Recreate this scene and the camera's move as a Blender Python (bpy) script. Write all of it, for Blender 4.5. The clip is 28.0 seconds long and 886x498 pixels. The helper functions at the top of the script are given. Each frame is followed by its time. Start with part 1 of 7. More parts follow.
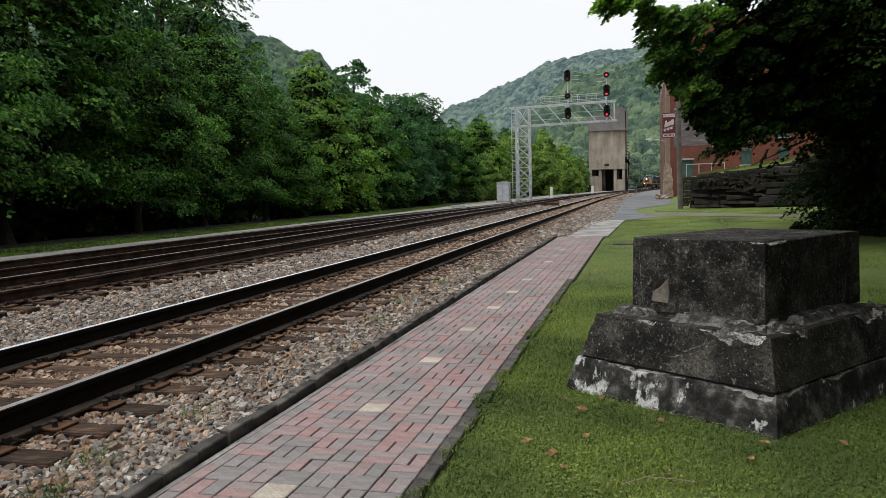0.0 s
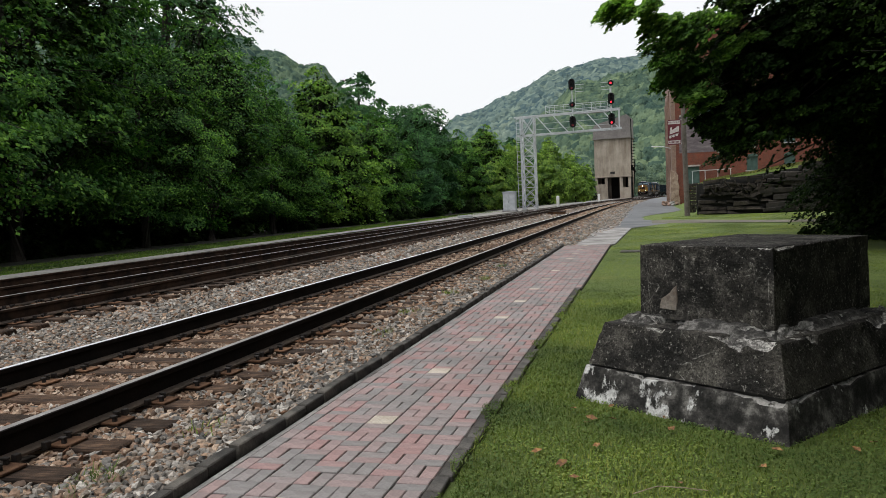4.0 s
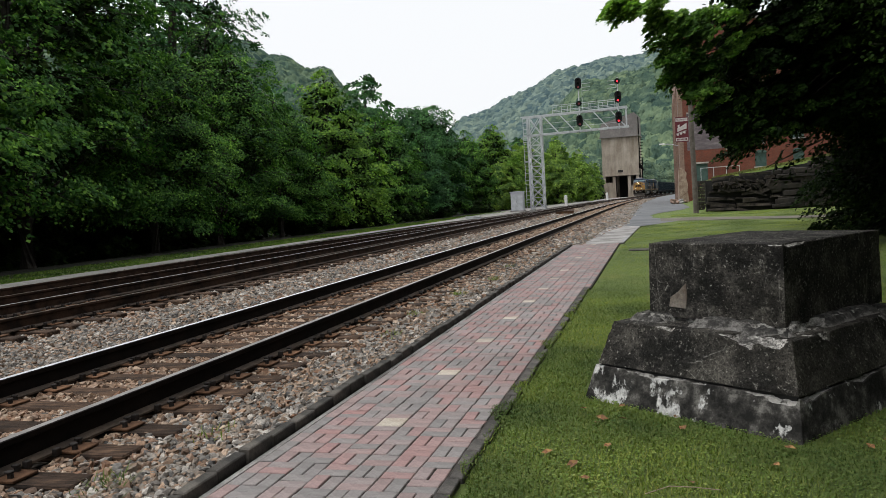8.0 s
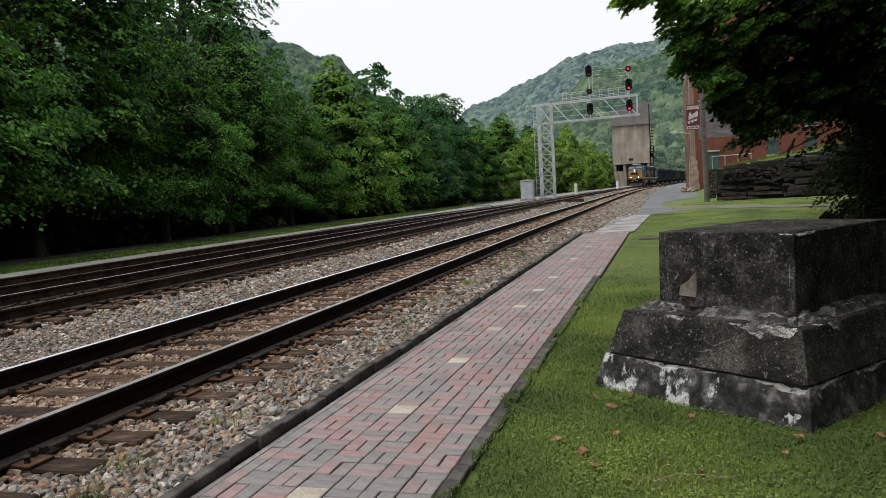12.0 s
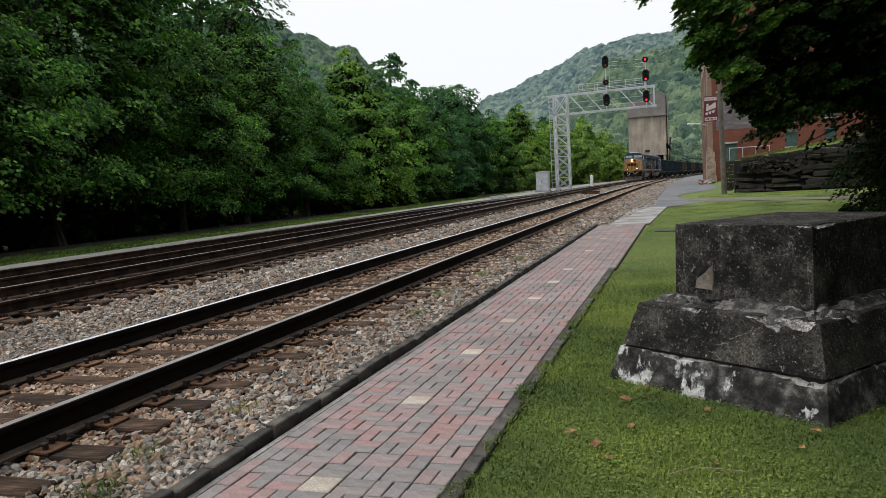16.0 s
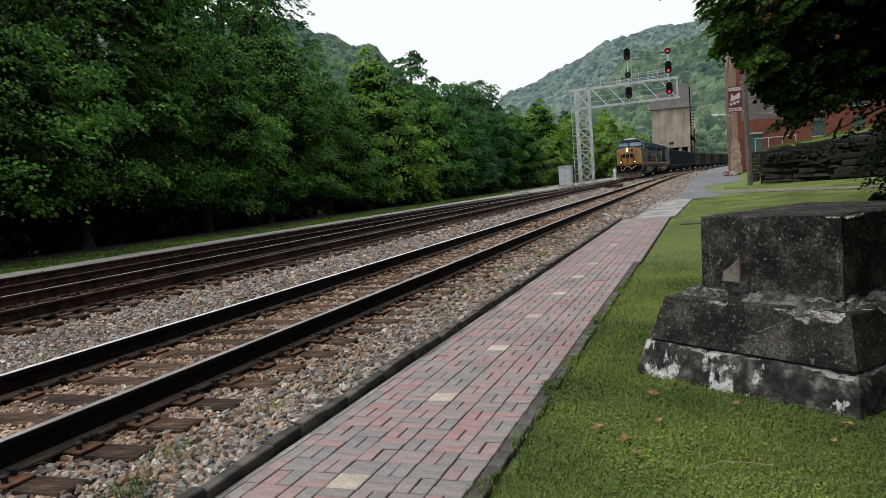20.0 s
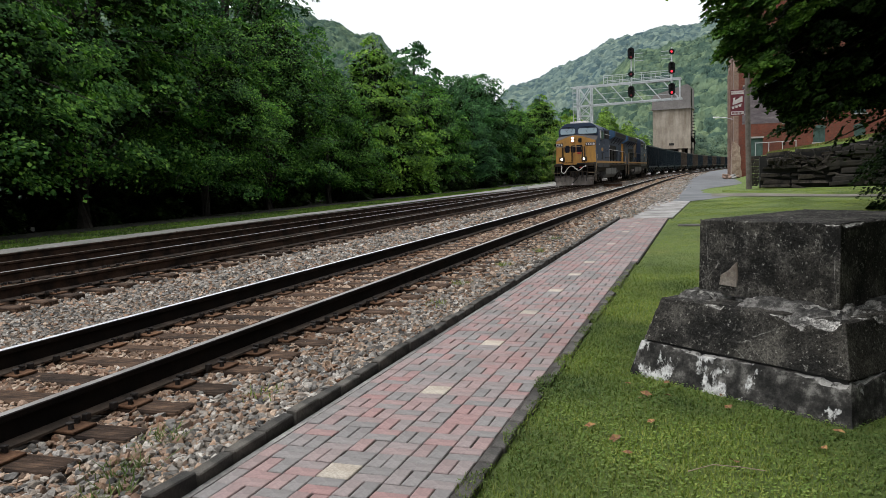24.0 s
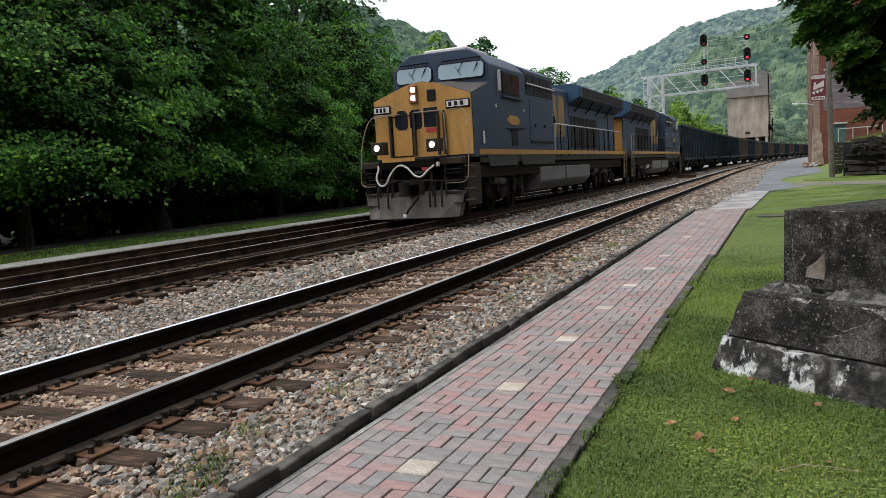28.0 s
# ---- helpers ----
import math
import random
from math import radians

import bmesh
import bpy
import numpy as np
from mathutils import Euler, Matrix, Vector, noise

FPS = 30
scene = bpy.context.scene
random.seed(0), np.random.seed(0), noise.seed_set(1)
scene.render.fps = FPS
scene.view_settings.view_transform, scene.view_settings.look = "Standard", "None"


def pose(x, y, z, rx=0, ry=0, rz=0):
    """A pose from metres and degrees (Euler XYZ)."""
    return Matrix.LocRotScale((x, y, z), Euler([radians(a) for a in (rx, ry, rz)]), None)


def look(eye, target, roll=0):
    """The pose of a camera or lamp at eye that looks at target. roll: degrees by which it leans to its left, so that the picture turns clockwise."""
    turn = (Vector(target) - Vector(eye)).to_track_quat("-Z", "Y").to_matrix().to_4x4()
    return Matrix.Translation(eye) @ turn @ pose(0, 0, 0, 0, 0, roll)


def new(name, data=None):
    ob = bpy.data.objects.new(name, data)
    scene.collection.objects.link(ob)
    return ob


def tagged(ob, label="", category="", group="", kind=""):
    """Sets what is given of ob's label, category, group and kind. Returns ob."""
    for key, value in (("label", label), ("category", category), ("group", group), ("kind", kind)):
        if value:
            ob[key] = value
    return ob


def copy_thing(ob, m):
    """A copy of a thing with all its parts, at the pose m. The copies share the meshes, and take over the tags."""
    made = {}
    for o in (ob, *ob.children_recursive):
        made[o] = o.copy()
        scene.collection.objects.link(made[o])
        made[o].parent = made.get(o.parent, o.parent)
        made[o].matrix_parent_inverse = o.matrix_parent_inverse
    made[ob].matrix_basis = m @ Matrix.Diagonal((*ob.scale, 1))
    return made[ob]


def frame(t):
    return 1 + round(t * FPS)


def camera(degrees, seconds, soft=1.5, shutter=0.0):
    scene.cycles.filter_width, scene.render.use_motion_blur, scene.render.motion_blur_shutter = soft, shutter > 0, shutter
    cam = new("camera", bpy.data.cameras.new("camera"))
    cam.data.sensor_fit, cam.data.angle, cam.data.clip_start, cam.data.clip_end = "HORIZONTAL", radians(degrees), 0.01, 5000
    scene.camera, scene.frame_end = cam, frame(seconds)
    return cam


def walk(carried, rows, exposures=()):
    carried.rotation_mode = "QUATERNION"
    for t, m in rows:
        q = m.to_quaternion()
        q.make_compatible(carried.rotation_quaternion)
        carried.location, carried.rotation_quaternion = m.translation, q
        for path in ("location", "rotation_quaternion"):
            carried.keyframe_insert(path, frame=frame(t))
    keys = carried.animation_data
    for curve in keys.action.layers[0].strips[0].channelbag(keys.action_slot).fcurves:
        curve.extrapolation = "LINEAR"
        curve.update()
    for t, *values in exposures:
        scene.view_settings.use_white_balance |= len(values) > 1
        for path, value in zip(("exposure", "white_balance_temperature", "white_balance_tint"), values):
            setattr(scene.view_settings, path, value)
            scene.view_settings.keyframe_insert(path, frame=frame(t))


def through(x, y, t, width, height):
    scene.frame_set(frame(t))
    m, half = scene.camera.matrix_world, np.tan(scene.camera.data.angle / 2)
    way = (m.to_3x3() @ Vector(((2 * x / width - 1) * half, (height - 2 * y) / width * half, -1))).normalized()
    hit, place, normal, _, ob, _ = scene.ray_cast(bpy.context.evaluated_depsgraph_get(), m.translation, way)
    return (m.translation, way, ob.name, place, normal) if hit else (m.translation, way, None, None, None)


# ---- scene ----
cam = camera(60.14, 28.0, soft=0.75)


def cam_pose(x, y, z, yaw, tilt, roll):
    return Matrix.Translation((x, y, z)) @ pose(0, 0, 0, 0, 0, yaw) @ pose(0, 0, 0, 90 - tilt) @ pose(0, 0, 0, 0, 0, -roll)


# seconds, place, degrees to the left of the track, down, lean
PATH = [
    (0, 0.037, -0.005, 1.398, 14.45, 4.35, 1.54),
    (0.5, 0.040, 0.002, 1.398, 14.35, 4.42, 1.82),
    (1, 0.039, 0.002, 1.398, 14.18, 4.07, 1.98),
    (1.5, 0.039, -0.000, 1.398, 14.37, 3.73, 2.17),
    (2, 0.041, 0.005, 1.398, 14.65, 3.64, 2.20),
    (2.5, 0.043, 0.009, 1.397, 14.55, 3.68, 2.30),
    (3, 0.041, 0.006, 1.398, 14.52, 3.60, 2.25),
    (3.5, 0.040, 0.002, 1.398, 14.74, 3.59, 2.38),
    (5.5, 0.040, -0.002, 1.399, 15.40, 3.40, 2.58),
    (6, 0.043, 0.003, 1.398, 15.58, 3.44, 2.84),
    (6.5, 0.042, 0.002, 1.398, 15.33, 3.35, 2.82),
    (7, 0.044, 0.013, 1.398, 14.99, 3.07, 2.85),
    (7.5, 0.045, 0.019, 1.398, 15.17, 3.21, 3.08),
    (8, 0.045, 0.018, 1.397, 15.59, 3.43, 3.32),
    (8.5, 0.043, 0.006, 1.398, 15.91, 3.59, 3.31),
    (9, 0.046, 0.004, 1.398, 16.25, 3.67, 3.36),
    (9.5, 0.049, 0.004, 1.399, 16.42, 3.71, 3.41),
    (10, 0.050, 0.006, 1.398, 16.45, 3.86, 3.31),
    (10.5, 0.050, 0.002, 1.399, 16.37, 4.07, 3.18),
    (11, 0.050, 0.006, 1.399, 16.30, 4.18, 3.18),
    (11.5, 0.048, -0.001, 1.400, 16.33, 4.12, 3.18),
    (12, 0.047, -0.003, 1.400, 16.36, 4.25, 3.33),
    (12.5, 0.048, -0.000, 1.399, 16.18, 4.38, 3.13),
    (14.5, 0.045, -0.003, 1.404, 17.00, 4.73, 3.06),
    (15, 0.045, -0.002, 1.403, 17.19, 4.63, 3.13),
    (15.5, 0.044, 0.011, 1.399, 17.34, 4.66, 3.17),
    (16, 0.044, 0.007, 1.398, 17.50, 4.84, 3.13),
    (16.5, 0.046, 0.005, 1.397, 17.52, 5.06, 3.05),
    (17, 0.045, 0.010, 1.401, 17.40, 5.20, 3.20),
    (17.5, 0.046, 0.007, 1.399, 17.54, 5.19, 3.53),
    (18, 0.044, 0.011, 1.401, 17.88, 5.17, 3.88),
    (18.5, 0.048, 0.005, 1.401, 18.44, 5.05, 4.17),
    (19, 0.045, 0.001, 1.402, 18.75, 5.02, 4.23),
    (19.5, 0.043, 0.001, 1.404, 18.96, 4.98, 4.34),
    (20, 0.045, 0.002, 1.399, 19.28, 4.97, 4.23),
    (20.5, 0.047, 0.000, 1.401, 19.39, 5.13, 4.33),
    (21, 0.043, 0.004, 1.402, 19.37, 5.13, 4.10),
    (21.5, 0.046, 0.002, 1.402, 19.37, 5.01, 3.61),
    (23.5, 0.037, 0.003, 1.406, 18.74, 5.63, 1.88),
    (24, 0.029, -0.001, 1.407, 19.03, 5.56, 2.05),
    (24.5, 0.032, -0.001, 1.406, 19.57, 5.64, 2.14),
    (25, 0.030, -0.008, 1.406, 19.87, 5.66, 2.22),
    (25.5, 0.028, -0.011, 1.407, 20.15, 5.53, 2.43),
    (26, 0.030, -0.008, 1.407, 20.57, 5.46, 2.44),
    (26.5, 0.025, -0.007, 1.405, 20.87, 5.52, 2.46),
    (27, 0.019, -0.012, 1.406, 21.33, 5.62, 2.56),
    (27.5, 0.008, 0.002, 1.408, 22.24, 5.82, 2.75),
    (28, -0.000, -0.000, 1.408, 24.24, 5.60, 3.43),
]
walk(cam, [(r[0], cam_pose(*r[1:])) for r in PATH], [(0, -0.22, 6450, 10), (12, -0.2, 6430, 10), (21, -0.16, 6380, 10), (24, -0.02, 6330, 10), (25, 0.07, 6300, 10), (28, 0.1, 6250, 10)])

# ---- light: a bright overcast sky and a weak, wide sun ----
world = bpy.data.worlds.new("overcast_sky")
scene.world = world
world.use_nodes = True
wn, wl = world.node_tree.nodes, world.node_tree.links
sky = wn.new("ShaderNodeTexSky")
sky.sky_type, sky.sun_disc = "NISHITA", False
sky.sun_elevation, sky.sun_rotation = radians(63), radians(243)
sky.dust_density = 4.0
desat = wn.new("ShaderNodeHueSaturation")
desat.inputs["Saturation"].default_value = 0.25
wl.new(sky.outputs[0], desat.inputs["Color"])
cloudy = wn.new("ShaderNodeMix")
cloudy.data_type = "RGBA"
cloudy.inputs["Factor"].default_value = 0.8
cloudy.inputs["B"].default_value = (12.9, 13.1, 13.3, 1)
wl.new(desat.outputs[0], cloudy.inputs["A"])
wn["Background"].inputs["Strength"].default_value = 0.1
wl.new(cloudy.outputs["Result"], wn["Background"].inputs["Color"])
sun = new("sun", bpy.data.lights.new("sun", "SUN"))
sun.data.energy, sun.data.angle, sun.data.color = 3.1, radians(50), (1.0, 0.97, 0.92)
sun.matrix_world = look((-20, -10, 44), (0, 0, 0))

# ---- building blocks ----


class Geo:
    """Collects the faces of one mesh."""

    def __init__(self):
        self.v, self.f = [], []

    def add(self, vs, fs):
        n = len(self.v)
        self.v.extend(tuple(p) for p in vs)
        self.f.extend(tuple(i + n for i in f) for f in fs)
        return self

    def hexa(self, lo, hi):
        """Two rings of four corners, both counter-clockwise from above."""
        return self.add(list(lo) + list(hi), [(3, 2, 1, 0), (4, 5, 6, 7), (0, 1, 5, 4), (1, 2, 6, 5), (2, 3, 7, 6), (3, 0, 4, 7)])

    def box(self, x0, x1, y0, y1, z0, z1):
        lo = [(x0, y0, z0), (x1, y0, z0), (x1, y1, z0), (x0, y1, z0)]
        return self.hexa(lo, [(a, b, z1) for a, b, _ in lo])

    def beam(self, p, q, w, d=None):
        """A straight bar of square section from p to q."""
        p, q = Vector(p), Vector(q)
        d = d or w
        m = (q - p).to_track_quat("Z", "Y").to_matrix()
        cs = [m @ Vector((a * w / 2, b * d / 2, 0)) for a, b in ((-1, -1), (1, -1), (1, 1), (-1, 1))]
        return self.hexa([p + c for c in cs], [q + c for c in cs])

    def tube(self, pts, r, n=6, r1=None, caps=True):
        """A round bar through the points, tapering to r1."""
        pts = [Vector(p) for p in pts]
        r1 = r if r1 is None else r1
        k = len(self.v)
        for i, p in enumerate(pts):
            way = pts[min(i + 1, len(pts) - 1)] - pts[max(i - 1, 0)]
            m = way.to_track_quat("Z", "Y").to_matrix()
            rr = r + (r1 - r) * i / max(1, len(pts) - 1)
            for j in range(n):
                a = 2 * math.pi * j / n
                self.v.append(tuple(p + m @ Vector((rr * math.cos(a), rr * math.sin(a), 0))))
        for i in range(len(pts) - 1):
            for j in range(n):
                a, b = k + i * n + j, k + i * n + (j + 1) % n
                self.f.append((a, b, b + n, a + n))
        if caps:
            self.f.append(tuple(range(k + n - 1, k - 1, -1)))
            e = k + (len(pts) - 1) * n
            self.f.append(tuple(range(e, e + n)))
        return self

    def prism(self, prof, axis, c0, c1):
        """A closed outline pushed along an axis; the outline holds the other two coordinates in x, y, z order."""
        def at(a, b, c):
            return {"x": (c, a, b), "y": (a, c, b), "z": (a, b, c)}[axis]
        n = len(prof)
        vs = [at(a, b, c0) for a, b in prof] + [at(a, b, c1) for a, b in prof]
        fs = [tuple(range(n)), tuple(range(2 * n - 1, n - 1, -1))] + [(i, i + n, (i + 1) % n + n, (i + 1) % n) for i in range(n)]
        return self.add(vs, fs)

    def sweep(self, prof, path):
        """An open or closed outline of (sideways, up) carried along a path of (x, y, z, heading slope)."""
        n, k = len(prof), len(self.v)
        for x, y, z, s in path:
            c = 1 / math.sqrt(1 + s * s)
            for a, b in prof:
                self.v.append((x + a * c, y - a * s * c, z + b))
        for i in range(len(path) - 1):
            for j in range(n):
                a, b = k + i * n + j, k + i * n + (j + 1) % n
                self.f.append((a, b, b + n, a + n))
        self.f.append(tuple(range(k + n - 1, k - 1, -1)))
        self.f.append(tuple(range(len(self.v) - n, len(self.v))))
        return self

    def mesh(self, name, bevel=0.0, smooth=False, seg=1):
        me = bpy.data.meshes.new(name)
        me.from_pydata(self.v, [], self.f)
        bm = bmesh.new()
        bm.from_mesh(me)
        bmesh.ops.recalc_face_normals(bm, faces=bm.faces)
        if bevel:
            es = [e for e in bm.edges if len(e.link_faces) == 2 and e.calc_face_angle(0) > 0.5]
            bmesh.ops.bevel(bm, geom=es, offset=bevel, segments=seg, affect="EDGES", clamp_overlap=True)
        bm.to_mesh(me)
        bm.free()
        if smooth:
            me.polygons.foreach_set("use_smooth", [True] * len(me.polygons))
        return me


def part(name, geo, material, parent, label="", bevel=0.0, smooth=False, m=None, seg=1):
    """One mesh object under a thing or a part."""
    me = geo if isinstance(geo, bpy.types.Mesh) else geo.mesh(name, bevel, smooth, seg)
    if not me.materials:
        me.materials.append(material)
    ob = new(name, me)
    ob.parent = parent
    if m is not None:
        ob.matrix_basis = m
    return tagged(ob, label)


def thing(name, label, category, m=None, group="", kind=""):
    ob = new(name)
    ob.empty_display_size = 0.2
    if m is not None:
        ob.matrix_basis = m
    return tagged(ob, label, category, group, kind)


def sheet(name, verts, faces, material, label, category, kind="structure", smooth=True):
    me = bpy.data.meshes.new(name)
    me.from_pydata([tuple(v) for v in verts], [], [tuple(f) for f in faces])
    me.materials.append(material)
    if smooth:
        me.polygons.foreach_set("use_smooth", [True] * len(me.polygons))
    return tagged(new(name, me), label, category, kind=kind)


def fast_mesh(name, verts, faces, material):
    """A mesh from number arrays; faces all have the same number of corners."""
    me = bpy.data.meshes.new(name)
    nf, k = faces.shape
    me.vertices.add(len(verts))
    me.vertices.foreach_set("co", np.asarray(verts, np.float32).ravel())
    me.loops.add(nf * k)
    me.loops.foreach_set("vertex_index", faces.astype(np.int32).ravel())
    me.polygons.add(nf)
    me.polygons.foreach_set("loop_start", np.arange(0, nf * k, k, dtype=np.int32))
    me.update(calc_edges=True)
    me.validate()
    me.shade_flat()
    me.materials.append(material)
    return me


# ---- materials ----


class Nodes:
    """A principled material with short calls for its nodes."""

    def __init__(self, name, rough=0.8, metal=0.0):
        self.m = bpy.data.materials.new(name)
        self.m.use_nodes = True
        self.t = self.m.node_tree
        self.b = self.t.nodes["Principled BSDF"]
        self.b.inputs["Roughness"].default_value = rough
        self.b.inputs["Metallic"].default_value = metal
        self.co = self.t.nodes.new("ShaderNodeTexCoord").outputs["Object"]

    def node(self, kind, **sets):
        n = self.t.nodes.new(kind)
        for k, v in sets.items():
            n.inputs[k].default_value = v
        return n

    def link(self, a, b):
        self.t.links.new(a, b)

    def stretch(self, x, y, z):
        n = self.node("ShaderNodeMapping")
        n.inputs["Scale"].default_value = (x, y, z)
        self.link(self.co, n.inputs["Vector"])
        return n.outputs[0]

    def noise(self, scale, detail=5.0, rough=0.6, co=None):
        n = self.node("ShaderNodeTexNoise", Scale=scale, Detail=detail, Roughness=rough)
        self.link(co or self.co, n.inputs["Vector"])
        return n.outputs["Fac"]

    def voronoi(self, scale, feature="F1", co=None, out="Distance"):
        n = self.node("ShaderNodeTexVoronoi", Scale=scale)
        n.feature = feature
        self.link(co or self.co, n.inputs["Vector"])
        return n.outputs[out]

    def ramp(self, fac, *stops):
        n = self.t.nodes.new("ShaderNodeValToRGB")
        els = n.color_ramp.elements
        while len(els) < len(stops):
            els.new(0.5)
        for e, (p, c) in zip(els, stops):
            e.position = p
            e.color = (*c, 1) if len(c) == 3 else c
        self.link(fac, n.inputs[0])
        return n.outputs["Color"]

    def mix(self, fac, a, b, mode="MIX"):
        n = self.t.nodes.new("ShaderNodeMix")
        n.data_type, n.blend_type = "RGBA", mode
        for key, v in (("Factor", fac), ("A", a), ("B", b)):
            if isinstance(v, (int, float)):
                n.inputs[key].default_value = v
            elif isinstance(v, tuple):
                n.inputs[key].default_value = (*v, 1)
            else:
                self.link(v, n.inputs[key])
        return n.outputs["Result"]

    def math(self, op, a, b=0.0, c=0.0):
        n = self.t.nodes.new("ShaderNodeMath")
        n.operation = op
        for i, v in enumerate((a, b, c)):
            if isinstance(v, (int, float)):
                n.inputs[i].default_value = v
            else:
                self.link(v, n.inputs[i])
        return n.outputs[0]

    def axis(self, k):
        n = self.t.nodes.new("ShaderNodeSeparateXYZ")
        self.link(self.co, n.inputs[0])
        return n.outputs[k]

    def band(self, v, lo, hi, soft):
        """One between lo and hi, falling to nothing over soft."""
        a = self.math("MULTIPLY", self.math("SUBTRACT", v, lo - soft), 1 / soft)
        b = self.math("MULTIPLY", self.math("SUBTRACT", hi + soft, v), 1 / soft)
        n = self.math("MINIMUM", a, b)
        return self.math("MINIMUM", self.math("MAXIMUM", n, 0.0), 1.0)

    def value(self, name):
        n = self.t.nodes.new("ShaderNodeAttribute")
        n.attribute_name = name
        return n.outputs["Fac"]

    def chips(self, col, pale, much):
        """Pale fresh stone on the broken places, sooty again in its hollows."""
        fresh = self.ramp(self.noise(26, 8, 0.75), (0.37, (0.03, 0.028, 0.026)), (0.52, pale))
        k = self.ramp(self.math("ADD", self.value("chip"), self.math("MULTIPLY", self.math("SUBTRACT", self.noise(7, 6, 0.7), 0.5), 1.1)), (0.35, (0, 0, 0)), (0.6, (1, 1, 1)))
        return self.mix(self.math("MULTIPLY", k, much), col, fresh)

    def random(self):
        return self.t.nodes.new("ShaderNodeObjectInfo").outputs["Random"]

    def island(self):
        return self.t.nodes.new("ShaderNodeNewGeometry").outputs["Random Per Island"]

    def color(self, c):
        if isinstance(c, tuple):
            self.b.inputs["Base Color"].default_value = (*c, 1)
        else:
            self.link(c, self.b.inputs["Base Color"])
        return self

    def rough(self, fac, lo, hi):
        n = self.node("ShaderNodeMapRange")
        n.inputs["To Min"].default_value, n.inputs["To Max"].default_value = lo, hi
        self.link(fac, n.inputs["Value"])
        self.link(n.outputs[0], self.b.inputs["Roughness"])
        return self

    def bump(self, h, strength=0.4, dist=0.02):
        n = self.node("ShaderNodeBump", Strength=strength, Distance=dist)
        self.link(h, n.inputs["Height"])
        self.link(n.outputs[0], self.b.inputs["Normal"])
        return self


def surface(name, c1, c2, scale=3.0, fine=40.0, rough=0.8, metal=0.0, bump=0.3, dist=0.01, vary=0.35, rnd=None):
    """Two colours in patches, darkened and roughened by a fine grain."""
    n = Nodes(name, rough, metal)
    big = n.ramp(n.noise(scale), (0.38, c1), (0.62, c2))
    grain = n.noise(fine, 6.0, 0.7)
    col = n.mix(1.0, big, n.ramp(grain, (0.36, (1 - vary,) * 3), (0.64, (1 + vary * 0.4,) * 3)), "MULTIPLY")
    if rnd:
        r = n.random() if rnd == "object" else n.island()
        col = n.mix(1.0, col, n.ramp(r, (0.0, (0.6,) * 3), (1.0, (1.25,) * 3)), "MULTIPLY")
    n.color(col).rough(grain, max(0.05, rough - 0.12), min(1.0, rough + 0.12)).bump(grain, bump, dist)
    return n.m


def dull(material, level=0.12):
    """Takes most of the sheen off a sooty or rusty surface."""
    material.node_tree.nodes["Principled BSDF"].inputs["Specular IOR Level"].default_value = level
    return material


def tie_wood():
    """Creosoted wood, split along the grain."""
    n = Nodes("creosoted_tie", 0.9)
    n.b.inputs["Specular IOR Level"].default_value = 0.2
    g = n.noise(1.0, 9, 0.75, n.stretch(2.5, 45, 45))
    col = n.ramp(g, (0.38, (0.018, 0.011, 0.008)), (0.5, (0.062, 0.039, 0.026)), (0.62, (0.145, 0.094, 0.064)))
    col = n.mix(1.0, col, n.ramp(n.noise(5, 5), (0.4, (0.55,) * 3), (0.6, (1.15,) * 3)), "MULTIPLY")
    n.color(n.mix(1.0, col, n.ramp(n.random(), (0.0, (0.45,) * 3), (1.0, (1.25, 1.2, 1.15))), "MULTIPLY")).bump(g, 0.9, 0.015)
    return n.m


def glow(name, c, power):
    n = Nodes(name, 0.3)
    n.color(c)
    n.b.inputs["Emission Color"].default_value = (*c, 1)
    n.b.inputs["Emission Strength"].default_value = power
    return n.m


def leafy(name, *greens, through=0.3, sheen=0.12):
    """Leaves: each its own green, letting some light through."""
    n = Nodes(name, 0.6)
    n.b.inputs["Specular IOR Level"].default_value = sheen
    stops = [(i / max(1, len(greens) - 1), g) for i, g in enumerate(greens)]
    col = n.ramp(n.island(), *stops)
    # broad patches paint in sunlit boughs and the shade between them
    col = n.mix(1.0, col, n.ramp(n.noise(0.45, 3.0), (0.4, (0.5, 0.58, 0.6)), (0.6, (1.4, 1.38, 1.1))), "MULTIPLY")
    n.color(col)
    tr = n.node("ShaderNodeBsdfTranslucent")
    n.link(n.mix(1.0, col, (1.15, 1.35, 0.75), "MULTIPLY"), tr.inputs["Color"])
    mx = n.node("ShaderNodeMixShader", Fac=through)
    n.link(n.b.outputs[0], mx.inputs[1])
    n.link(tr.outputs[0], mx.inputs[2])
    n.link(mx.outputs[0], n.t.nodes["Material Output"].inputs["Surface"])
    return n.m


PAVER_TONES = ((0.0, (0.275, 0.162, 0.155)), (0.14, (0.27, 0.195, 0.187)), (0.28, (0.21, 0.194, 0.19)), (0.5, (0.178, 0.168, 0.165)), (0.6, (0.24, 0.2, 0.195)), (0.76, (0.262, 0.188, 0.182)), (0.9, (0.28, 0.158, 0.15)), (1.0, (0.195, 0.184, 0.18)))


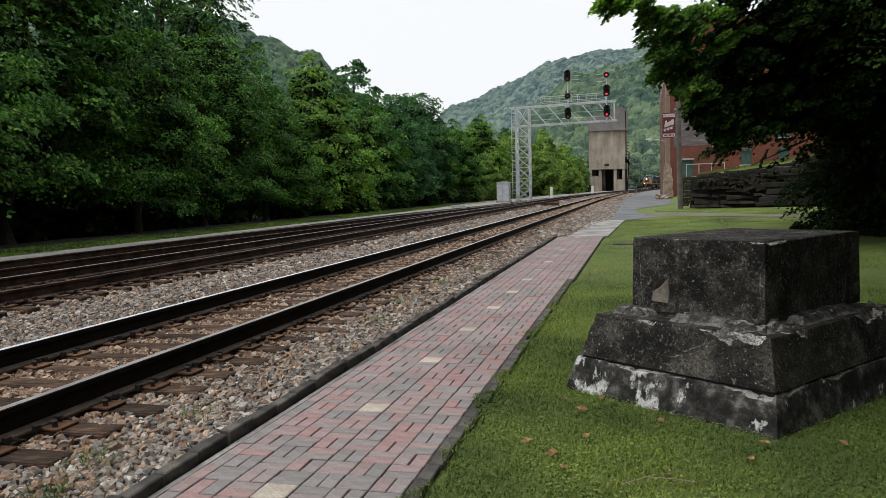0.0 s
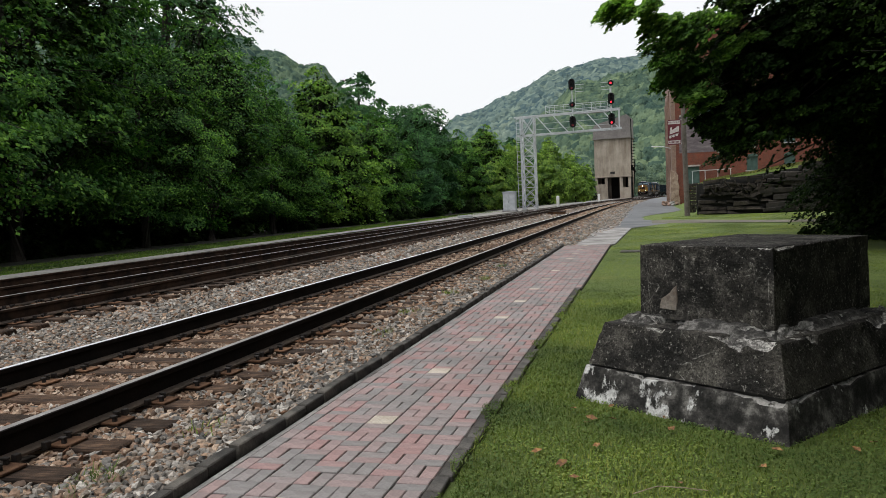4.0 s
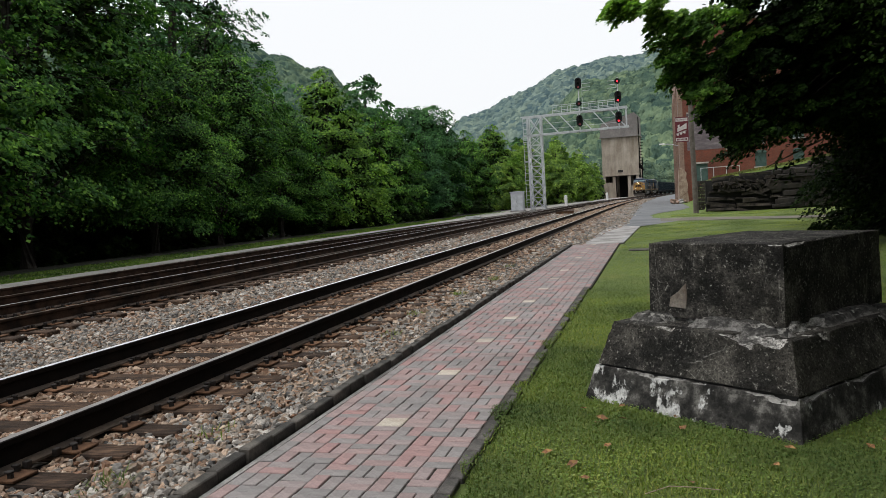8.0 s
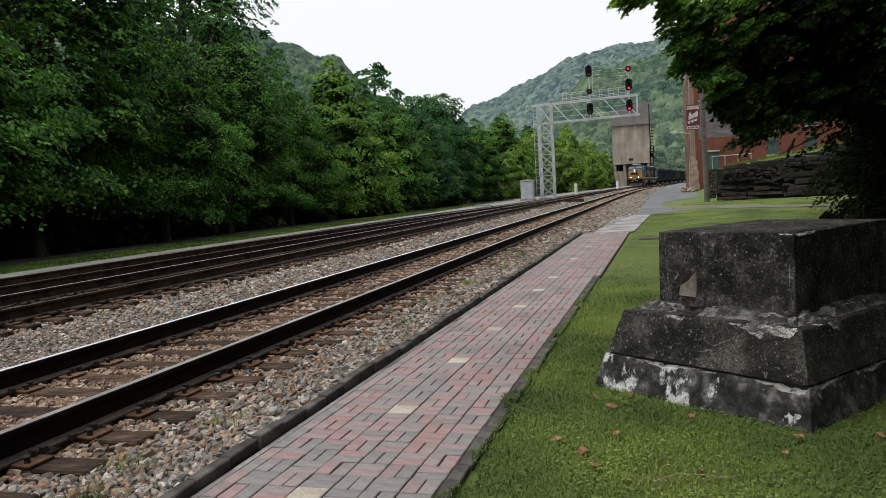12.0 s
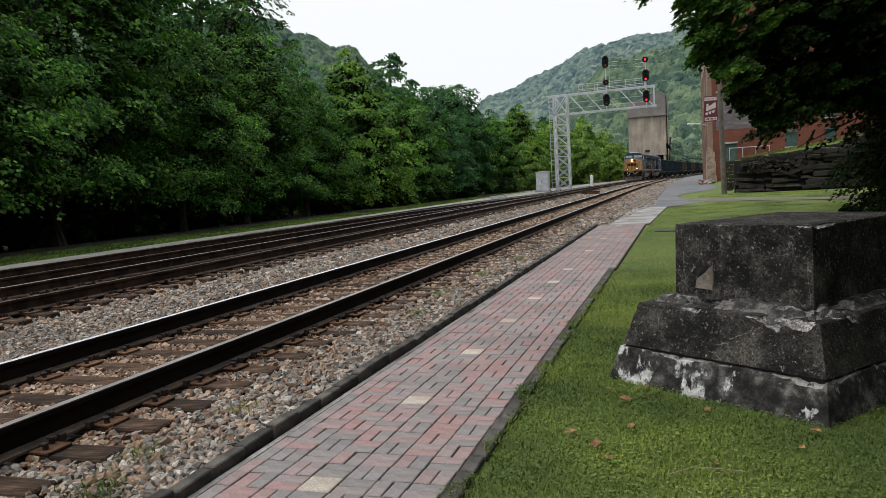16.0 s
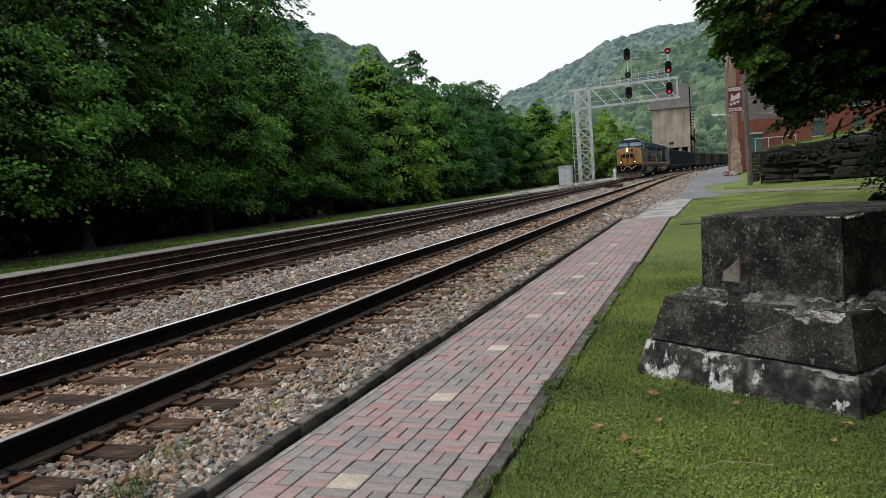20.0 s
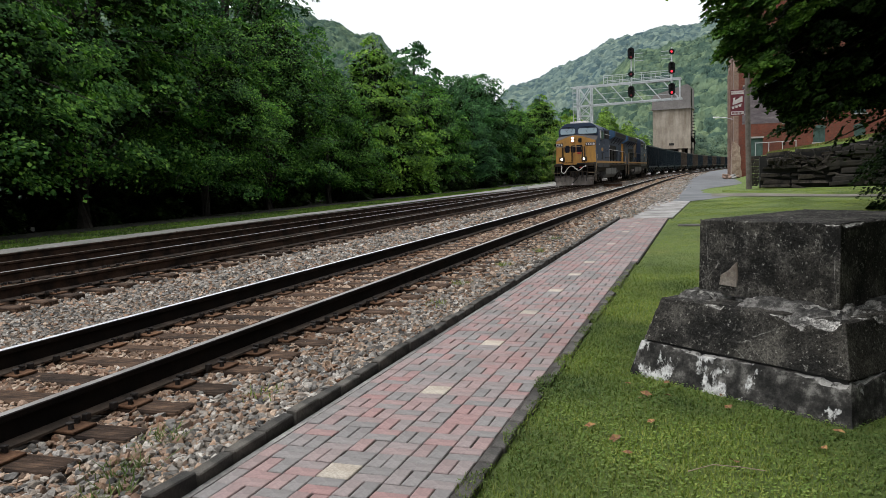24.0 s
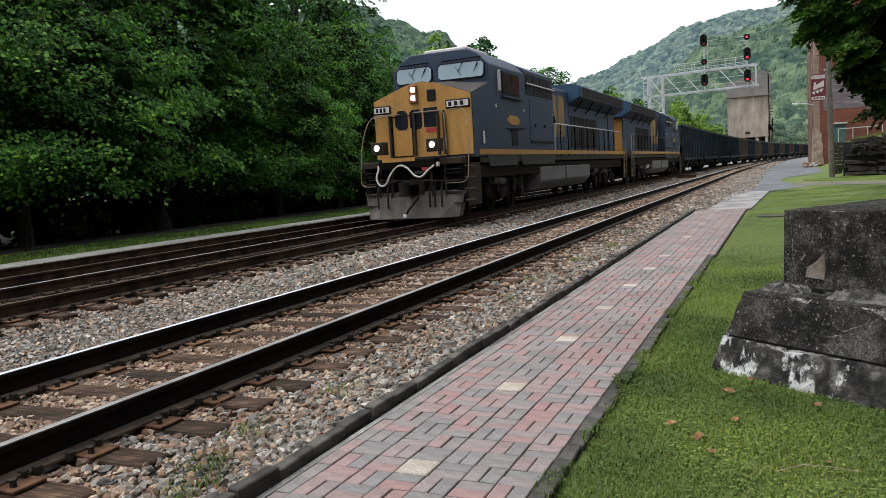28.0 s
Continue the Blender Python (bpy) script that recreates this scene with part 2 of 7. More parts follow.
def brick_paver():
    n = Nodes("brick_paver", 0.75)
    col = n.ramp(n.random(), *PAVER_TONES)
    g = n.noise(60, 6, 0.7)
    col = n.mix(1.0, col, n.ramp(g, (0.25, (0.75,) * 3), (0.75, (1.15,) * 3)), "MULTIPLY")
    col = n.mix(1.0, col, n.ramp(n.noise(26, 7, 0.7), (0.34, (0.86,) * 3), (0.62, (1.06,) * 3)), "MULTIPLY")
    n.color(n.mix(1.0, col, n.ramp(n.noise(5, 6, 0.65), (0.36, (0.86, 0.855, 0.85)), (0.62, (1.08,) * 3)), "MULTIPLY"))
    n.rough(g, 0.6, 0.9).bump(g, 0.35, 0.004)
    return n.m


def paver_rest():
    n = Nodes("brick_paver_far", 0.75)
    col = n.ramp(n.island(), *PAVER_TONES)
    g = n.noise(60, 6, 0.7)
    col = n.mix(1.0, col, n.ramp(n.noise(1.1, 7, 0.7), (0.36, (0.76, 0.75, 0.74)), (0.62, (1.12,) * 3)), "MULTIPLY")
    col = n.mix(1.0, col, n.ramp(n.noise(26, 7, 0.7), (0.34, (0.86,) * 3), (0.62, (1.06,) * 3)), "MULTIPLY")
    n.color(n.mix(1.0, col, n.ramp(g, (0.25, (0.75,) * 3), (0.75, (1.15,) * 3)), "MULTIPLY")).bump(g, 0.35, 0.004)
    return n.m


def stone_mat(name, *cols):
    n = Nodes(name, 0.85)
    k = len(cols) - 1
    col = n.ramp(n.island(), *[(i / k, c) for i, c in enumerate(cols)])
    g = n.noise(45, 6, 0.7)
    n.color(n.mix(1.0, col, n.ramp(g, (0.38, (0.6,) * 3), (0.62, (1.2,) * 3)), "MULTIPLY")).bump(g, 0.5, 0.006)
    return n.m


def ballast_bed():
    n = Nodes("ballast_bed", 0.9)
    d = n.voronoi(14)
    c = n.voronoi(14, out="Color")
    bw = n.node("ShaderNodeRGBToBW")
    n.link(c, bw.inputs[0])
    # dark bed, darker still at cell edges: shade between stones painted in
    col = n.ramp(bw.outputs[0], (0.15, (0.02, 0.015, 0.012)), (0.5, (0.06, 0.048, 0.038)), (0.85, (0.15, 0.125, 0.1)))
    col = n.mix(1.0, col, n.ramp(d, (0.3, (1, 1, 1)), (0.75, (0.25, 0.23, 0.21))), "MULTIPLY")
    n.color(n.mix(1.0, col, n.ramp(n.noise(0.6, 5), (0.3, (0.85, 0.72, 0.62)), (0.65, (1, 1, 1))), "MULTIPLY"))
    n.bump(n.math("SUBTRACT", 1.0, d), 0.9, 0.05)
    return n.m


def lawn_mat():
    n = Nodes("lawn", 0.9)
    col = n.ramp(n.noise(0.5, 8, 0.7), (0.3, (0.07, 0.11, 0.02)), (0.52, (0.103, 0.15, 0.028)), (0.72, (0.155, 0.168, 0.042)))
    g = n.noise(60, 8, 0.8)
    col = n.mix(1.0, col, n.ramp(g, (0.3, (0.66, 0.7, 0.64)), (0.7, (1.2, 1.18, 1.05))), "MULTIPLY")
    col = n.mix(1.0, col, n.ramp(n.noise(5, 7, 0.75), (0.3, (0.6, 0.65, 0.6)), (0.7, (1.3, 1.25, 1.2))), "MULTIPLY")
    n.color(col).bump(g, 0.8, 0.03)
    return n.m


def pedestal_mat():
    """Old concrete black with lichen and damp, with pale chips, drips and patches of plaster."""
    n = Nodes("blackened_concrete", 0.9)
    n.b.inputs["Specular IOR Level"].default_value = 0.15
    col = n.ramp(n.noise(6, 10, 0.72), (0.4, (0.006, 0.0057, 0.0052)), (0.52, (0.018, 0.0168, 0.0152)), (0.64, (0.064, 0.06, 0.053)))
    speck = n.ramp(n.noise(45, 6, 0.7), (0.585, (0, 0, 0)), (0.65, (1, 1, 1)))
    col = n.mix(n.math("MULTIPLY", speck, 0.5), col, (0.34, 0.33, 0.3))
    blot = n.ramp(n.noise(17, 9, 0.75), (0.6, (0, 0, 0)), (0.65, (1, 1, 1)))
    col = n.mix(n.math("MULTIPLY", blot, 0.4), col, (0.2, 0.19, 0.17))
    lichen = n.ramp(n.noise(3.2, 9, 0.75), (0.53, (0, 0, 0)), (0.62, (1, 1, 1)))
    col = n.mix(n.math("MULTIPLY", lichen, 0.16), col, (0.2, 0.19, 0.165))
    crack = n.ramp(n.voronoi(5, "DISTANCE_TO_EDGE", n.stretch(1.3, 1.3, 0.5)), (0.0, (1, 1, 1)), (0.008, (0, 0, 0)))
    some = n.ramp(n.noise(3.1, 2), (0.52, (0, 0, 0)), (0.62, (1, 1, 1)))
    col = n.mix(n.math("MULTIPLY", n.math("MULTIPLY", crack, some), 0.4), col, (0.4, 0.4, 0.37))
    streak = n.ramp(n.noise(16, 7, 0.7, n.stretch(1, 1, 0.16)), (0.615, (0, 0, 0)), (0.67, (1, 1, 1)))
    where = n.ramp(n.noise(2.3, 3), (0.45, (0, 0, 0)), (0.6, (1, 1, 1)))
    col = n.mix(n.math("MULTIPLY", n.math("MULTIPLY", streak, where), 0.3), col, (0.3, 0.29, 0.26))
    damp = n.ramp(n.noise(1.6, 5, 0.6), (0.48, (0, 0, 0)), (0.66, (1, 1, 1)))
    col = n.mix(n.math("MULTIPLY", damp, 0.35), col, (0.062, 0.056, 0.046))
    col = n.chips(col, (0.36, 0.35, 0.33), 0.9)
    g = n.noise(70, 8, 0.8)
    pit = n.ramp(n.voronoi(38), (0.1, (0.35,) * 3), (0.3, (1, 1, 1)))
    col = n.mix(1.0, col, pit, "MULTIPLY")
    n.color(n.mix(1.0, col, n.ramp(g, (0.4, (0.35,) * 3), (0.6, (1.9,) * 3)), "MULTIPLY"))
    n.rough(g, 0.65, 0.95).bump(n.math("ADD", n.noise(22, 8, 0.7), n.math("ADD", n.math("MULTIPLY", g, 0.5), n.math("MULTIPLY", pit, 0.25))), 0.8, 0.02)
    return n.m


def plaster_mat():
    """The foot of the pedestal: the same concrete with white plaster left in runs."""
    n = Nodes("concrete_with_plaster", 0.9)
    n.b.inputs["Specular IOR Level"].default_value = 0.2
    col = n.ramp(n.noise(7, 10, 0.72), (0.42, (0.012, 0.0117, 0.011)), (0.53, (0.042, 0.04, 0.037)), (0.64, (0.17, 0.164, 0.152)))
    w = n.noise(7.5, 9, 0.72, n.stretch(1, 1, 0.5))
    w = n.math("ADD", n.math("MULTIPLY", w, 0.6), n.math("MULTIPLY", n.noise(5.5, 4, 0.6), 0.4))
    w = n.math("ADD", n.math("MULTIPLY", w, 1.7), -0.35)
    low = n.band(n.axis(2), -0.1, 0.05, 0.08)
    spot = n.math("MAXIMUM", n.math("MAXIMUM", n.band(n.axis(0), -0.82, -0.68, 0.08), n.math("MULTIPLY", n.band(n.axis(0), -0.56, -0.46, 0.04), 0.75)), n.band(n.axis(0), -0.22, -0.02, 0.05))
    spot = n.math("ADD", n.math("MULTIPLY", spot, n.math("ADD", 0.13, n.math("MULTIPLY", low, 0.04))), w)
    mask = n.ramp(spot, (0.615, (0, 0, 0)), (0.67, (1, 1, 1)))
    col = n.mix(mask, col, n.ramp(n.noise(30, 6), (0.35, (0.24, 0.24, 0.235)), (0.62, (0.56, 0.56, 0.55))))
    col = n.chips(col, (0.36, 0.35, 0.33), 0.85)
    g = n.noise(70, 8, 0.8)
    n.color(n.mix(1.0, col, n.ramp(g, (0.2, (0.6,) * 3), (0.8, (1.3,) * 3)), "MULTIPLY"))
    n.bump(n.math("ADD", n.noise(22, 8, 0.7), n.math("MULTIPLY", g, 0.4)), 0.5, 0.02)
    return n.m


def rubble_mat():
    n = Nodes("crumbled_concrete", 0.9)
    chips = n.math("ADD", n.noise(9, 10, 0.75), n.math("MULTIPLY", n.band(n.axis(2), 0.44, 0.505, 0.02), 0.09))
    col = n.ramp(chips, (0.42, (0.014, 0.0135, 0.013)), (0.54, (0.07, 0.067, 0.062)), (0.64, (0.26, 0.25, 0.235)))
    col = n.chips(col, (0.46, 0.45, 0.42), 0.9)
    g = n.noise(60, 8, 0.8)
    n.color(n.mix(1.0, col, n.ramp(g, (0.36, (0.5,) * 3), (0.64, (1.4,) * 3)), "MULTIPLY")).bump(n.math("ADD", n.noise(18, 9, 0.75), g), 1.0, 0.03)
    return n.m


def brickwork(name, c1, c2, mortar):
    n = Nodes(name, 0.9)
    t = n.node("ShaderNodeTexBrick", Scale=1.0)
    t.inputs["Color1"].default_value, t.inputs["Color2"].default_value, t.inputs["Mortar"].default_value = (*c1, 1), (*c2, 1), (*mortar, 1)
    t.inputs["Brick Width"].default_value, t.inputs["Row Height"].default_value, t.inputs["Mortar Size"].default_value = 0.22, 0.075, 0.008
    sw = n.t.nodes.new("ShaderNodeCombineXYZ")
    n.link(n.math("ADD", n.axis(0), n.axis(1)), sw.inputs[0])
    n.link(n.axis(2), sw.inputs[1])
    n.link(sw.outputs[0], t.inputs["Vector"])
    col = n.mix(1.0, t.outputs["Color"], n.ramp(n.noise(0.5, 6, 0.65), (0.3, (0.6, 0.58, 0.58)), (0.7, (1.2, 1.15, 1.1))), "MULTIPLY")
    n.color(n.mix(1.0, col, n.ramp(n.noise(9, 5), (0.3, (0.75,) * 3), (0.7, (1.15,) * 3)), "MULTIPLY"))
    n.bump(t.outputs["Fac"], -0.3, 0.01)
    return n.m


def faded_paint():
    """A whitewashed rectangle gone grey and mauve, with the brick courses showing through."""
    n = Nodes("faded_wall_paint", 0.9)
    col = n.ramp(n.noise(1.4, 6, 0.65, n.stretch(0.5, 1, 2.2)), (0.35, (0.085, 0.066, 0.076)), (0.55, (0.15, 0.125, 0.135)), (0.72, (0.25, 0.22, 0.22)))
    n.color(n.mix(1.0, col, n.ramp(n.noise(14, 6), (0.3, (0.75,) * 3), (0.7, (1.15,) * 3)), "MULTIPLY"))
    return n.m


def hull_paint(name, c1, c2, dirt=(0.05, 0.045, 0.04)):
    """Rolling stock paint, streaked with dust that runs down."""
    n = Nodes(name, 0.55)
    col = n.ramp(n.noise(0.7, 5), (0.3, c1), (0.7, c2))
    run = n.ramp(n.noise(3.0, 6, 0.65, n.stretch(1.5, 1.5, 0.25)), (0.45, (0, 0, 0)), (0.75, (1, 1, 1)))
    col = n.mix(n.math("MULTIPLY", run, 0.55), col, dirt)
    g = n.noise(25, 6)
    n.color(n.mix(1.0, col, n.ramp(g, (0.3, (0.8,) * 3), (0.7, (1.15,) * 3)), "MULTIPLY")).rough(g, 0.45, 0.75)
    n.bump(n.noise(6, 3), 0.08, 0.01)
    return n.m


def tower_concrete():
    """Board-formed concrete with damp and rust running down it."""
    n = Nodes("stained_tower_concrete", 0.9)
    col = n.ramp(n.noise(0.22, 6, 0.6), (0.35, (0.26, 0.225, 0.185)), (0.65, (0.4, 0.355, 0.3)))
    run = n.ramp(n.noise(0.4, 5, 0.6, n.stretch(1, 1, 0.22)), (0.36, (0.6, 0.56, 0.52)), (0.58, (1.08, 1.06, 1.04)))
    n.color(n.mix(1.0, n.mix(1.0, col, run, "MULTIPLY"), n.ramp(n.noise(4, 5), (0.3, (0.86,) * 3), (0.7, (1.06,) * 3)), "MULTIPLY"))
    return n.m


M_BED = ballast_bed()
M_STONE = stone_mat("ballast_stone_grey", (0.045, 0.043, 0.041), (0.14, 0.13, 0.117), (0.26, 0.238, 0.212), (0.17, 0.122, 0.085), (0.44, 0.41, 0.37), (0.085, 0.081, 0.077), (0.215, 0.172, 0.132))
M_BROWN = stone_mat("ballast_stone_rusty", (0.075, 0.046, 0.03), (0.2, 0.13, 0.085), (0.31, 0.2, 0.13), (0.4, 0.315, 0.24), (0.17, 0.085, 0.045), (0.24, 0.17, 0.125))
M_OILY = stone_mat("ballast_stone_oily", (0.03, 0.022, 0.017), (0.08, 0.06, 0.046), (0.13, 0.095, 0.07), (0.055, 0.04, 0.03))
M_OILBED = surface("oil_stained_ballast", (0.022, 0.016, 0.012), (0.07, 0.052, 0.04), 1.2, 16, 0.9, bump=0.8, dist=0.04)
M_LAWN = lawn_mat()
# floor colour taken near-black to stand for the shade beneath the trees
M_FOREST = surface("shade_dark_forest_floor", (0.01, 0.012, 0.006), (0.025, 0.023, 0.012), 0.4, 12, 0.95, bump=0.8, dist=0.08)
M_GRAVEL = surface("gravel_lane", (0.2, 0.195, 0.18), (0.3, 0.29, 0.27), 0.6, 22, 0.9, bump=0.5, dist=0.02)
M_ASPHALT = surface("worn_asphalt", (0.085, 0.09, 0.097), (0.14, 0.146, 0.156), 0.5, 12, 0.85, bump=0.15, dist=0.006, vary=0.25)
M_SLAB = surface("pale_concrete", (0.15, 0.142, 0.136), (0.34, 0.33, 0.32), 0.9, 30, 0.85, bump=0.2, dist=0.004)
M_JOINT = surface("mossy_joint_sand", (0.018, 0.015, 0.012), (0.042, 0.036, 0.03), 5, 60, 0.95)
M_PAVER, M_PAVER2 = brick_paver(), paver_rest()
M_TAN = surface("tan_stone", (0.36, 0.31, 0.25), (0.45, 0.4, 0.34), 6, 60, 0.8, rnd="object")
M_EDGE = surface("dark_edging", (0.042, 0.039, 0.036), (0.09, 0.083, 0.075), 6, 50, 0.9, rnd="object")
M_CURB = surface("black_curb_block", (0.018, 0.0165, 0.014), (0.09, 0.081, 0.069), 5, 60, 0.85, bump=0.5, rnd="object")
# rust with the shade on the rail's side painted in, hence near-black
M_RAIL = dull(surface("rail_rust_in_shade", (0.005, 0.004, 0.0035), (0.013, 0.009, 0.007), 4, 50, 0.85))
M_RAIL2 = dull(surface("brown_rail_rust", (0.012, 0.008, 0.006), (0.05, 0.028, 0.018), 4, 50, 0.85))
M_HEAD = surface("polished_rail_head", (0.72, 0.73, 0.76), (0.85, 0.86, 0.88), 2, 60, 0.5, 1.0, bump=0.05, vary=0.15)
M_TIE = tie_wood()
M_FOOT = surface("dusty_rail_foot", (0.045, 0.031, 0.022), (0.1, 0.07, 0.05), 4, 40, 0.9)
M_PLATE = dull(surface("rusty_tie_plate", (0.075, 0.04, 0.024), (0.16, 0.088, 0.052), 8, 60, 0.9, rnd="object"))
M_SPIKE = surface("black_spike", (0.012, 0.01, 0.009), (0.03, 0.022, 0.018), 9, 60, 0.7, 0.3)
M_PED, M_PLASTER = pedestal_mat(), plaster_mat()
M_RUBBLE = rubble_mat()
M_CHIP = surface("fresh_chip", (0.09, 0.066, 0.05), (0.22, 0.195, 0.165), 9, 50, 0.9, bump=0.6)
M_GALV = surface("galvanised_steel", (0.42, 0.44, 0.46), (0.56, 0.58, 0.6), 2, 30, 0.5, 0.55, bump=0.05, vary=0.15)
M_SILVER = surface("silver_cabinet_paint", (0.38, 0.4, 0.43), (0.5, 0.52, 0.55), 2, 30, 0.5, 0.2, bump=0.05, vary=0.1)
M_BLACK = dull(surface("black_enamel", (0.005, 0.005, 0.006), (0.011, 0.011, 0.012), 4, 30, 0.6), 0.15)
M_WHITE = surface("white_paint", (0.7, 0.7, 0.69), (0.8, 0.8, 0.79), 3, 40, 0.6, vary=0.1)
M_RED = glow("red_signal_lamp", (1.0, 0.03, 0.06), 1.5)
M_DIMRED = glow("dim_red_lamp", (0.3, 0.015, 0.03), 0.04)
M_CONC = tower_concrete()
M_TIN = surface("weathered_tin", (0.17, 0.155, 0.15), (0.24, 0.22, 0.21), 0.3, 4, 0.7, 0.2, vary=0.3)
# near-black paint for recesses, standing for the shade inside them
M_DARK = surface("painted_recess_shade", (0.01, 0.01, 0.01), (0.02, 0.019, 0.018), 2, 20, 0.95)
M_BRICK = brickwork("red_brickwork", (0.18, 0.046, 0.026), (0.13, 0.034, 0.021), (0.13, 0.075, 0.055))
M_PALEBRICK = brickwork("weathered_pale_brickwork", (0.27, 0.18, 0.14), (0.2, 0.125, 0.095), (0.24, 0.2, 0.17))
M_FADED = faded_paint()
M_RENDER = surface("crumbling_beige_plaster", (0.2, 0.13, 0.095), (0.4, 0.31, 0.235), 1.6, 18, 0.95, bump=0.6, dist=0.03)
M_TEAL = surface("green_window_board", (0.035, 0.075, 0.065), (0.06, 0.11, 0.095), 2, 30, 0.7)
M_SILL = surface("stone_sill", (0.3, 0.28, 0.26), (0.42, 0.4, 0.37), 3, 40, 0.85)
# timber and stone colours darkened to hold the tree shade on the wall
M_TIMBER = surface("rotten_timber", (0.009, 0.0075, 0.006), (0.055, 0.045, 0.036), 2.5, 25, 0.95, bump=0.9, dist=0.04, rnd="object")
M_WALLSTONE = surface("shade_dark_wall_stone", (0.009, 0.008, 0.006), (0.03, 0.025, 0.019), 2.5, 20, 0.95, bump=0.9, dist=0.05, rnd="object")
M_POLE = surface("grey_wood_pole", (0.085, 0.072, 0.06), (0.14, 0.122, 0.105), 3, 40, 0.9)
M_BANNER = surface("maroon_banner", (0.1, 0.012, 0.02), (0.14, 0.02, 0.03), 4, 40, 0.8)
M_PALE = surface("pale_print", (0.5, 0.46, 0.45), (0.62, 0.58, 0.57), 6, 40, 0.8)
M_GREY = surface("grey_print", (0.2, 0.17, 0.17), (0.3, 0.26, 0.26), 6, 40, 0.8)
M_NAVY = hull_paint("dusty_navy_paint", (0.006, 0.019, 0.05), (0.011, 0.031, 0.072), (0.018, 0.026, 0.041))
M_BLUE = hull_paint("blue_paint", (0.006, 0.04, 0.095), (0.012, 0.055, 0.12), (0.03, 0.05, 0.08))
M_GOLD = hull_paint("golden_yellow_paint", (0.33, 0.16, 0.028), (0.41, 0.215, 0.042), (0.12, 0.062, 0.03))
M_WORNGOLD = hull_paint("worn_gold_lettering", (0.32, 0.18, 0.04), (0.17, 0.105, 0.04), (0.03, 0.042, 0.06))
M_FRAME = dull(hull_paint("sooty_underframe", (0.003, 0.0026, 0.0023), (0.006, 0.005, 0.0043), (0.009, 0.0065, 0.0048)), 0.06)
M_GRIME = dull(hull_paint("grimy_brown_steel", (0.03, 0.022, 0.016), (0.05, 0.037, 0.027), (0.012, 0.009, 0.007)), 0.1)
M_HOOD = dull(hull_paint("dusty_antiglare_paint", (0.05, 0.044, 0.042), (0.07, 0.062, 0.06), (0.035, 0.03, 0.028)), 0.2)
M_FUEL = dull(hull_paint("grey_fuel_tank_paint", (0.1, 0.1, 0.1), (0.15, 0.148, 0.146), (0.07, 0.065, 0.06)), 0.3)
M_MARK = dull(hull_paint("dark_blue_marking", (0.004, 0.006, 0.014), (0.008, 0.011, 0.022), (0.03, 0.022, 0.014)), 0.1)
M_PLOW = dull(hull_paint("grimy_plow_steel", (0.07, 0.06, 0.053), (0.14, 0.125, 0.112), (0.028, 0.022, 0.018)), 0.15)
M_TANK = dull(hull_paint("grey_tank_paint", (0.035, 0.035, 0.037), (0.06, 0.06, 0.062), (0.02, 0.018, 0.017)), 0.2)
M_CAR = dull(hull_paint("black_hopper_paint", (0.007, 0.014, 0.022), (0.014, 0.026, 0.037), (0.016, 0.02, 0.026)), 0.15)
M_RUSTCAR = dull(hull_paint("rusty_brown_hopper_paint", (0.055, 0.04, 0.031), (0.09, 0.066, 0.05), (0.014, 0.014, 0.015)), 0.15)
M_COAL = surface("coal", (0.006, 0.006, 0.007), (0.018, 0.018, 0.02), 2, 12, 0.6, bump=1.0, dist=0.08)
M_RUSTPLATE = hull_paint("rusty_red_plate", (0.16, 0.05, 0.022), (0.22, 0.08, 0.035), (0.07, 0.03, 0.018))
M_REDPAINT = surface("red_paint", (0.3, 0.015, 0.02), (0.4, 0.025, 0.03), 6, 40, 0.6)
M_STEEL = dull(surface("worn_wheel_steel", (0.008, 0.0065, 0.0055), (0.02, 0.016, 0.013), 4, 30, 0.75, 0.1), 0.15)
M_LAMP = glow("headlight_lens", (1.0, 0.84, 0.6), 30.0)
# darker copies of the rail head, for rails without the sky's glint
M_HEAD3 = surface("dark_toned_rail_head", (0.16, 0.13, 0.11), (0.26, 0.22, 0.19), 2, 60, 0.3, 0.9, bump=0.05, vary=0.2)
M_HEAD2 = surface("darkened_rail_head", (0.3, 0.28, 0.27), (0.42, 0.4, 0.39), 2, 60, 0.5, 0.9, bump=0.05, vary=0.15)
M_TANRAIL = surface("tan_handrail_paint", (0.17, 0.12, 0.07), (0.27, 0.2, 0.125), 5, 40, 0.7)
M_HOSE = surface("pale_hose", (0.4, 0.38, 0.35), (0.52, 0.5, 0.47), 6, 30, 0.7)
M_TWIG = surface("dry_twig", (0.25, 0.2, 0.14), (0.34, 0.28, 0.2), 8, 40, 0.9)
M_BARK = surface("brown_bark", (0.016, 0.013, 0.01), (0.04, 0.033, 0.026), 3, 18, 0.95, bump=0.9, dist=0.04)


def glass(name, tint, rough=0.05):
    n = Nodes(name, rough)
    n.color(tint)
    n.b.inputs["Specular IOR Level"].default_value = 0.8
    n.b.inputs["Coat Weight"].default_value = 0.6
    return n.m


# the windscreen's sky reflection is put into its pale blue base colour
M_GLASS = glass("sky_tinted_cab_glass", (0.17, 0.25, 0.3), 0.05)
M_SIDEGLASS = dull(glass("dark_side_glass", (0.012, 0.014, 0.016), 0.08), 0.3)
M_SIDEGLASS.node_tree.nodes["Principled BSDF"].inputs["Coat Weight"].default_value = 0.0
M_LEAF = leafy("broad_leaves", (0.02, 0.062, 0.015), (0.043, 0.118, 0.025), (0.15, 0.285, 0.05), through=0.25)
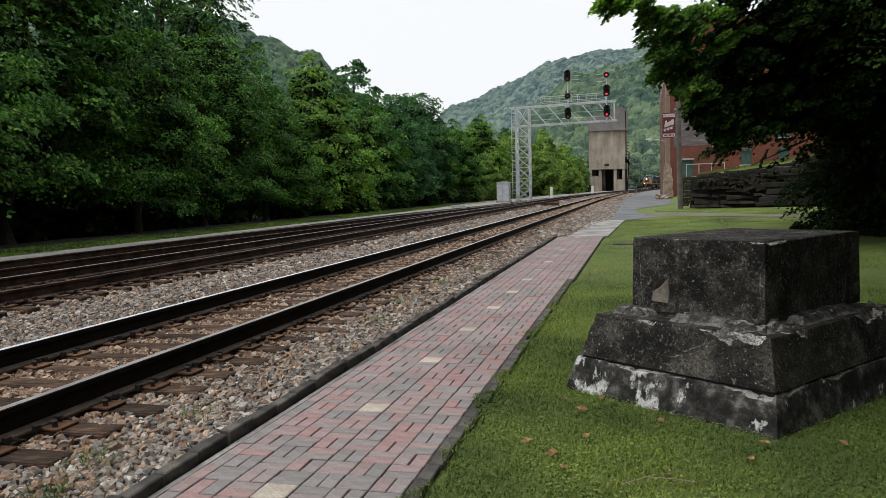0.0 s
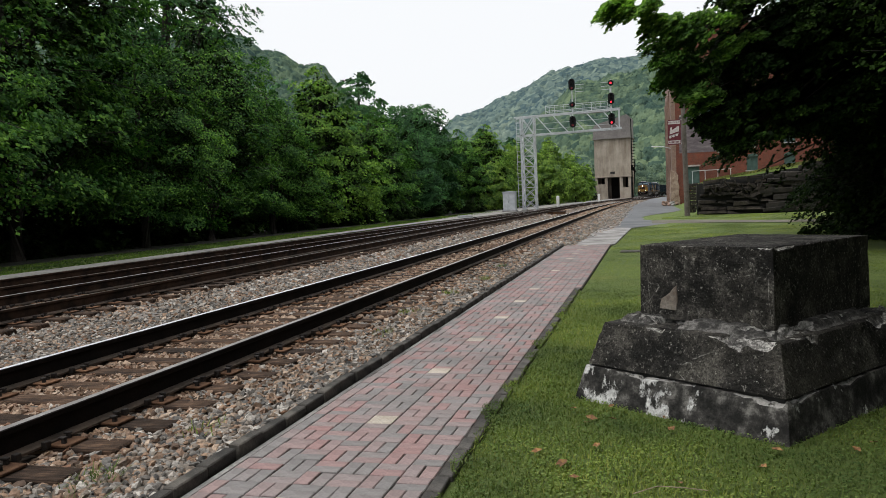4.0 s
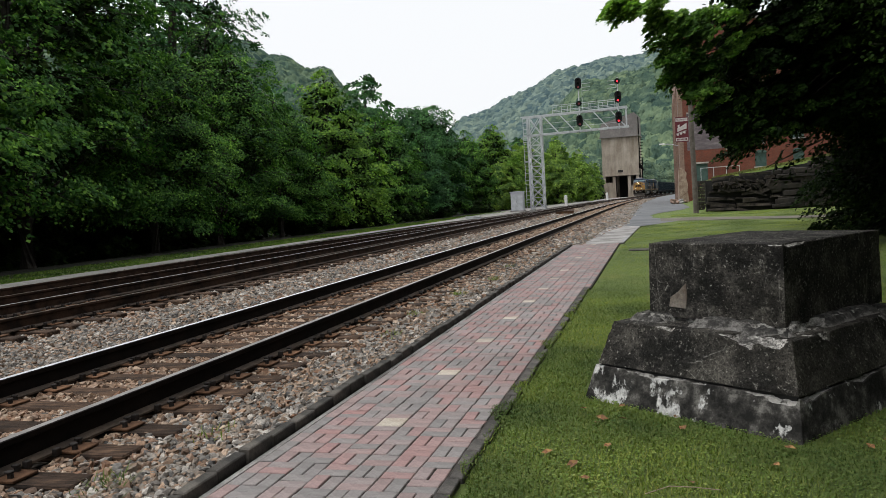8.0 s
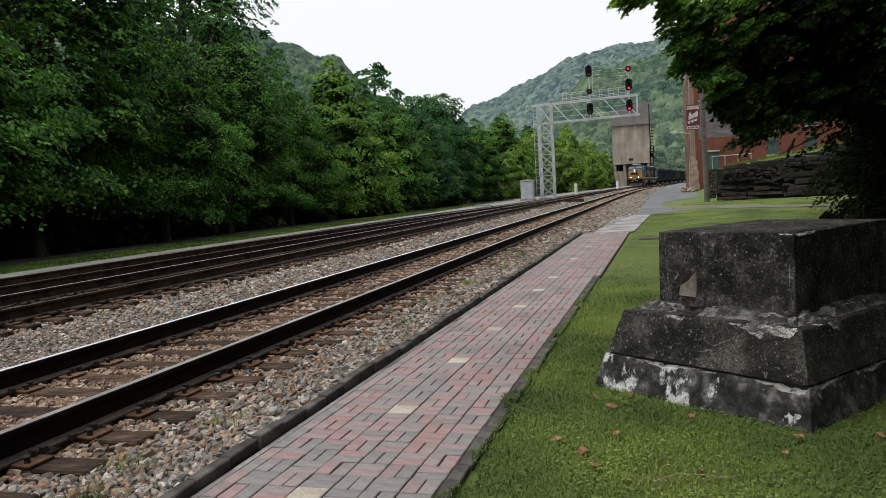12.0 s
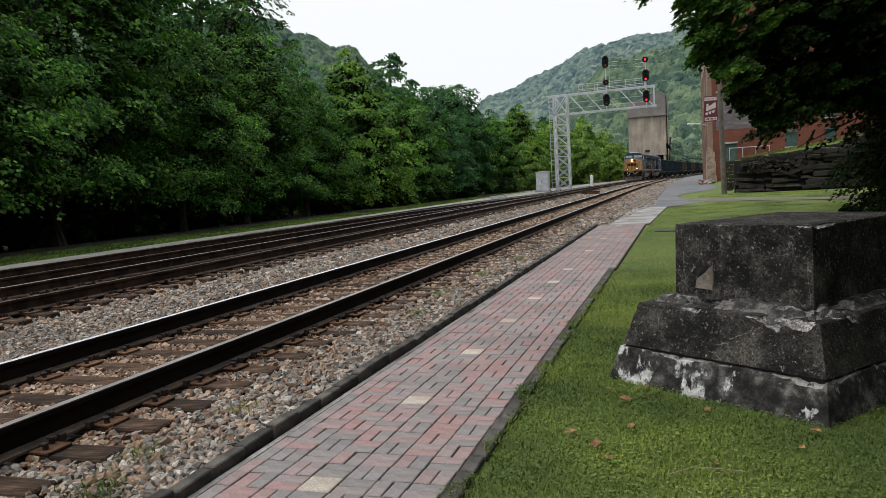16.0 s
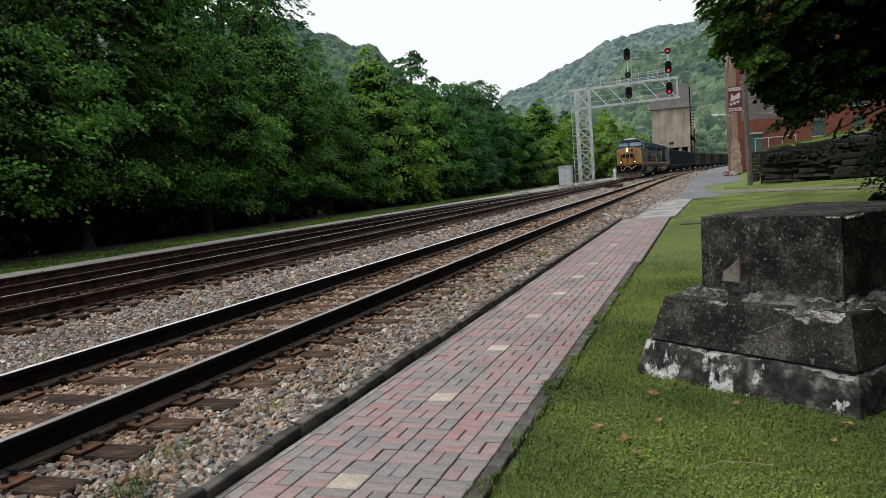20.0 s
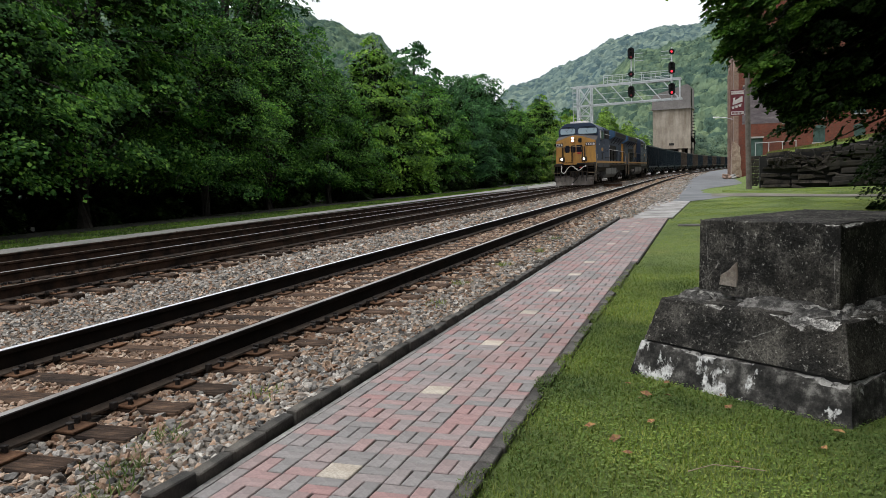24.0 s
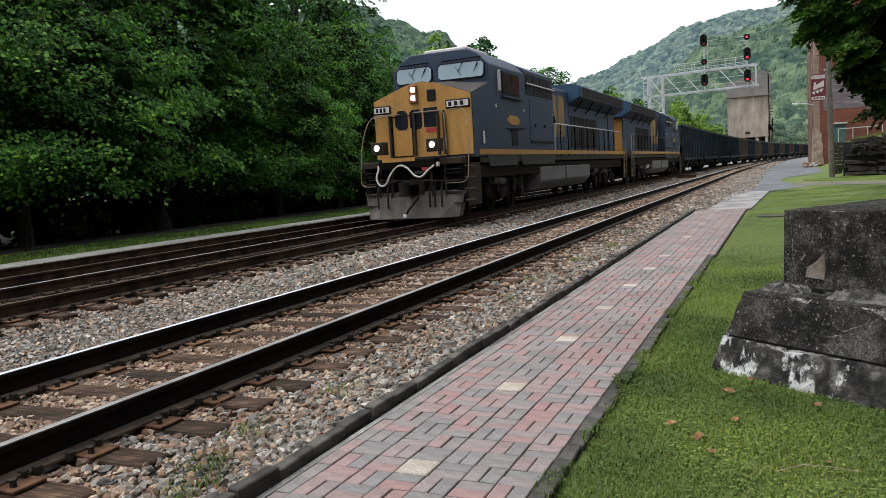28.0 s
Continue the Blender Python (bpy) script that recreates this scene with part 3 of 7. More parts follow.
M_LEAF2 = leafy("yellow_green_leaves", (0.05, 0.11, 0.022), (0.095, 0.19, 0.034), (0.18, 0.3, 0.05), through=0.28)
M_HILLFLOOR = surface("hill_shade", (0.05, 0.085, 0.045), (0.07, 0.11, 0.055), 0.02, 0.3, 0.95)
M_LEAF3 = leafy("dark_leaves", (0.024, 0.07, 0.031), (0.044, 0.118, 0.046), (0.08, 0.18, 0.06), through=0.22)
M_DIRT = surface("gravelly_dirt", (0.1, 0.09, 0.07), (0.16, 0.145, 0.115), 0.8, 18, 0.95, bump=0.4, dist=0.02)
M_LEAF4 = leafy("bright_far_leaves", (0.1, 0.18, 0.042), (0.16, 0.255, 0.058), (0.24, 0.34, 0.08), through=0.3)
# one foliage in lit and shaded copies: near-black greens stand for crown shade
M_LITBOUGH = leafy("lit_bough_leaves", (0.04, 0.09, 0.018), (0.095, 0.19, 0.036), (0.21, 0.34, 0.065), through=0.4)
M_SHADECROWN = leafy("shaded_crown_leaves", (0.004, 0.009, 0.002), (0.008, 0.018, 0.004), (0.016, 0.034, 0.007), (0.04, 0.08, 0.015), through=0.12, sheen=0.04)
M_SHADE = leafy("near_black_shade_leaves", (0.005, 0.011, 0.003), (0.009, 0.019, 0.005), (0.015, 0.03, 0.007), (0.024, 0.044, 0.01), through=0.1, sheen=0.04)
M_BLADE = leafy("grass_blades", (0.082, 0.12, 0.026), (0.132, 0.178, 0.039), (0.215, 0.225, 0.075), through=0.22)
M_VERGE = leafy("verge_blades", (0.05, 0.1, 0.019), (0.088, 0.155, 0.028), (0.15, 0.2, 0.042), through=0.2)
M_BANK = leafy("dry_bank_grass", (0.07, 0.085, 0.025), (0.12, 0.125, 0.04), (0.18, 0.165, 0.07), through=0.2)
M_CLOVER = leafy("clover_leaves", (0.074, 0.122, 0.03), (0.125, 0.185, 0.05), (0.19, 0.235, 0.08), through=0.22)
M_FALLEN = surface("fallen_leaf", (0.14, 0.055, 0.022), (0.3, 0.17, 0.06), 20, 60, 0.8, rnd="object")

# ---- plan: y runs along the tracks, x to the right, z = 0 on the brick path ----
BEND, RADIUS = 55.0, 2260.0
TRACK_1, TRACK_2, SIDING = -4.45, -9.17, -12.1
RAIL_1, RAIL_2 = 0.161, 0.188


def bend(y):
    """How far the line has curved to the right at y."""
    return (y - BEND) ** 2 / (2 * RADIUS) if y > BEND else 0.0


def slope(y):
    return (y - BEND) / RADIUS if y > BEND else 0.0


def ease(a, b, v):
    k = min(1.0, max(0.0, (v - a) / (b - a)))
    return k * k * (3 - 2 * k)


def siding_x(y):
    return SIDING + (TRACK_2 - SIDING) * ease(14, 82, y) + bend(y)


def ground_z(x, y):
    """The ground: flat by the line, a bank behind the timber wall, forest rising far off."""
    z = -0.04
    xl = x - bend(y)
    if -15.4 < xl < -2.3:
        z = -0.3
    elif xl <= -15.4:
        z = -0.06 - 0.4 * ease(-19, -30, xl)
    if x > 2.6 and 47.25 < y < 108:
        top = 1.84 + 0.14 * (x - 3) * (1 if x < 14 else 14 / x) + (y - 47.6) * 0.006 * ease(5, 12, x)
        z = top * ease(2.9 + 0.9 * ease(49, 53, y), 3.5 + 1.3 * ease(49, 53, y), x) * ease(47.25, 47.6, y) if y < 84 else top * ease(4.0, 5.2, x)
    far = max(0.0, math.hypot(x, y) - 900)
    return z + far * 0.02


def build_ground():
    xs = sorted({*np.linspace(-45, 30, 76).round(2), -15.41, -15.39, -2.31, -2.29, -0.95, 2.6, 2.8, 3.0, 3.2, 3.4, -3000, -1500, -800, -400, -200, -120, -80, -60, 45, 70, 100, 160, 300, 600, 1200, 3000})
    ys = sorted({*np.linspace(-20, 120, 90).round(2), 47.25, 47.35, 47.5, 47.6, *np.linspace(130, 460, 34).round(1), -3000, -1000, -400, -150, -60, 600, 800, 1100, 1600, 3000})
    vs = [(x + (bend(y) if -20 < x < -1 and y < 470 else 0), y, 0) for y in ys for x in xs]
    vs = [(x, y, ground_z(x, y) + (0.02 * noise.noise((x * 0.7, y * 0.7, 0)) if -0.5 < x < 12 and y < 47 else 0)) for x, y, _ in vs]
    n = len(xs)
    fs = [(j * n + i, j * n + i + 1, j * n + n + i + 1, j * n + n + i) for j in range(len(ys) - 1) for i in range(n - 1)]
    ground = sheet("ground", vs, fs, M_LAWN, "mown green lawn with clover, worn and yellowish in places", "lawn")
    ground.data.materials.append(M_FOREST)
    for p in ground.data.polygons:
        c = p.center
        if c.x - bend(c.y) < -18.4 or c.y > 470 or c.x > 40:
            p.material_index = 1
    return ground


def strip(name, material, label, category, edges, z, ys, cols=2, rough=0.0):
    """A ribbon of ground cover between two edges given as functions of y."""
    vs, fs = [], []
    for y in ys:
        a, b = edges(y)
        for k in range(cols):
            x = a + (b - a) * k / (cols - 1)
            vs.append((x, y, z(x, y) if callable(z) else z + rough * noise.noise((x * 1.3, y * 1.3, 3.0))))
    for j in range(len(ys) - 1):
        for k in range(cols - 1):
            i = j * cols + k
            fs.append((i, i + 1, i + cols + 1, i + cols))
    return sheet(name, vs, fs, material, label, category)


def build_lanes():
    ys = [float(v) for v in np.r_[np.arange(-8, 60, 0.5), np.arange(60, 440, 4)]]

    def bed_z(x, y):
        xl = x - bend(y)
        z = -0.088 + 0.012 * noise.noise((x * 2, y * 2, 0))
        if xl < -15.2:
            z -= 0.05
        if -7.9 < xl < -5.9:
            z -= 0.02
        return z
    strip("ballast", M_BED, "grey and rusty crushed-stone ballast under the tracks", "ballast", lambda y: (-15.6 + bend(y), -2.36 + bend(y) + 0.5 * ease(21.6, 22.1, y) + 0.8 * ease(22.5, 34, y)), bed_z, ys, 45)
    strip("oily_ballast", M_OILBED, "dark oil-stained ballast under the main track and siding", "ballast", lambda y: (-15.0 + bend(y) + 2.0 * ease(40, 75, y), -8.1 + bend(y)), lambda x, y: bed_z(x, y) + 0.008, ys, 24)
    strip("gravel_lane", M_GRAVEL, "pale gravel lane beside the siding", "gravel lane", lambda y: (-16.25 + bend(y) - 2.0 * ease(50, 90, y), -15.2 + bend(y) + 1.6 * ease(45, 75, y)), -0.035, ys, 4, 0.01)
    # drive along the line, with a branch that turns off to the right before the timber wall
    yd = [float(v) for v in np.r_[np.arange(31, 60, 0.5), np.arange(60, 440, 5)]]
    strip("road", M_ASPHALT, "worn grey asphalt drive beside the tracks", "road", lambda y: (-1.75 + bend(y) - 0.4 * ease(34, 60, y) + 0.25 * noise.noise((y * 0.5, 0, 0)), -0.55 + 0.3 * noise.noise((y * 0.4, 7, 0)) + 1.6 * ease(32, 37, y) + 1.7 * ease(46, 64, y) - 1.2 * ease(37, 43, y) * (1 - ease(46, 60, y)) + bend(y)), -0.02, yd, 5)
    vs, fs = [], []
    for i in range(25):
        x = 0.3 + i * 0.8
        k = ease(0.3, 7, x)
        vs += [(x, 36.6 - 3.6 * k + 0.02 * i + 0.3 * noise.noise((x * 0.9, 0, 0)), -0.018), (x, 40.6 - 5.4 * k + 0.03 * i + 0.3 * noise.noise((x * 0.9, 9, 0)), -0.018)]
        if i:
            n = len(vs)
            fs.append((n - 4, n - 2, n - 1, n - 3))
    sheet("branch_road", vs, fs, M_DIRT, "narrow dirt branch of the drive in front of the timber wall", "road")
    g = Geo()
    g.hexa([(-1.95, 22.0, -0.1), (-0.83, 22.0, -0.1), (-0.55, 32.2, -0.1), (-1.85, 33.4, -0.1)], [(-1.95, 22.0, 0.0), (-0.83, 22.0, 0.0), (-0.55, 32.2, 0.0), (-1.85, 33.4, 0.0)])
    slab = tagged(new("concrete_slab", g.mesh("concrete_slab", 0.01)), "pale worn concrete slab at the end of the brick path", "slab", kind="structure")
    slab.data.materials.append(M_SLAB)
    g = Geo().hexa([(-0.6, 19.2, -0.1), (0.35, 19.1, -0.1), (0.35, 19.55, -0.1), (-0.6, 19.65, -0.1)], [(-0.6, 19.2, -0.01), (0.35, 19.1, -0.01), (0.35, 19.55, -0.01), (-0.6, 19.65, -0.01)])
    s2 = tagged(new("stepping_slab", g.mesh("stepping_slab", 0.01)), "small brownish concrete slab set in the lawn", "slab", kind="structure")
    s2.data.materials.append(M_EDGE)


RAIL_FOOT = [(-0.076, -0.186), (0.076, -0.186), (0.076, -0.172), (0.016, -0.154), (-0.016, -0.154), (-0.076, -0.172)]
RAIL_WEB = [(-0.012, -0.16), (0.012, -0.16), (0.01, -0.05), (0.036, -0.035), (0.037, -0.006), (0.03, -0.001), (-0.03, -0.001), (-0.037, -0.006), (-0.036, -0.035), (-0.01, -0.05)]
RAIL_HEAD = [(-0.034, -0.006), (0.034, -0.006), (0.027, 0.0), (0.01, 0.003), (-0.01, 0.003), (-0.027, 0.0)]


def build_track(name, centre, rail_z, y0, y1, near_ties, near_plates, label, polished):
    track = thing(name, label, "railway track", kind="structure")
    ys = [float(v) for v in np.r_[np.arange(y0, min(y1, 60), 3.0), np.arange(60, y1 + 0.1, 6.0)]]
    for side in (-1, 1):
        path = [(centre(y) + side * 0.7525, y, rail_z, slope(y)) for y in ys]
        rail = part("rail", Geo().sweep(RAIL_WEB, path), M_RAIL if name == "track_near" else M_RAIL2, track, "dark rusty steel rail")
        part("rail_foot", Geo().sweep(RAIL_FOOT, path), M_FOOT, rail, "dusty brown rail foot")
        # head tone chosen rail by rail: sky and tree reflections put into colour
        part("running_surface", Geo().sweep(RAIL_HEAD, path), (M_HEAD if side == -1 else M_HEAD2) if name == "track_near" else M_HEAD2 if name == "track_far" and side == -1 else M_HEAD3, rail, "polished rail head" if polished else "")
    tie = Geo().box(-1.295, 1.295, -0.115, 0.115, -0.18, 0).mesh("tie", 0.012)
    plate = Geo().box(-0.215, 0.215, -0.095, 0.095, 0, 0.018).mesh("tie_plate", 0.004)
    spike = Geo().box(-0.016, 0.016, -0.012, 0.012, -0.02, 0.03).box(-0.03, 0.016, -0.018, 0.018, 0.03, 0.045).mesh("spike", 0.004)
    anchor = Geo().box(-0.1, 0.1, -0.018, 0.018, -0.012, 0.012).box(0.075, 0.115, -0.022, 0.022, 0.0, 0.045).mesh("rail_anchor", 0.004)
    rest = Geo()
    y = y0 + 0.003
    while y < y1:
        dx, dy, rot = random.uniform(-0.05, 0.05), random.uniform(-0.02, 0.02), random.uniform(-1.2, 1.2)
        z = rail_z - 0.204 + random.uniform(-0.006, 0.004)
        m = pose(centre(y) + dx, y + dy, z, 0, 0, rot - math.degrees(slope(y)))
        if near_ties[0] < y < near_ties[1]:
            part("tie", tie, M_TIE, track, m=m)
            if near_plates[0] < y < near_plates[1]:
                for side in (-1, 1):
                    p = part("tie_plate", plate, M_PLATE, track, m=pose(centre(y) + side * 0.7525, y + dy, rail_z - 0.2))
                    for ex, ey in ((0.1, 0.055), (0.155, -0.05), (-0.1, 0.055), (-0.155, -0.05)):
                        part("spike", spike, M_SPIKE, p, m=pose(ex, ey, 0.015, 0, 0, 0 if ex > 0 else 180))
                    for ey in ((-0.135, 0.135)[int(y * 2) % 2],):
                        part("rail_anchor", anchor, M_SPIKE, track, m=pose(centre(y) + side * 0.7525, y + dy + ey, rail_z - 0.19))
        else:
            c = [m @ Vector((a, b, 0)) for a, b in ((-1.295, -0.115), (1.295, -0.115), (1.295, 0.115), (-1.295, 0.115))]
            rest.hexa([v - Vector((0, 0, 0.15)) for v in c], c)
        y += 0.5
    if rest.f:
        tagged(part("tie_rows", rest, M_TIE, track, "weathered wooden ties in a long row"), kind="stuff")
    return track


def build_tracks():
    build_track("track_near", lambda y: TRACK_1 + bend(y), RAIL_1, -7.5, 430, (0, 40), (1, 14), "near railway track with rusty plates and dark ties", True)
    build_track("track_far", lambda y: TRACK_2 + bend(y), RAIL_2, -7.5, 430, (3, 35), (3, 12), "main railway track on which the train runs", True)
    build_track("siding_track", siding_x, RAIL_2 - 0.01, -7.5, 66, (60, 61), (0, 0), "siding that joins the main track at a switch", False)


# ---- stones, grass ----


def scatter(name, spots, size, material, label, category, flat=0.82, corners=12):
    """Rough stones at the spots (x, y, z), each turned and shaped its own way, in one mesh."""
    rng = np.random.default_rng(len(spots))
    if corners == 12:
        g = (1 + 5 ** 0.5) / 2
        base = np.array([(-1, g, 0), (1, g, 0), (-1, -g, 0), (1, -g, 0), (0, -1, g), (0, 1, g), (0, -1, -g), (0, 1, -g), (g, 0, -1), (g, 0, 1), (-g, 0, -1), (-g, 0, 1)]) / 1.9
        tri = np.array([(0, 11, 5), (0, 5, 1), (0, 1, 7), (0, 7, 10), (0, 10, 11), (1, 5, 9), (5, 11, 4), (11, 10, 2), (10, 7, 6), (7, 1, 8), (3, 9, 4), (3, 4, 2), (3, 2, 6), (3, 6, 8), (3, 8, 9), (4, 9, 5), (2, 4, 11), (6, 2, 10), (8, 6, 7), (9, 8, 1)])
    else:
        base = np.array([(-1, -1, -1), (1, -1, -1), (1, 1, -1), (-1, 1, -1), (-1, -1, 1), (1, -1, 1), (1, 1, 1), (-1, 1, 1)]) * 0.7
        tri = np.array([(0, 2, 1), (0, 3, 2), (4, 5, 6), (4, 6, 7), (0, 1, 5), (0, 5, 4), (1, 2, 6), (1, 6, 5), (2, 3, 7), (2, 7, 6), (3, 0, 4), (3, 4, 7)])
    n, k = len(spots), len(base)
    v = base[None] * rng.uniform(0.72, 1.15, (n, k, 1)) + rng.uniform(-0.26, 0.26, (n, k, 3))
    v *= rng.uniform(0.65, 1.2, (n, 1, 3))
    q = rng.normal(size=(n, 4))
    q /= np.linalg.norm(q, axis=1, keepdims=True)
    w, x, y, z = q.T
    rot = np.stack([1 - 2 * (y * y + z * z), 2 * (x * y - z * w), 2 * (x * z + y * w), 2 * (x * y + z * w), 1 - 2 * (x * x + z * z), 2 * (y * z - x * w), 2 * (x * z - y * w), 2 * (y * z + x * w), 1 - 2 * (x * x + y * y)], 1).reshape(n, 3, 3)
    v = np.einsum("nij,nkj->nki", rot, v) * np.array([1, 1, flat])
    v *= (size * 0.5 * rng.uniform(0.6, 1.35, (n, 1, 1)))
    v += np.asarray(spots)[:, None, :]
    f = (tri[None] + (np.arange(n) * k)[:, None, None]).reshape(-1, 3)
    return tagged(new(name, fast_mesh(name, v.reshape(-1, 3), f, material)), label, category, kind="stuff")


def build_stones():
    rng = np.random.default_rng(5)

    def spread(x0, x1, y0, y1, density):
        n = int((x1 - x0) * (y1 - y0) * density)
        p = np.stack([rng.uniform(x0, x1, n), rng.uniform(y0, y1, n)], 1)
        return p[(p[:, 0] > -1.5 * p[:, 1] - 0.6) & (np.hypot(p[:, 0], p[:, 1]) > 2.2)]

    def clear(p, tie_keep=0.06):
        keep = np.ones(len(p), bool)
        for c in (TRACK_1, TRACK_2):
            for s in (-1, 1):
                keep &= abs(p[:, 0] - c - s * 0.7525) > 0.085
            on = (abs(p[:, 0] - c) < 1.29) & (abs((p[:, 1] - 0.503 + 0.25) % 0.5 - 0.25) < 0.1)
            keep &= ~on | (rng.random(len(p)) < tie_keep)
        return p[keep]

    def lay(name, p, size, corners):
        xl = p[:, 0]
        rust = 0.2 + 0.75 * np.exp(-((np.abs(xl - TRACK_1) - 0.5) / 0.8).clip(0) ** 2) + 0.75 * np.exp(-((np.abs(xl - TRACK_2) - 0.4) / 0.75).clip(0) ** 2)
        brown = rng.random(len(p)) < rust
        z = -0.076 + rng.uniform(-0.014, 0.018, len(p)) + np.where((xl < -5.9) & (xl > -7.9), -0.02, 0) + 0.03 * np.clip((xl + 2.9) / 0.5, 0, 1)
        for sel, mat, txt in ((~brown, M_STONE, "loose grey ballast stones"), (brown, M_BROWN, "loose rusty brown ballast stones")):
            if sel.any():
                q = np.c_[p[sel], z[sel]]
                q[:, 0] += np.maximum(0, q[:, 1] - BEND) ** 2 / (2 * RADIUS)
                scatter(name, q, size, mat, txt, "ballast stones", corners=corners)
    lay("ballast_stones", clear(spread(-6.2, -2.36, 1.4, 5.0, 1250)), 0.058, 12)
    lay("ballast_stones", clear(spread(-8.3, -2.42, 5.0, 9, 950)), 0.056, 8)
    lay("ballast_stones", clear(spread(-8.3, -6.2, 3.5, 5.0, 900)), 0.05, 8)
    lay("ballast_stones", clear(spread(-8.3, -2.42, 9, 19, 330)), 0.082, 8)
    p = clear(spread(-15.0, -8.2, 6, 26, 95))
    scatter("oily_stones", np.c_[p, rng.uniform(-0.085, -0.06, len(p))], 0.1, M_OILY, "dark oily ballast stones", "ballast stones", corners=8)
    p = clear(spread(-8.3, -1.2, 19, 46, 85))
    lay("ballast_stones", p[p[:, 0] < -2.42 + 0.45 * (p[:, 1] > 22) + 0.8 * np.clip((p[:, 1] - 22) / 12, 0, 1)], 0.12, 8)
    lay("ballast_stones", clear(spread(-8.3, -1.6, 46, 80, 36)), 0.17, 8)
    lay("ballast_stones", clear(spread(-8.3, -1.6, 80, 150, 12)), 0.26, 8)
    # loose gravel along the edges of the drive
    y = rng.uniform(33, 75, 3000)
    x = -1.75 + rng.normal(0, 0.22, 3000) + np.maximum(0, y - BEND) ** 2 / (2 * RADIUS)
    scatter("drive_gravel", np.c_[x, y, np.full(3000, -0.02)], 0.09, M_STONE, "loose pale gravel along the edge of the drive", "gravel", corners=8)


def blades(name, spots, tall, wide, material, label, category, lean=0.5):
    """Grass: one narrow leaf at each spot."""
    rng = np.random.default_rng(len(spots) + 1)
    n = len(spots)
    s = np.asarray(spots, float)
    a = rng.uniform(0, 2 * np.pi, n)
    h = tall * rng.uniform(0.5, 1.3, n)
    w = wide * rng.uniform(0.7, 1.3, n)
    d = np.stack([np.cos(a), np.sin(a)], 1)
    tip = s.copy()
    tip[:, :2] += d * (h * lean * rng.uniform(0.1, 1.2, n))[:, None]
    tip[:, 2] += h
    side = np.c_[-d[:, 1], d[:, 0], np.zeros(n)] * w[:, None] / 2
    v = np.stack([s - side, s + side, tip], 1).reshape(-1, 3)
    return tagged(new(name, fast_mesh(name, v, np.arange(3 * n).reshape(-1, 3), material)), label, category, kind="stuff")


def build_grass():
    rng = np.random.default_rng(9)

    def lawn(y0, y1, density):
        n = int((y1 - y0) * 9 * density)
        x, y = rng.uniform(-1.14, 8, n), rng.uniform(y0, y1, n)
        edge = -0.99 + 0.06 * np.sin(y * 2.3) * np.cos(y * 5.1) + 0.035 * np.sin(y * 11) + 0.13 * (y > 11.6) + 0.2 * np.clip((y - 22) / 10, 0, 1)
        keep = (x < 0.36 * y + 0.5) & (x > edge)
        lx, ly = (x - 0.77) * 0.792 - (y - 5.763) * 0.611, (x - 0.77) * 0.611 + (y - 5.763) * 0.792
        keep &= ~((abs(lx) < 0.76) & (abs(ly) < 1.0))
        keep &= ~((x > -0.6) & (x < 0.35) & (abs(y - 19.4) < 0.22))
        k7 = np.clip((x - 0.3) / 6.7, 0, 1)
        k7 = k7 * k7 * (3 - 2 * k7)
        keep &= ~((y > 35.9 - 4.0 * k7) & (y < 42.6 - 6.4 * k7)) & ~((y > 33) & (x < 0.9))
        if y0 < 3:
            keep &= rng.random(n) > (y - 6.5) / 5.5
        else:
            keep &= rng.random(n) < (y - 5.5) / 4.5
        x, y = x[keep], y[keep]
        return np.c_[x, y, np.where(x < np.where(y > 11.7, -0.86, -0.94), -0.014, -0.042)]
    blades("lawn_grass", lawn(2.0, 12, 6000), 0.027, 0.0075, M_BLADE, "short green lawn grass", "grass", 1.2)
    blades("lawn_grass", lawn(6, 46, 800), 0.014, 0.014, M_BLADE, "short green lawn grass farther off", "grass", 1.6)
    # clover and low weeds round the foot of the pedestal and in the ballast
    c = lawn(2.0, 12, 3000)
    c = c[rng.random(len(c)) < np.exp(-(np.hypot(c[:, 0] - 0.5, c[:, 1] - 4.9) / 1.5) ** 2) + 0.55 * (np.sin(c[:, 0] * 3.1 + np.sin(c[:, 1] * 2.3)) * np.sin(c[:, 1] * 2.7) > -0.15)]
    n = len(c)
    a, r = rng.uniform(0, 6.28, n), rng.uniform(0.004, 0.0092, n)
    c[:, 2] += rng.uniform(0.008, 0.034, n)
    ring = np.stack([np.stack([c[:, 0] + r * np.cos(a + k * 1.5708), c[:, 1] + r * np.sin(a + k * 1.5708), c[:, 2] + r * rng.uniform(-0.4, 0.4, n)], 1) for k in range(4)], 1)
    tagged(new("clover", fast_mesh("clover", ring.reshape(-1, 3), np.arange(4 * n).reshape(-1, 4), M_CLOVER)), "low clover and weeds round the pedestal", "clover", kind="stuff")
    tufts = []
    for x, y, k in ((-2.75, 3.0, 90), (-2.9, 3.45, 60), (-2.62, 2.75, 70), (-2.8, 4.4, 30), (-2.55, 2.45, 60), (-3.0, 9.5, 60), (-2.95, 11.5, 80), (-2.8, 13.5, 90), (-3.0, 16.0, 70), (-2.8, 8.0, 30)):
        tufts += [(x + rng.normal(0, 0.07), y + rng.normal(0, 0.09), -0.03) for _ in range(k)]
    blades("ballast_weeds", tufts, 0.055, 0.008, M_BLADE, "sparse weeds growing in the ballast", "weeds", 1.7)
    n = 24000
    bx, by = rng.uniform(3.2, 12, n), rng.uniform(47.7, 62, n)
    blades("bank_grass", np.c_[bx, by, [ground_z(a, b) - 0.02 for a, b in zip(bx, by)]], 0.16, 0.05, M_BANK, "rough grass on the bank above the wall", "grass")
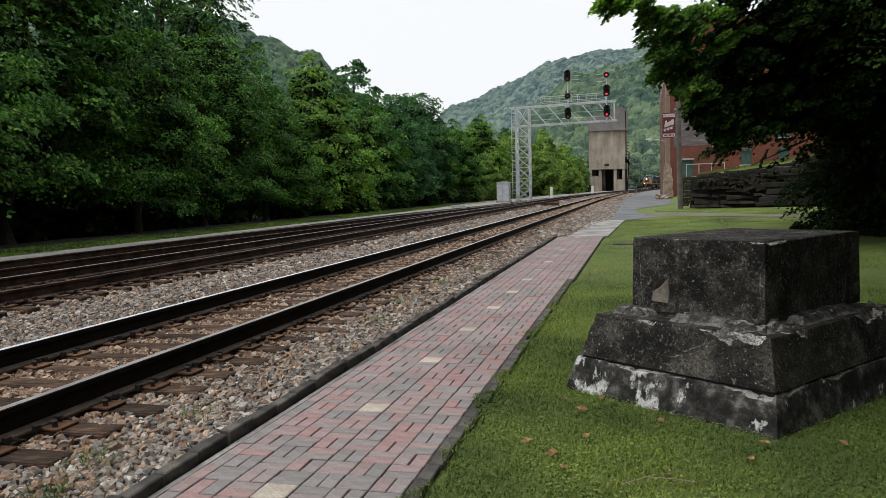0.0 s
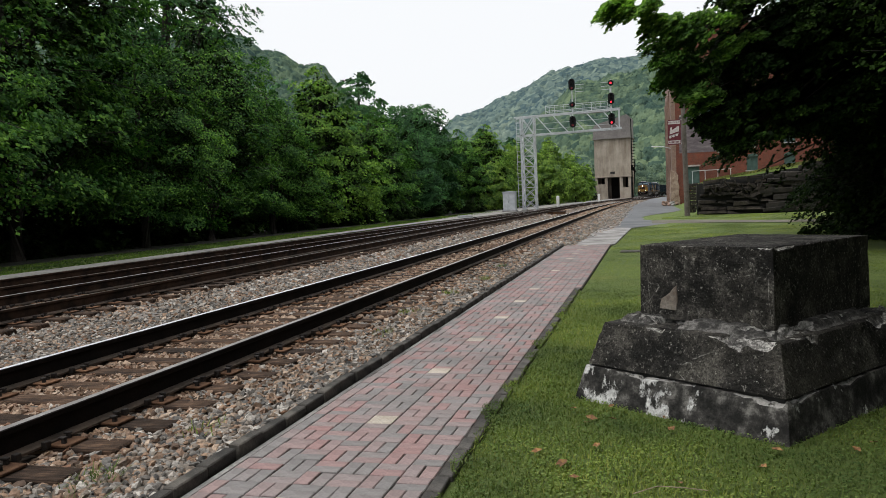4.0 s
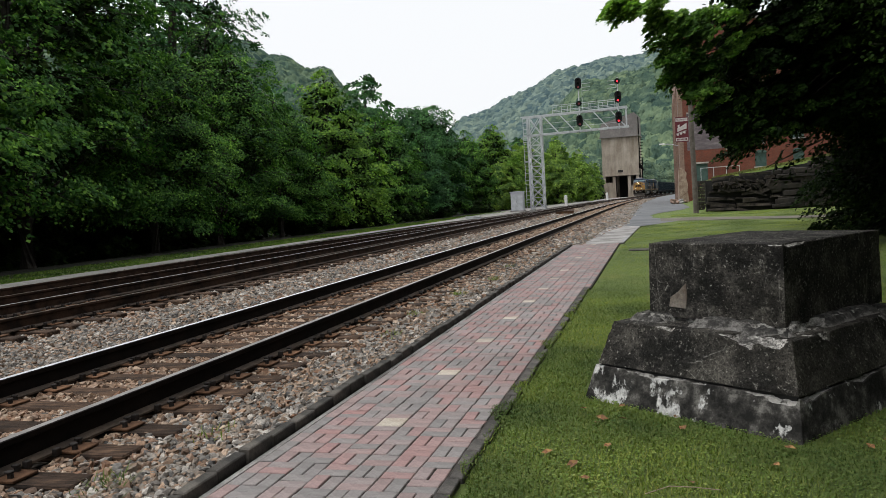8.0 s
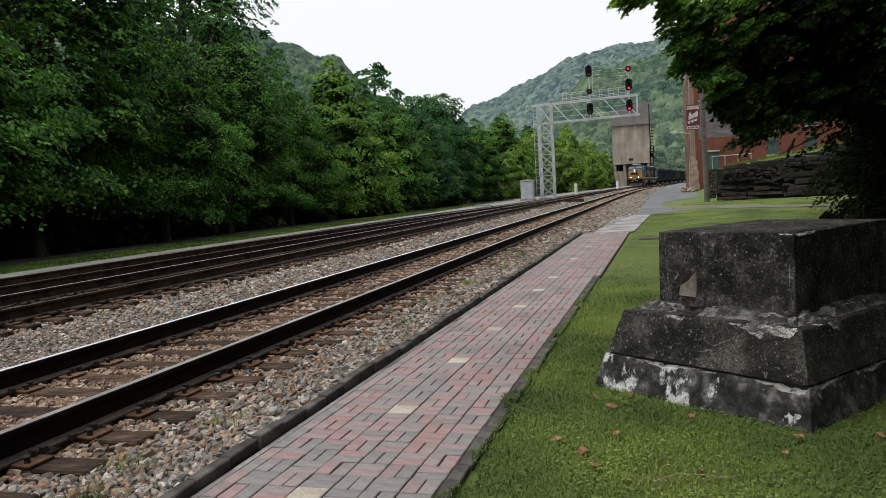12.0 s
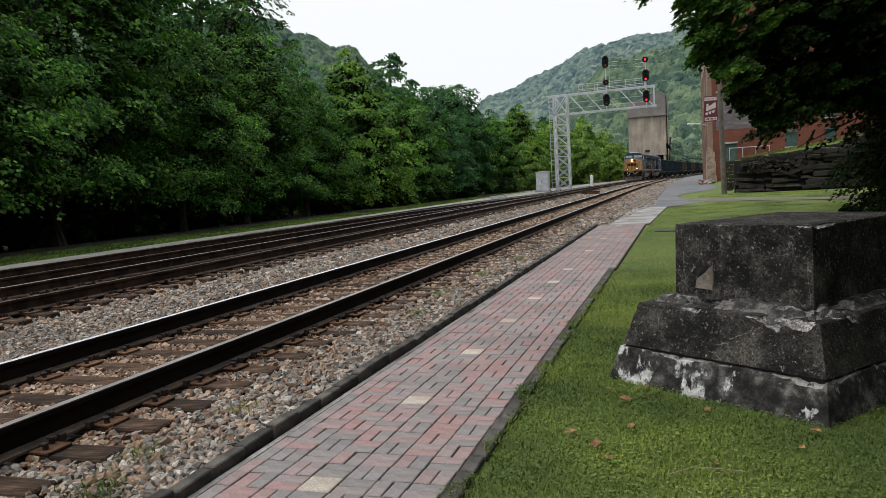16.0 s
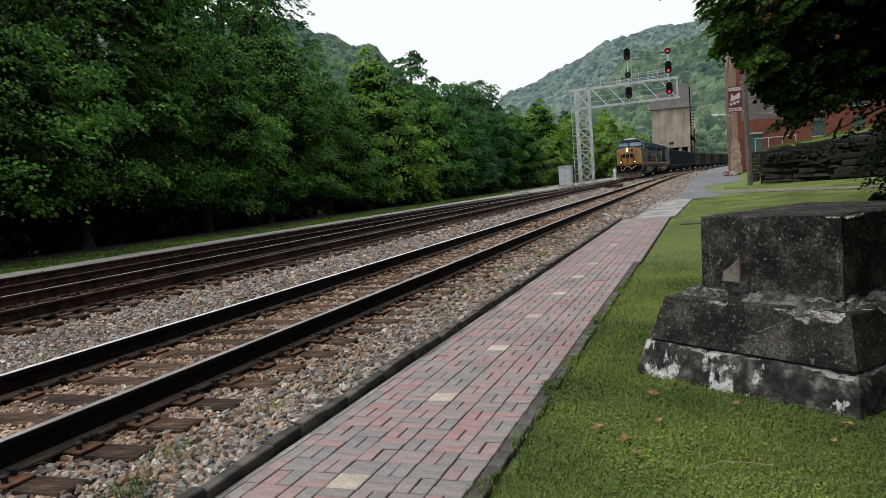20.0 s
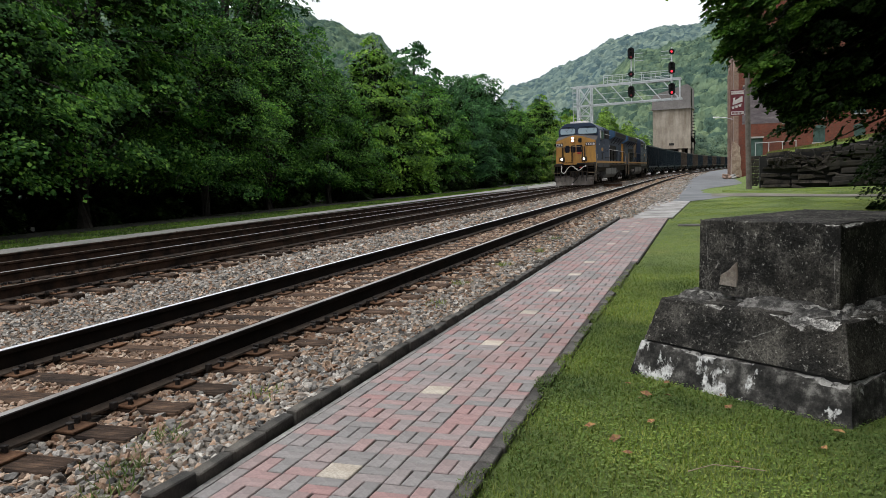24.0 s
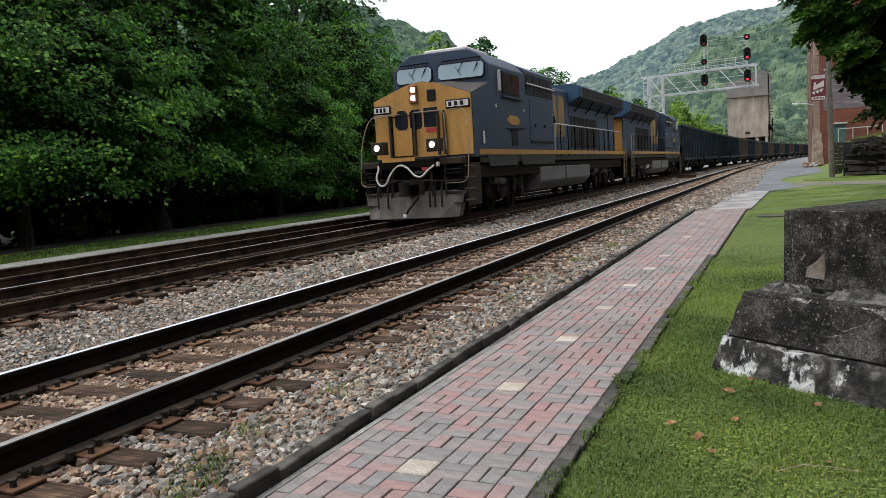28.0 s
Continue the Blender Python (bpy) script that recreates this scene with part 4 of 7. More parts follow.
    blades("verge_grass", np.c_[rng.uniform(-19.2, -16.2, 45000), rng.uniform(9, 90, 45000), np.full(45000, -0.07)], 0.05, 0.05, M_VERGE, "green grass verge along the edge of the woods", "grass")


# ---- trees and hills ----


def leaf_cloud(rng, centres, radii, count, size, droop=0.3, flat=0.45):
    """Leaves round the clump centres: folded lozenges, mostly lying flat, thicker at the outside."""
    k = len(centres)
    pick = rng.choice(k, count, p=radii ** 2 / (radii ** 2).sum())
    d = rng.normal(size=(count, 3))
    d /= np.linalg.norm(d, axis=1, keepdims=True)
    rad = radii[pick] * rng.uniform(0.25, 1.0, count) ** 0.5
    p = centres[pick] + d * rad[:, None] * np.array([1, 1, flat])
    a = rng.uniform(0, 2 * np.pi, count)
    s = size * rng.uniform(0.6, 1.35, count)
    tilt = rng.normal(0, 0.5, (count, 2))
    u = np.stack([np.cos(a), np.sin(a), tilt[:, 0] - droop], 1) * s[:, None]
    w = np.stack([-np.sin(a), np.cos(a), tilt[:, 1]], 1) * (s * 0.62)[:, None]
    fold = np.array([0, 0, 1.0]) * (s * rng.uniform(0.05, 0.3, count))[:, None]
    v = np.stack([p - u * 0.5, p + w * 0.5 - fold, p + u * 0.5, p - w * 0.5 - fold], 1)
    return v.reshape(-1, 3), np.arange(4 * count).reshape(-1, 4)


def spray_cloud(rng, c, out, radius, per, size, steep=0.75, wide=0.85):
    """Leaves in flat drooping sprays: each spray is a tilted, domed plate of overlapping leaves that hang outwards."""
    n = len(c)
    up = np.array([0, 0, 1.0])
    nrm = out * steep + up * 0.8 + rng.normal(0, 0.22, (n, 3))
    nrm /= np.linalg.norm(nrm, axis=1, keepdims=True)
    u = np.cross(up, out) + rng.normal(0, 0.05, (n, 3))
    u /= np.linalg.norm(u, axis=1, keepdims=True)
    w = np.cross(nrm, u)
    k = n * per
    i = np.repeat(np.arange(n), per)
    a, r = rng.uniform(0, 2 * np.pi, k), np.sqrt(rng.random(k)) * rng.uniform(0.75, 1.15, k)
    p = c[i] + (u[i] * (r * np.cos(a))[:, None] * 1.25 + w[i] * (r * np.sin(a))[:, None] * 0.8) * radius[i][:, None]
    p[:, 2] -= radius[i] * (0.35 * r * r + rng.uniform(-0.12, 0.12, k))
    ln = nrm[i] + rng.normal(0, 0.36, (k, 3))
    ln /= np.linalg.norm(ln, axis=1, keepdims=True)
    tip = out[i] * 0.8 + rng.normal(0, 0.6, (k, 3)) - up * 0.35
    tip -= ln * (tip * ln).sum(1, keepdims=True)
    tip /= np.linalg.norm(tip, axis=1, keepdims=True)
    side = np.cross(ln, tip)
    s = (size * rng.uniform(0.55, 1.3, k))[:, None]
    v = np.stack([p - tip * s * 0.4, p + side * s * wide * 0.5 - ln * s * 0.08, p + tip * s * 0.6, p - side * s * wide * 0.5 - ln * s * 0.08], 1)
    return v.reshape(-1, 3), np.arange(4 * k).reshape(-1, 4)


def build_tree(seed, height, spread, low, leaves, leaf, material, label, name="tree", boughs=90, trunk=0.022, lean=0.0, shape=1.0, core=0, skirt=0.22, peak=0.8, droop=0.25, spray=0.62, per=42, reach=0.5, steep=0.75, thin=1.0):
    """A broadleaf tree: tapered trunk, long limbs that rise and droop, and a crown of leafy sprays laid in uneven tiers."""
    rng = np.random.default_rng(seed)
    tree = thing(name, label, "tree")
    g = Geo()
    r0 = height * trunk
    pts = [Vector((0, 0, -0.3))]
    for i in range(1, 9):
        k = i / 8
        pts.append(Vector((lean * height * k + rng.normal(0, 0.012) * height * k, rng.normal(0, 0.012) * height * k, height * 0.93 * k)))
    g.tube(pts, r0, 9, r0 * 0.12)
    limbs, weights = [], []
    swell = rng.uniform(0.82, 1.15, 7)
    for i in range(boughs):
        k = low + (0.98 - low) * ((i + rng.random()) / boughs)
        h = (k - low) / (1 - low)
        ang = i * 2.39996 + rng.normal(0, 0.4)
        # crown outline: widest low down, with bays and bulges
        out = spread * shape * math.sin(math.pi * min(1, skirt + (1 - skirt) * h * 0.985)) ** peak * rng.uniform(0.72, 1.12) * swell[int((ang * 7 / 6.2832) % 7)]
        out = max(out, 0.05 * spread)
        way = np.array([math.cos(ang), math.sin(ang), 0])
        z1 = min(height * k - droop * out * rng.uniform(0.4, 1.4), height * 0.98)
        z0 = max(height * low * 0.6, height * k - out * rng.uniform(0.45, 0.8))
        j = min(7.99, z0 / (height * 0.93) * 8)
        p0 = np.array(pts[int(j)].lerp(pts[int(j) + 1], j % 1))
        p2 = np.array([lean * height * k, 0, z1]) + way * out
        p1 = (p0 + p2) / 2 + np.array([0, 0, 0.22 * out])
        limbs.append((p0, p1, p2, way, out))
        weights.append(out ** 1.5)
        if i % 3 == 0:
            g.tube([p0, (p0 + p1) / 2 + np.array([0, 0, 0.04 * out]), p1, p2], r0 * 0.2 * (1.15 - k) + 0.02, 5, 0.01)
    part("trunk", g, M_BARK, tree)
    n = max(20, int(leaves / per))
    pick = rng.choice(boughs, n, p=np.array(weights) / sum(weights))
    p0, p1, p2, way, out = (np.array([limb[q] for limb in limbs])[pick] for q in range(5))
    t = (rng.uniform(0.12, 1.0, n) ** 0.62)[:, None]
    c = p0 * (1 - t) ** 2 + p1 * 2 * t * (1 - t) + p2 * t * t
    across = np.c_[-way[:, 1], way[:, 0], np.zeros(n)]
    c += across * (rng.normal(0, 0.2, n) * out * (1.15 - t[:, 0] * 0.6))[:, None] + rng.normal(0, 0.12, (n, 3)) * np.array([1, 1, 1.6])
    d = way + across * rng.normal(0, 0.35, n)[:, None]
    d /= np.linalg.norm(d, axis=1, keepdims=True)
    v, f = spray_cloud(rng, c, d, spray * rng.uniform(0.55, 1.25, n) * thin, per, leaf, steep)
    # large near-black leaves within the crown stand for its inner shade
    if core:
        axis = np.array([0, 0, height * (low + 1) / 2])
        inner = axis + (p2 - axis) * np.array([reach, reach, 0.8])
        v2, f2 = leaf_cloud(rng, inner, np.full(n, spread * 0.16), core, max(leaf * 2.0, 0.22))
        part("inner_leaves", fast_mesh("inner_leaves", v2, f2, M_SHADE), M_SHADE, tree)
    part("crown", fast_mesh("crown", v, f, material), material, tree)
    return tree


def place(tree, spots, group):
    """The tree at its first spot and copies at the others: x, y, turn, size."""
    for i, (x, y, turn, size) in enumerate(spots):
        m = Matrix.LocRotScale((x, y, ground_z(x, y)), Euler((0, 0, radians(turn))), (size,) * 3)
        if i == 0:
            tree.matrix_basis = m
            tree["group"] = group
        else:
            c = tree.copy()
            scene.collection.objects.link(c)
            c.matrix_basis = m
            for o in tree.children:
                k = o.copy()
                scene.collection.objects.link(k)
                k.parent = c


def build_woods():
    row = "trees along the tracks"
    near1 = build_tree(11, 17, 6.0, 0.17, 46000, 0.155, M_LEAF, "tall green sycamore with hanging leaves", boughs=120, core=5000)
    near2 = build_tree(12, 22, 5.6, 0.14, 42000, 0.16, M_LEAF3, "tall dark green tree at the edge of the woods", boughs=150, core=6000, spray=0.5, per=34, skirt=0.3, peak=0.6)
    near3 = build_tree(13, 12, 5.0, 0.22, 42000, 0.13, M_LEAF, "broad green tree with low drooping boughs", boughs=100, core=4000, droop=0.4)
    mid1 = build_tree(14, 13.5, 5.0, 0.14, 26000, 0.22, M_LEAF, "full green tree beside the gravel lane", boughs=90, core=2500, spray=0.7, per=44)
    mid2 = build_tree(15, 12.6, 4.9, 0.07, 32000, 0.2, M_LEAF2, "light green tree with a pointed crown", boughs=180, core=4000, spray=0.62, per=44, skirt=0.34, peak=0.95)
    mid3 = build_tree(16, 17, 4.0, 0.2, 9000, 0.34, M_LEAF3, "dark green tree with an open ragged crown", boughs=46, spray=0.85, per=42, skirt=0.25, peak=0.5, droop=0.1)
    mid4 = build_tree(19, 13.4, 4.6, 0.17, 28000, 0.22, M_LEAF3, "spreading dark green tree on a forked trunk", boughs=60, core=1500, spray=0.8, per=36, skirt=0.3, peak=0.55, droop=0.12)
    # bush leaves painted near-black, as the shade beneath the trees
    bush = build_tree(17, 2.6, 2.3, 0.05, 2600, 0.26, M_SHADE, "low undergrowth bush at the foot of the woods, painted near-black as shade", "bush", boughs=40, spray=0.4, per=20)
    place(near1, [(-22.6, 23.4, 20, 1.0), (-22.3, 36.2, 200, 0.74), (-25.0, 13.5, 300, 0.95)], row)
    place(near2, [(-27.2, 40.5, 0, 1.05), (-27.5, 30, 120, 1.05), (-28.5, 20, 220, 1.0), (-29, 11, 60, 1.0)], row)
    place(near3, [(-22.4, 17.0, 40, 1.1), (-22.0, 30.2, 170, 0.86), (-22.2, 43.0, 260, 0.76), (-22.0, 10.0, 100, 1.0)], row)
    place(mid1, [(-24.0, 46.5, 10, 0.72), (-22.5, 62, 90, 0.7), (-24.5, 70, 180, 0.82), (-25.5, 95, 230, 0.88), (-29.5, 58, 300, 0.8), (-22.5, 98, 60, 0.7), (-27, 112, 60, 0.95)], row)
    place(mid2, [(-23.4, 53.5, 30, 1.0), (-22.3, 110, 130, 1.04)], row)
    bright = build_tree(18, 15, 4.4, 0.08, 13000, 0.42, M_LEAF4, "bright yellow-green tree beyond the signal gantry", boughs=90, spray=0.9, per=24)
    place(bright, [(-20.5, 106, 250, 0.5), (-21.0, 128, 80, 0.78), (-20.5, 116, 120, 0.66), (-18.0, 150, 10, 0.9), (-20.5, 165, 200, 0.85), (-16.6, 182, 90, 0.84), (-15.5, 206, 300, 0.7), (-14.6, 168, 40, 0.6)], row)
    place(mid3, [(-30.0, 79.5, 15, 1.0), (-27.5, 66, 200, 0.68), (-25.0, 122, 45, 0.8), (-24, 142, 45, 0.8), (-27.0, 170, 45, 0.9)], row)
    place(mid4, [(-24.2, 84.5, 40, 1.0), (-28.0, 74, 200, 0.95), (-27.5, 98, 120, 0.95), (-21.6, 73, 310, 0.66), (-27.8, 87.5, 260, 1.06)], row)
    place(bush, [(-24.6, 15, 0, 1.0), (-24.4, 20, 70, 0.95), (-24.8, 25, 140, 1.1), (-24.5, 29.5, 220, 0.95), (-24.7, 35, 10, 1.0), (-24.6, 41, 300, 0.95), (-22.5, 47, 110, 0.8), (-21.5, 54, 30, 0.9), (-21.4, 60, 190, 0.8), (-21.4, 67, 50, 0.9), (-21.2, 76, 80, 0.9), (-20.6, 92, 10, 0.8), (-20.4, 112, 10, 0.9), (-16.5, 196, 60, 1.2), (-16.0, 214, 160, 1.4), (-15.5, 226, 100, 1.2)], "bushes along the woods")
    # dense woods behind the first rows, closing the view to the river
    rng = np.random.default_rng(40)
    cs, rs = [], []
    for y in np.arange(4, 240, 4.2):
        for x in (-30.5, -35.0, -40.0):
            h = rng.uniform(9, 13) * (1.0 if y < 60 else 0.95)
            for k in range(5):
                cs.append((x + rng.normal(0, 1.3) + bend(y) * 0.6, y + rng.normal(0, 1.3), h * (0.08 + 0.2 * k)))
                rs.append(rng.uniform(2.0, 3.2))
    way = rng.normal(size=(len(cs), 3)) * np.array([1, 1, 0]) + np.array([0.8, -0.8, 0])
    v, f = spray_cloud(rng, np.array(cs), way / np.linalg.norm(way, axis=1, keepdims=True), np.array(rs), 100, 0.5)
    tagged(new("woods_behind", fast_mesh("woods_behind", v, f, M_LEAF3)), "dense dark green woods behind the first trees", "woods", kind="stuff")
    # added near-black leaves that close bright gaps and stand for shade
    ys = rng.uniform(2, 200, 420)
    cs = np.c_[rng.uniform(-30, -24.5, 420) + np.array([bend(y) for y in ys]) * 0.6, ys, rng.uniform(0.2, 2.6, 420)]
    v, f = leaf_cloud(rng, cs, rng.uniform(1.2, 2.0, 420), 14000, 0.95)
    tagged(new("undergrowth", fast_mesh("undergrowth", v, f, M_SHADE)), "added leaf mass painted near-black for the shade at the foot of the woods", "undergrowth", kind="stuff")
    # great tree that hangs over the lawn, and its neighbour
    shade = build_tree(21, 13, 6.0, 0.25, 90000, 0.12, M_SHADECROWN, "large shade tree whose boughs hang over the lawn, most leaves painted shade-dark", boughs=200, trunk=0.024, core=26000, skirt=0.3, reach=0.6, spray=0.5, per=50)
    place(shade, [(7.8, 20.5, 35, 1.0)], "shade trees on the lawn")
    # its low boughs towards the path: place, half width, half height
    rng = np.random.default_rng(52)
    wood, cs, rs = Geo(), [], []
    back = Matrix.Rotation(radians(-35), 4, "Z") @ Matrix.Translation((-7.8, -20.5, 0.04))
    for x, y, z, w, h in ((-0.5, 17.2, 5.38, 0.35, 0.25), (0.05, 17.1, 5.25, 0.5, 0.3), (0.42, 17.2, 4.75, 0.38, 0.5), (0.5, 17.2, 4.05, 0.32, 0.42), (0.8, 17.2, 4.75, 0.42, 0.5), (0.9, 17.2, 3.9, 0.45, 0.5), (1.15, 17.2, 3.35, 0.38, 0.35), (1.6, 17.3, 4.6, 0.9, 0.75), (1.6, 17.2, 2.95, 0.35, 0.4), (1.98, 17.2, 2.5, 0.32, 0.28), (2.3, 17.6, 3.7, 0.95, 1.0), (3.0, 17.8, 2.95, 0.7, 0.6), (2.6, 17.6, 5.0, 1.7, 0.8), (3.96, 18.4, 3.9, 1.5, 1.5), (4.7, 19, 2.95, 1.1, 0.8), (6.2, 19, 3.4, 1.3, 1.5), (3.4, 18.2, 4.7, 1.4, 0.9), (5.3, 18.8, 4.7, 1.6, 1.0)):
        n = int(18 + 18 * w * h)
        for _ in range(n):
            d = rng.normal(size=3)
            d *= rng.uniform(0.2, 1.0) ** 0.5 / np.linalg.norm(d)
            cs.append(back @ Vector((x + d[0] * w * 0.9, y + d[1] * max(w, 0.8), z + d[2] * h * 0.9)))
            rs.append(rng.uniform(0.18, 0.36))
        if z == 4.6:
            outer = len(cs)
        tip = back @ Vector((x, y, z))
        rise = 7.4 if z > 5.1 else tip.z * 0.4 + 3.4
        wood.tube([(0.3, -0.3, 4.2 if z < 5.1 else 6.8), ((tip.x * 1.2 + 0.3) / 2, (tip.y * 1.2 - 0.3) / 2, rise), tuple(tip)], 0.05 if z < 5.1 else 0.03, 6, 0.01)
    cs, rs = np.array([tuple(c) for c in cs]), np.array(rs)
    part("bough", wood, M_BARK, shade)
    away = cs * np.array([1, 1, 0]) + rng.normal(0, 1.5, cs.shape) * np.array([1, 1, 0])
    away /= np.linalg.norm(away, axis=1, keepdims=True)
    # sunlit green on the boughs by the path, painted shade on the rest
    for sel, per, mat in ((np.arange(len(cs)) < outer, 210, M_LITBOUGH), (np.arange(len(cs)) >= outer, 190, M_SHADECROWN)):
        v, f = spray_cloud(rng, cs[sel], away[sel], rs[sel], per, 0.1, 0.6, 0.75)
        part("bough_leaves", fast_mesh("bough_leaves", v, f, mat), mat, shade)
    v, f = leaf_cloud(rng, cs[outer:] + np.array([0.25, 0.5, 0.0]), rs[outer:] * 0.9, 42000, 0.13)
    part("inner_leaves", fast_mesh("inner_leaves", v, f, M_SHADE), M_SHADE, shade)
    # added trees that darken the right side; several stand unseen, only casting shade
    other = build_tree(23, 13, 8.0, 0.45, 16000, 0.5, M_SHADE, "added dense near-black tree, some copies out of view to shade the lawn", boughs=120, spray=1.1, per=30)
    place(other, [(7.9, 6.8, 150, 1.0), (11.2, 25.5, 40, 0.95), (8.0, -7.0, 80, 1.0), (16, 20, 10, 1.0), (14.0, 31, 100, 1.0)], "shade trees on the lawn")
    # added too: unseen copies beside the lawn keep light off the pedestal
    edge = build_tree(24, 13, 6.0, 0.06, 12000, 0.6, M_SHADE, "added dense near-black tree, some copies out of view to block light", boughs=120, spray=1.0, per=24)
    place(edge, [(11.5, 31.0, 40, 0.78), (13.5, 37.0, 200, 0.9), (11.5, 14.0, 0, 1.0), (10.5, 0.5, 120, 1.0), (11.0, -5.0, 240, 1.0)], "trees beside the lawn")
    # near-black leaf colour stands for the shade under the tree
    low = build_tree(22, 4.2, 2.6, 0.02, 18000, 0.12, M_SHADE, "bush under the shade tree, painted near-black as its shade", "bush", boughs=60, spray=0.45, per=50)
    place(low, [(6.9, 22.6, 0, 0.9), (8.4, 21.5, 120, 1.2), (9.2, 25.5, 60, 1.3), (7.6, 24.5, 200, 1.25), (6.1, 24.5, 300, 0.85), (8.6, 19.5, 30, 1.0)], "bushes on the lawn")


def build_hill(name, label, az0, az1, near, far, crest, seed):
    """A wooded slope between two bearings; returns the height of its ground."""
    na, nr = 70, 24

    def at(a, k):
        d = near + (far - near) * k
        z = d * math.tan(radians(crest(a))) * (math.sin(k * math.pi / 2) ** 1.2) + 3.5 * noise.noise((a * 0.35, k * 3, seed))
        return d * math.sin(radians(a)), d * math.cos(radians(a)), z - 1.0 - 4.0 * (1 - k)
    vs = []
    for i in range(na):
        a = az0 + (az1 - az0) * i / (na - 1)
        vs += [at(a, j / (nr - 1)) for j in range(nr)]
        x, y, z = vs[-1]
        vs.append((x * 1.25, y * 1.25, -5))
    m = nr + 1
    sheet(name, vs, [(i * m + j, i * m + j + 1, (i + 1) * m + j + 1, (i + 1) * m + j) for i in range(na - 1) for j in range(m - 1)], M_HILLFLOOR, label, "hill")
    return at


def canopy(name, label, at, az0, az1, near, far, crown, seed, material, leaf, count, step=0.11, deep=2.1):
    """The closed roof of a far wood: rounded crowns side by side, with loose leaf clumps on them."""
    rng = np.random.default_rng(seed)
    na, nr = int((az1 - az0) / step), int((far - near) / deep)
    base = np.array([[at(az0 + (az1 - az0) * i / (na - 1), j / (nr - 1)) for j in range(nr)] for i in range(na)])
    p = base.reshape(-1, 3)
    cell = np.floor(p[:, :2] / crown).astype(int)
    lift = np.full(len(p), -4.0)

    def dice(ix, iy, k):
        v = np.sin(ix * 127.1 + iy * 311.7 + k * 74.7 + seed) * 43758.5453
        return v - np.floor(v)
    for dx in (-1, 0, 1):
        for dy in (-1, 0, 1):
            ix, iy = cell[:, 0] + dx, cell[:, 1] + dy
            cx, cy = (ix + dice(ix, iy, 1)) * crown, (iy + dice(ix, iy, 2)) * crown
            r = crown * (0.6 + 0.5 * dice(ix, iy, 3))
            d2 = (p[:, 0] - cx) ** 2 + (p[:, 1] - cy) ** 2
            top = crown * 0.35 * dice(ix, iy, 4) + 1.6 * np.sqrt(np.maximum(r * r - d2, 0)) - 0.5 * r
            lift = np.maximum(lift, np.where(d2 < r * r, top, -4.0))
    p = p.copy()
    p[:, 2] += lift + rng.normal(0, 0.4, len(p))
    grid = np.arange(na * nr).reshape(na, nr)
    f = np.stack([grid[:-1, :-1], grid[:-1, 1:], grid[1:, 1:], grid[1:, :-1]], -1).reshape(-1, 4)
    pick = rng.integers(0, len(p), count)
    c = p[pick] + rng.normal(0, 0.7, (count, 3))
    normal = np.array([0, -0.5, 0.8]) + rng.normal(0, 0.35, (count, 3))
    u = np.cross(normal, rng.normal(size=(count, 3)))
    u /= np.linalg.norm(u, axis=1, keepdims=True)
    w = np.cross(normal, u)
    s = (leaf * rng.uniform(0.5, 1.2, count))[:, None]
    v = np.stack([c - u * s, c - w * s * 0.8, c + u * s, c + w * s * 0.8], 1).reshape(-1, 3)
    f = np.r_[f, len(p) + np.arange(4 * count).reshape(-1, 4)]
    return tagged(new(name, fast_mesh(name, np.r_[p, v], f, material)), label, "woods", kind="stuff")


def far_leaves(name, cs, rs, size, material, label, seed):
    """Far tree crowns as many small facets that face up and outwards, in one mesh."""
    rng = np.random.default_rng(seed)
    n = len(cs) * 90
    pick = rng.integers(0, len(cs), n)
    d = rng.normal(size=(n, 3))
    d[:, 2] = np.abs(d[:, 2])
    d[:, 1] -= 0.8
    d /= np.linalg.norm(d, axis=1, keepdims=True)
    p = cs[pick] + d * (rs[pick] * rng.uniform(0.7, 1.05, n))[:, None] * np.array([1, 1, 0.85])
    normal = d + np.array([0, -0.15, 0.5]) + rng.normal(0, 0.35, (n, 3))
    normal /= np.linalg.norm(normal, axis=1, keepdims=True)
    u = np.cross(normal, rng.normal(size=(n, 3)))
    u /= np.linalg.norm(u, axis=1, keepdims=True)
    w = np.cross(normal, u)
    s = (size * rng.uniform(0.5, 1.2, n))[:, None]
    v = np.stack([p - u * s, p - w * s * 0.8, p + u * s, p + w * s * 0.8], 1).reshape(-1, 3)
    return tagged(new(name, fast_mesh(name, v, np.arange(4 * n).reshape(-1, 4), material)), label, "woods", kind="stuff")


def far_green(name, *cols):
    """Far foliage: three greens in drifts, mottled crown by crown."""
    n = Nodes(name, 0.95)
    n.b.inputs["Specular IOR Level"].default_value = 0.05
    k = len(cols) - 1
    col = n.ramp(n.noise(0.07, 6, 0.75), *[(0.35 + 0.3 * i / k, c) for i, c in enumerate(cols)])
    bw = n.node("ShaderNodeRGBToBW")
    n.link(n.voronoi(0.14, out="Color"), bw.inputs[0])
    col = n.mix(1.0, col, n.ramp(bw.outputs[0], (0.2, (0.5, 0.58, 0.64)), (0.8, (1.32, 1.24, 1.06))), "MULTIPLY")
    n.color(n.mix(1.0, col, n.ramp(n.noise(0.012, 5, 0.6), (0.38, (0.86, 0.9, 0.95)), (0.62, (1.06, 1.05, 1.0))), "MULTIPLY"))
    return n.m


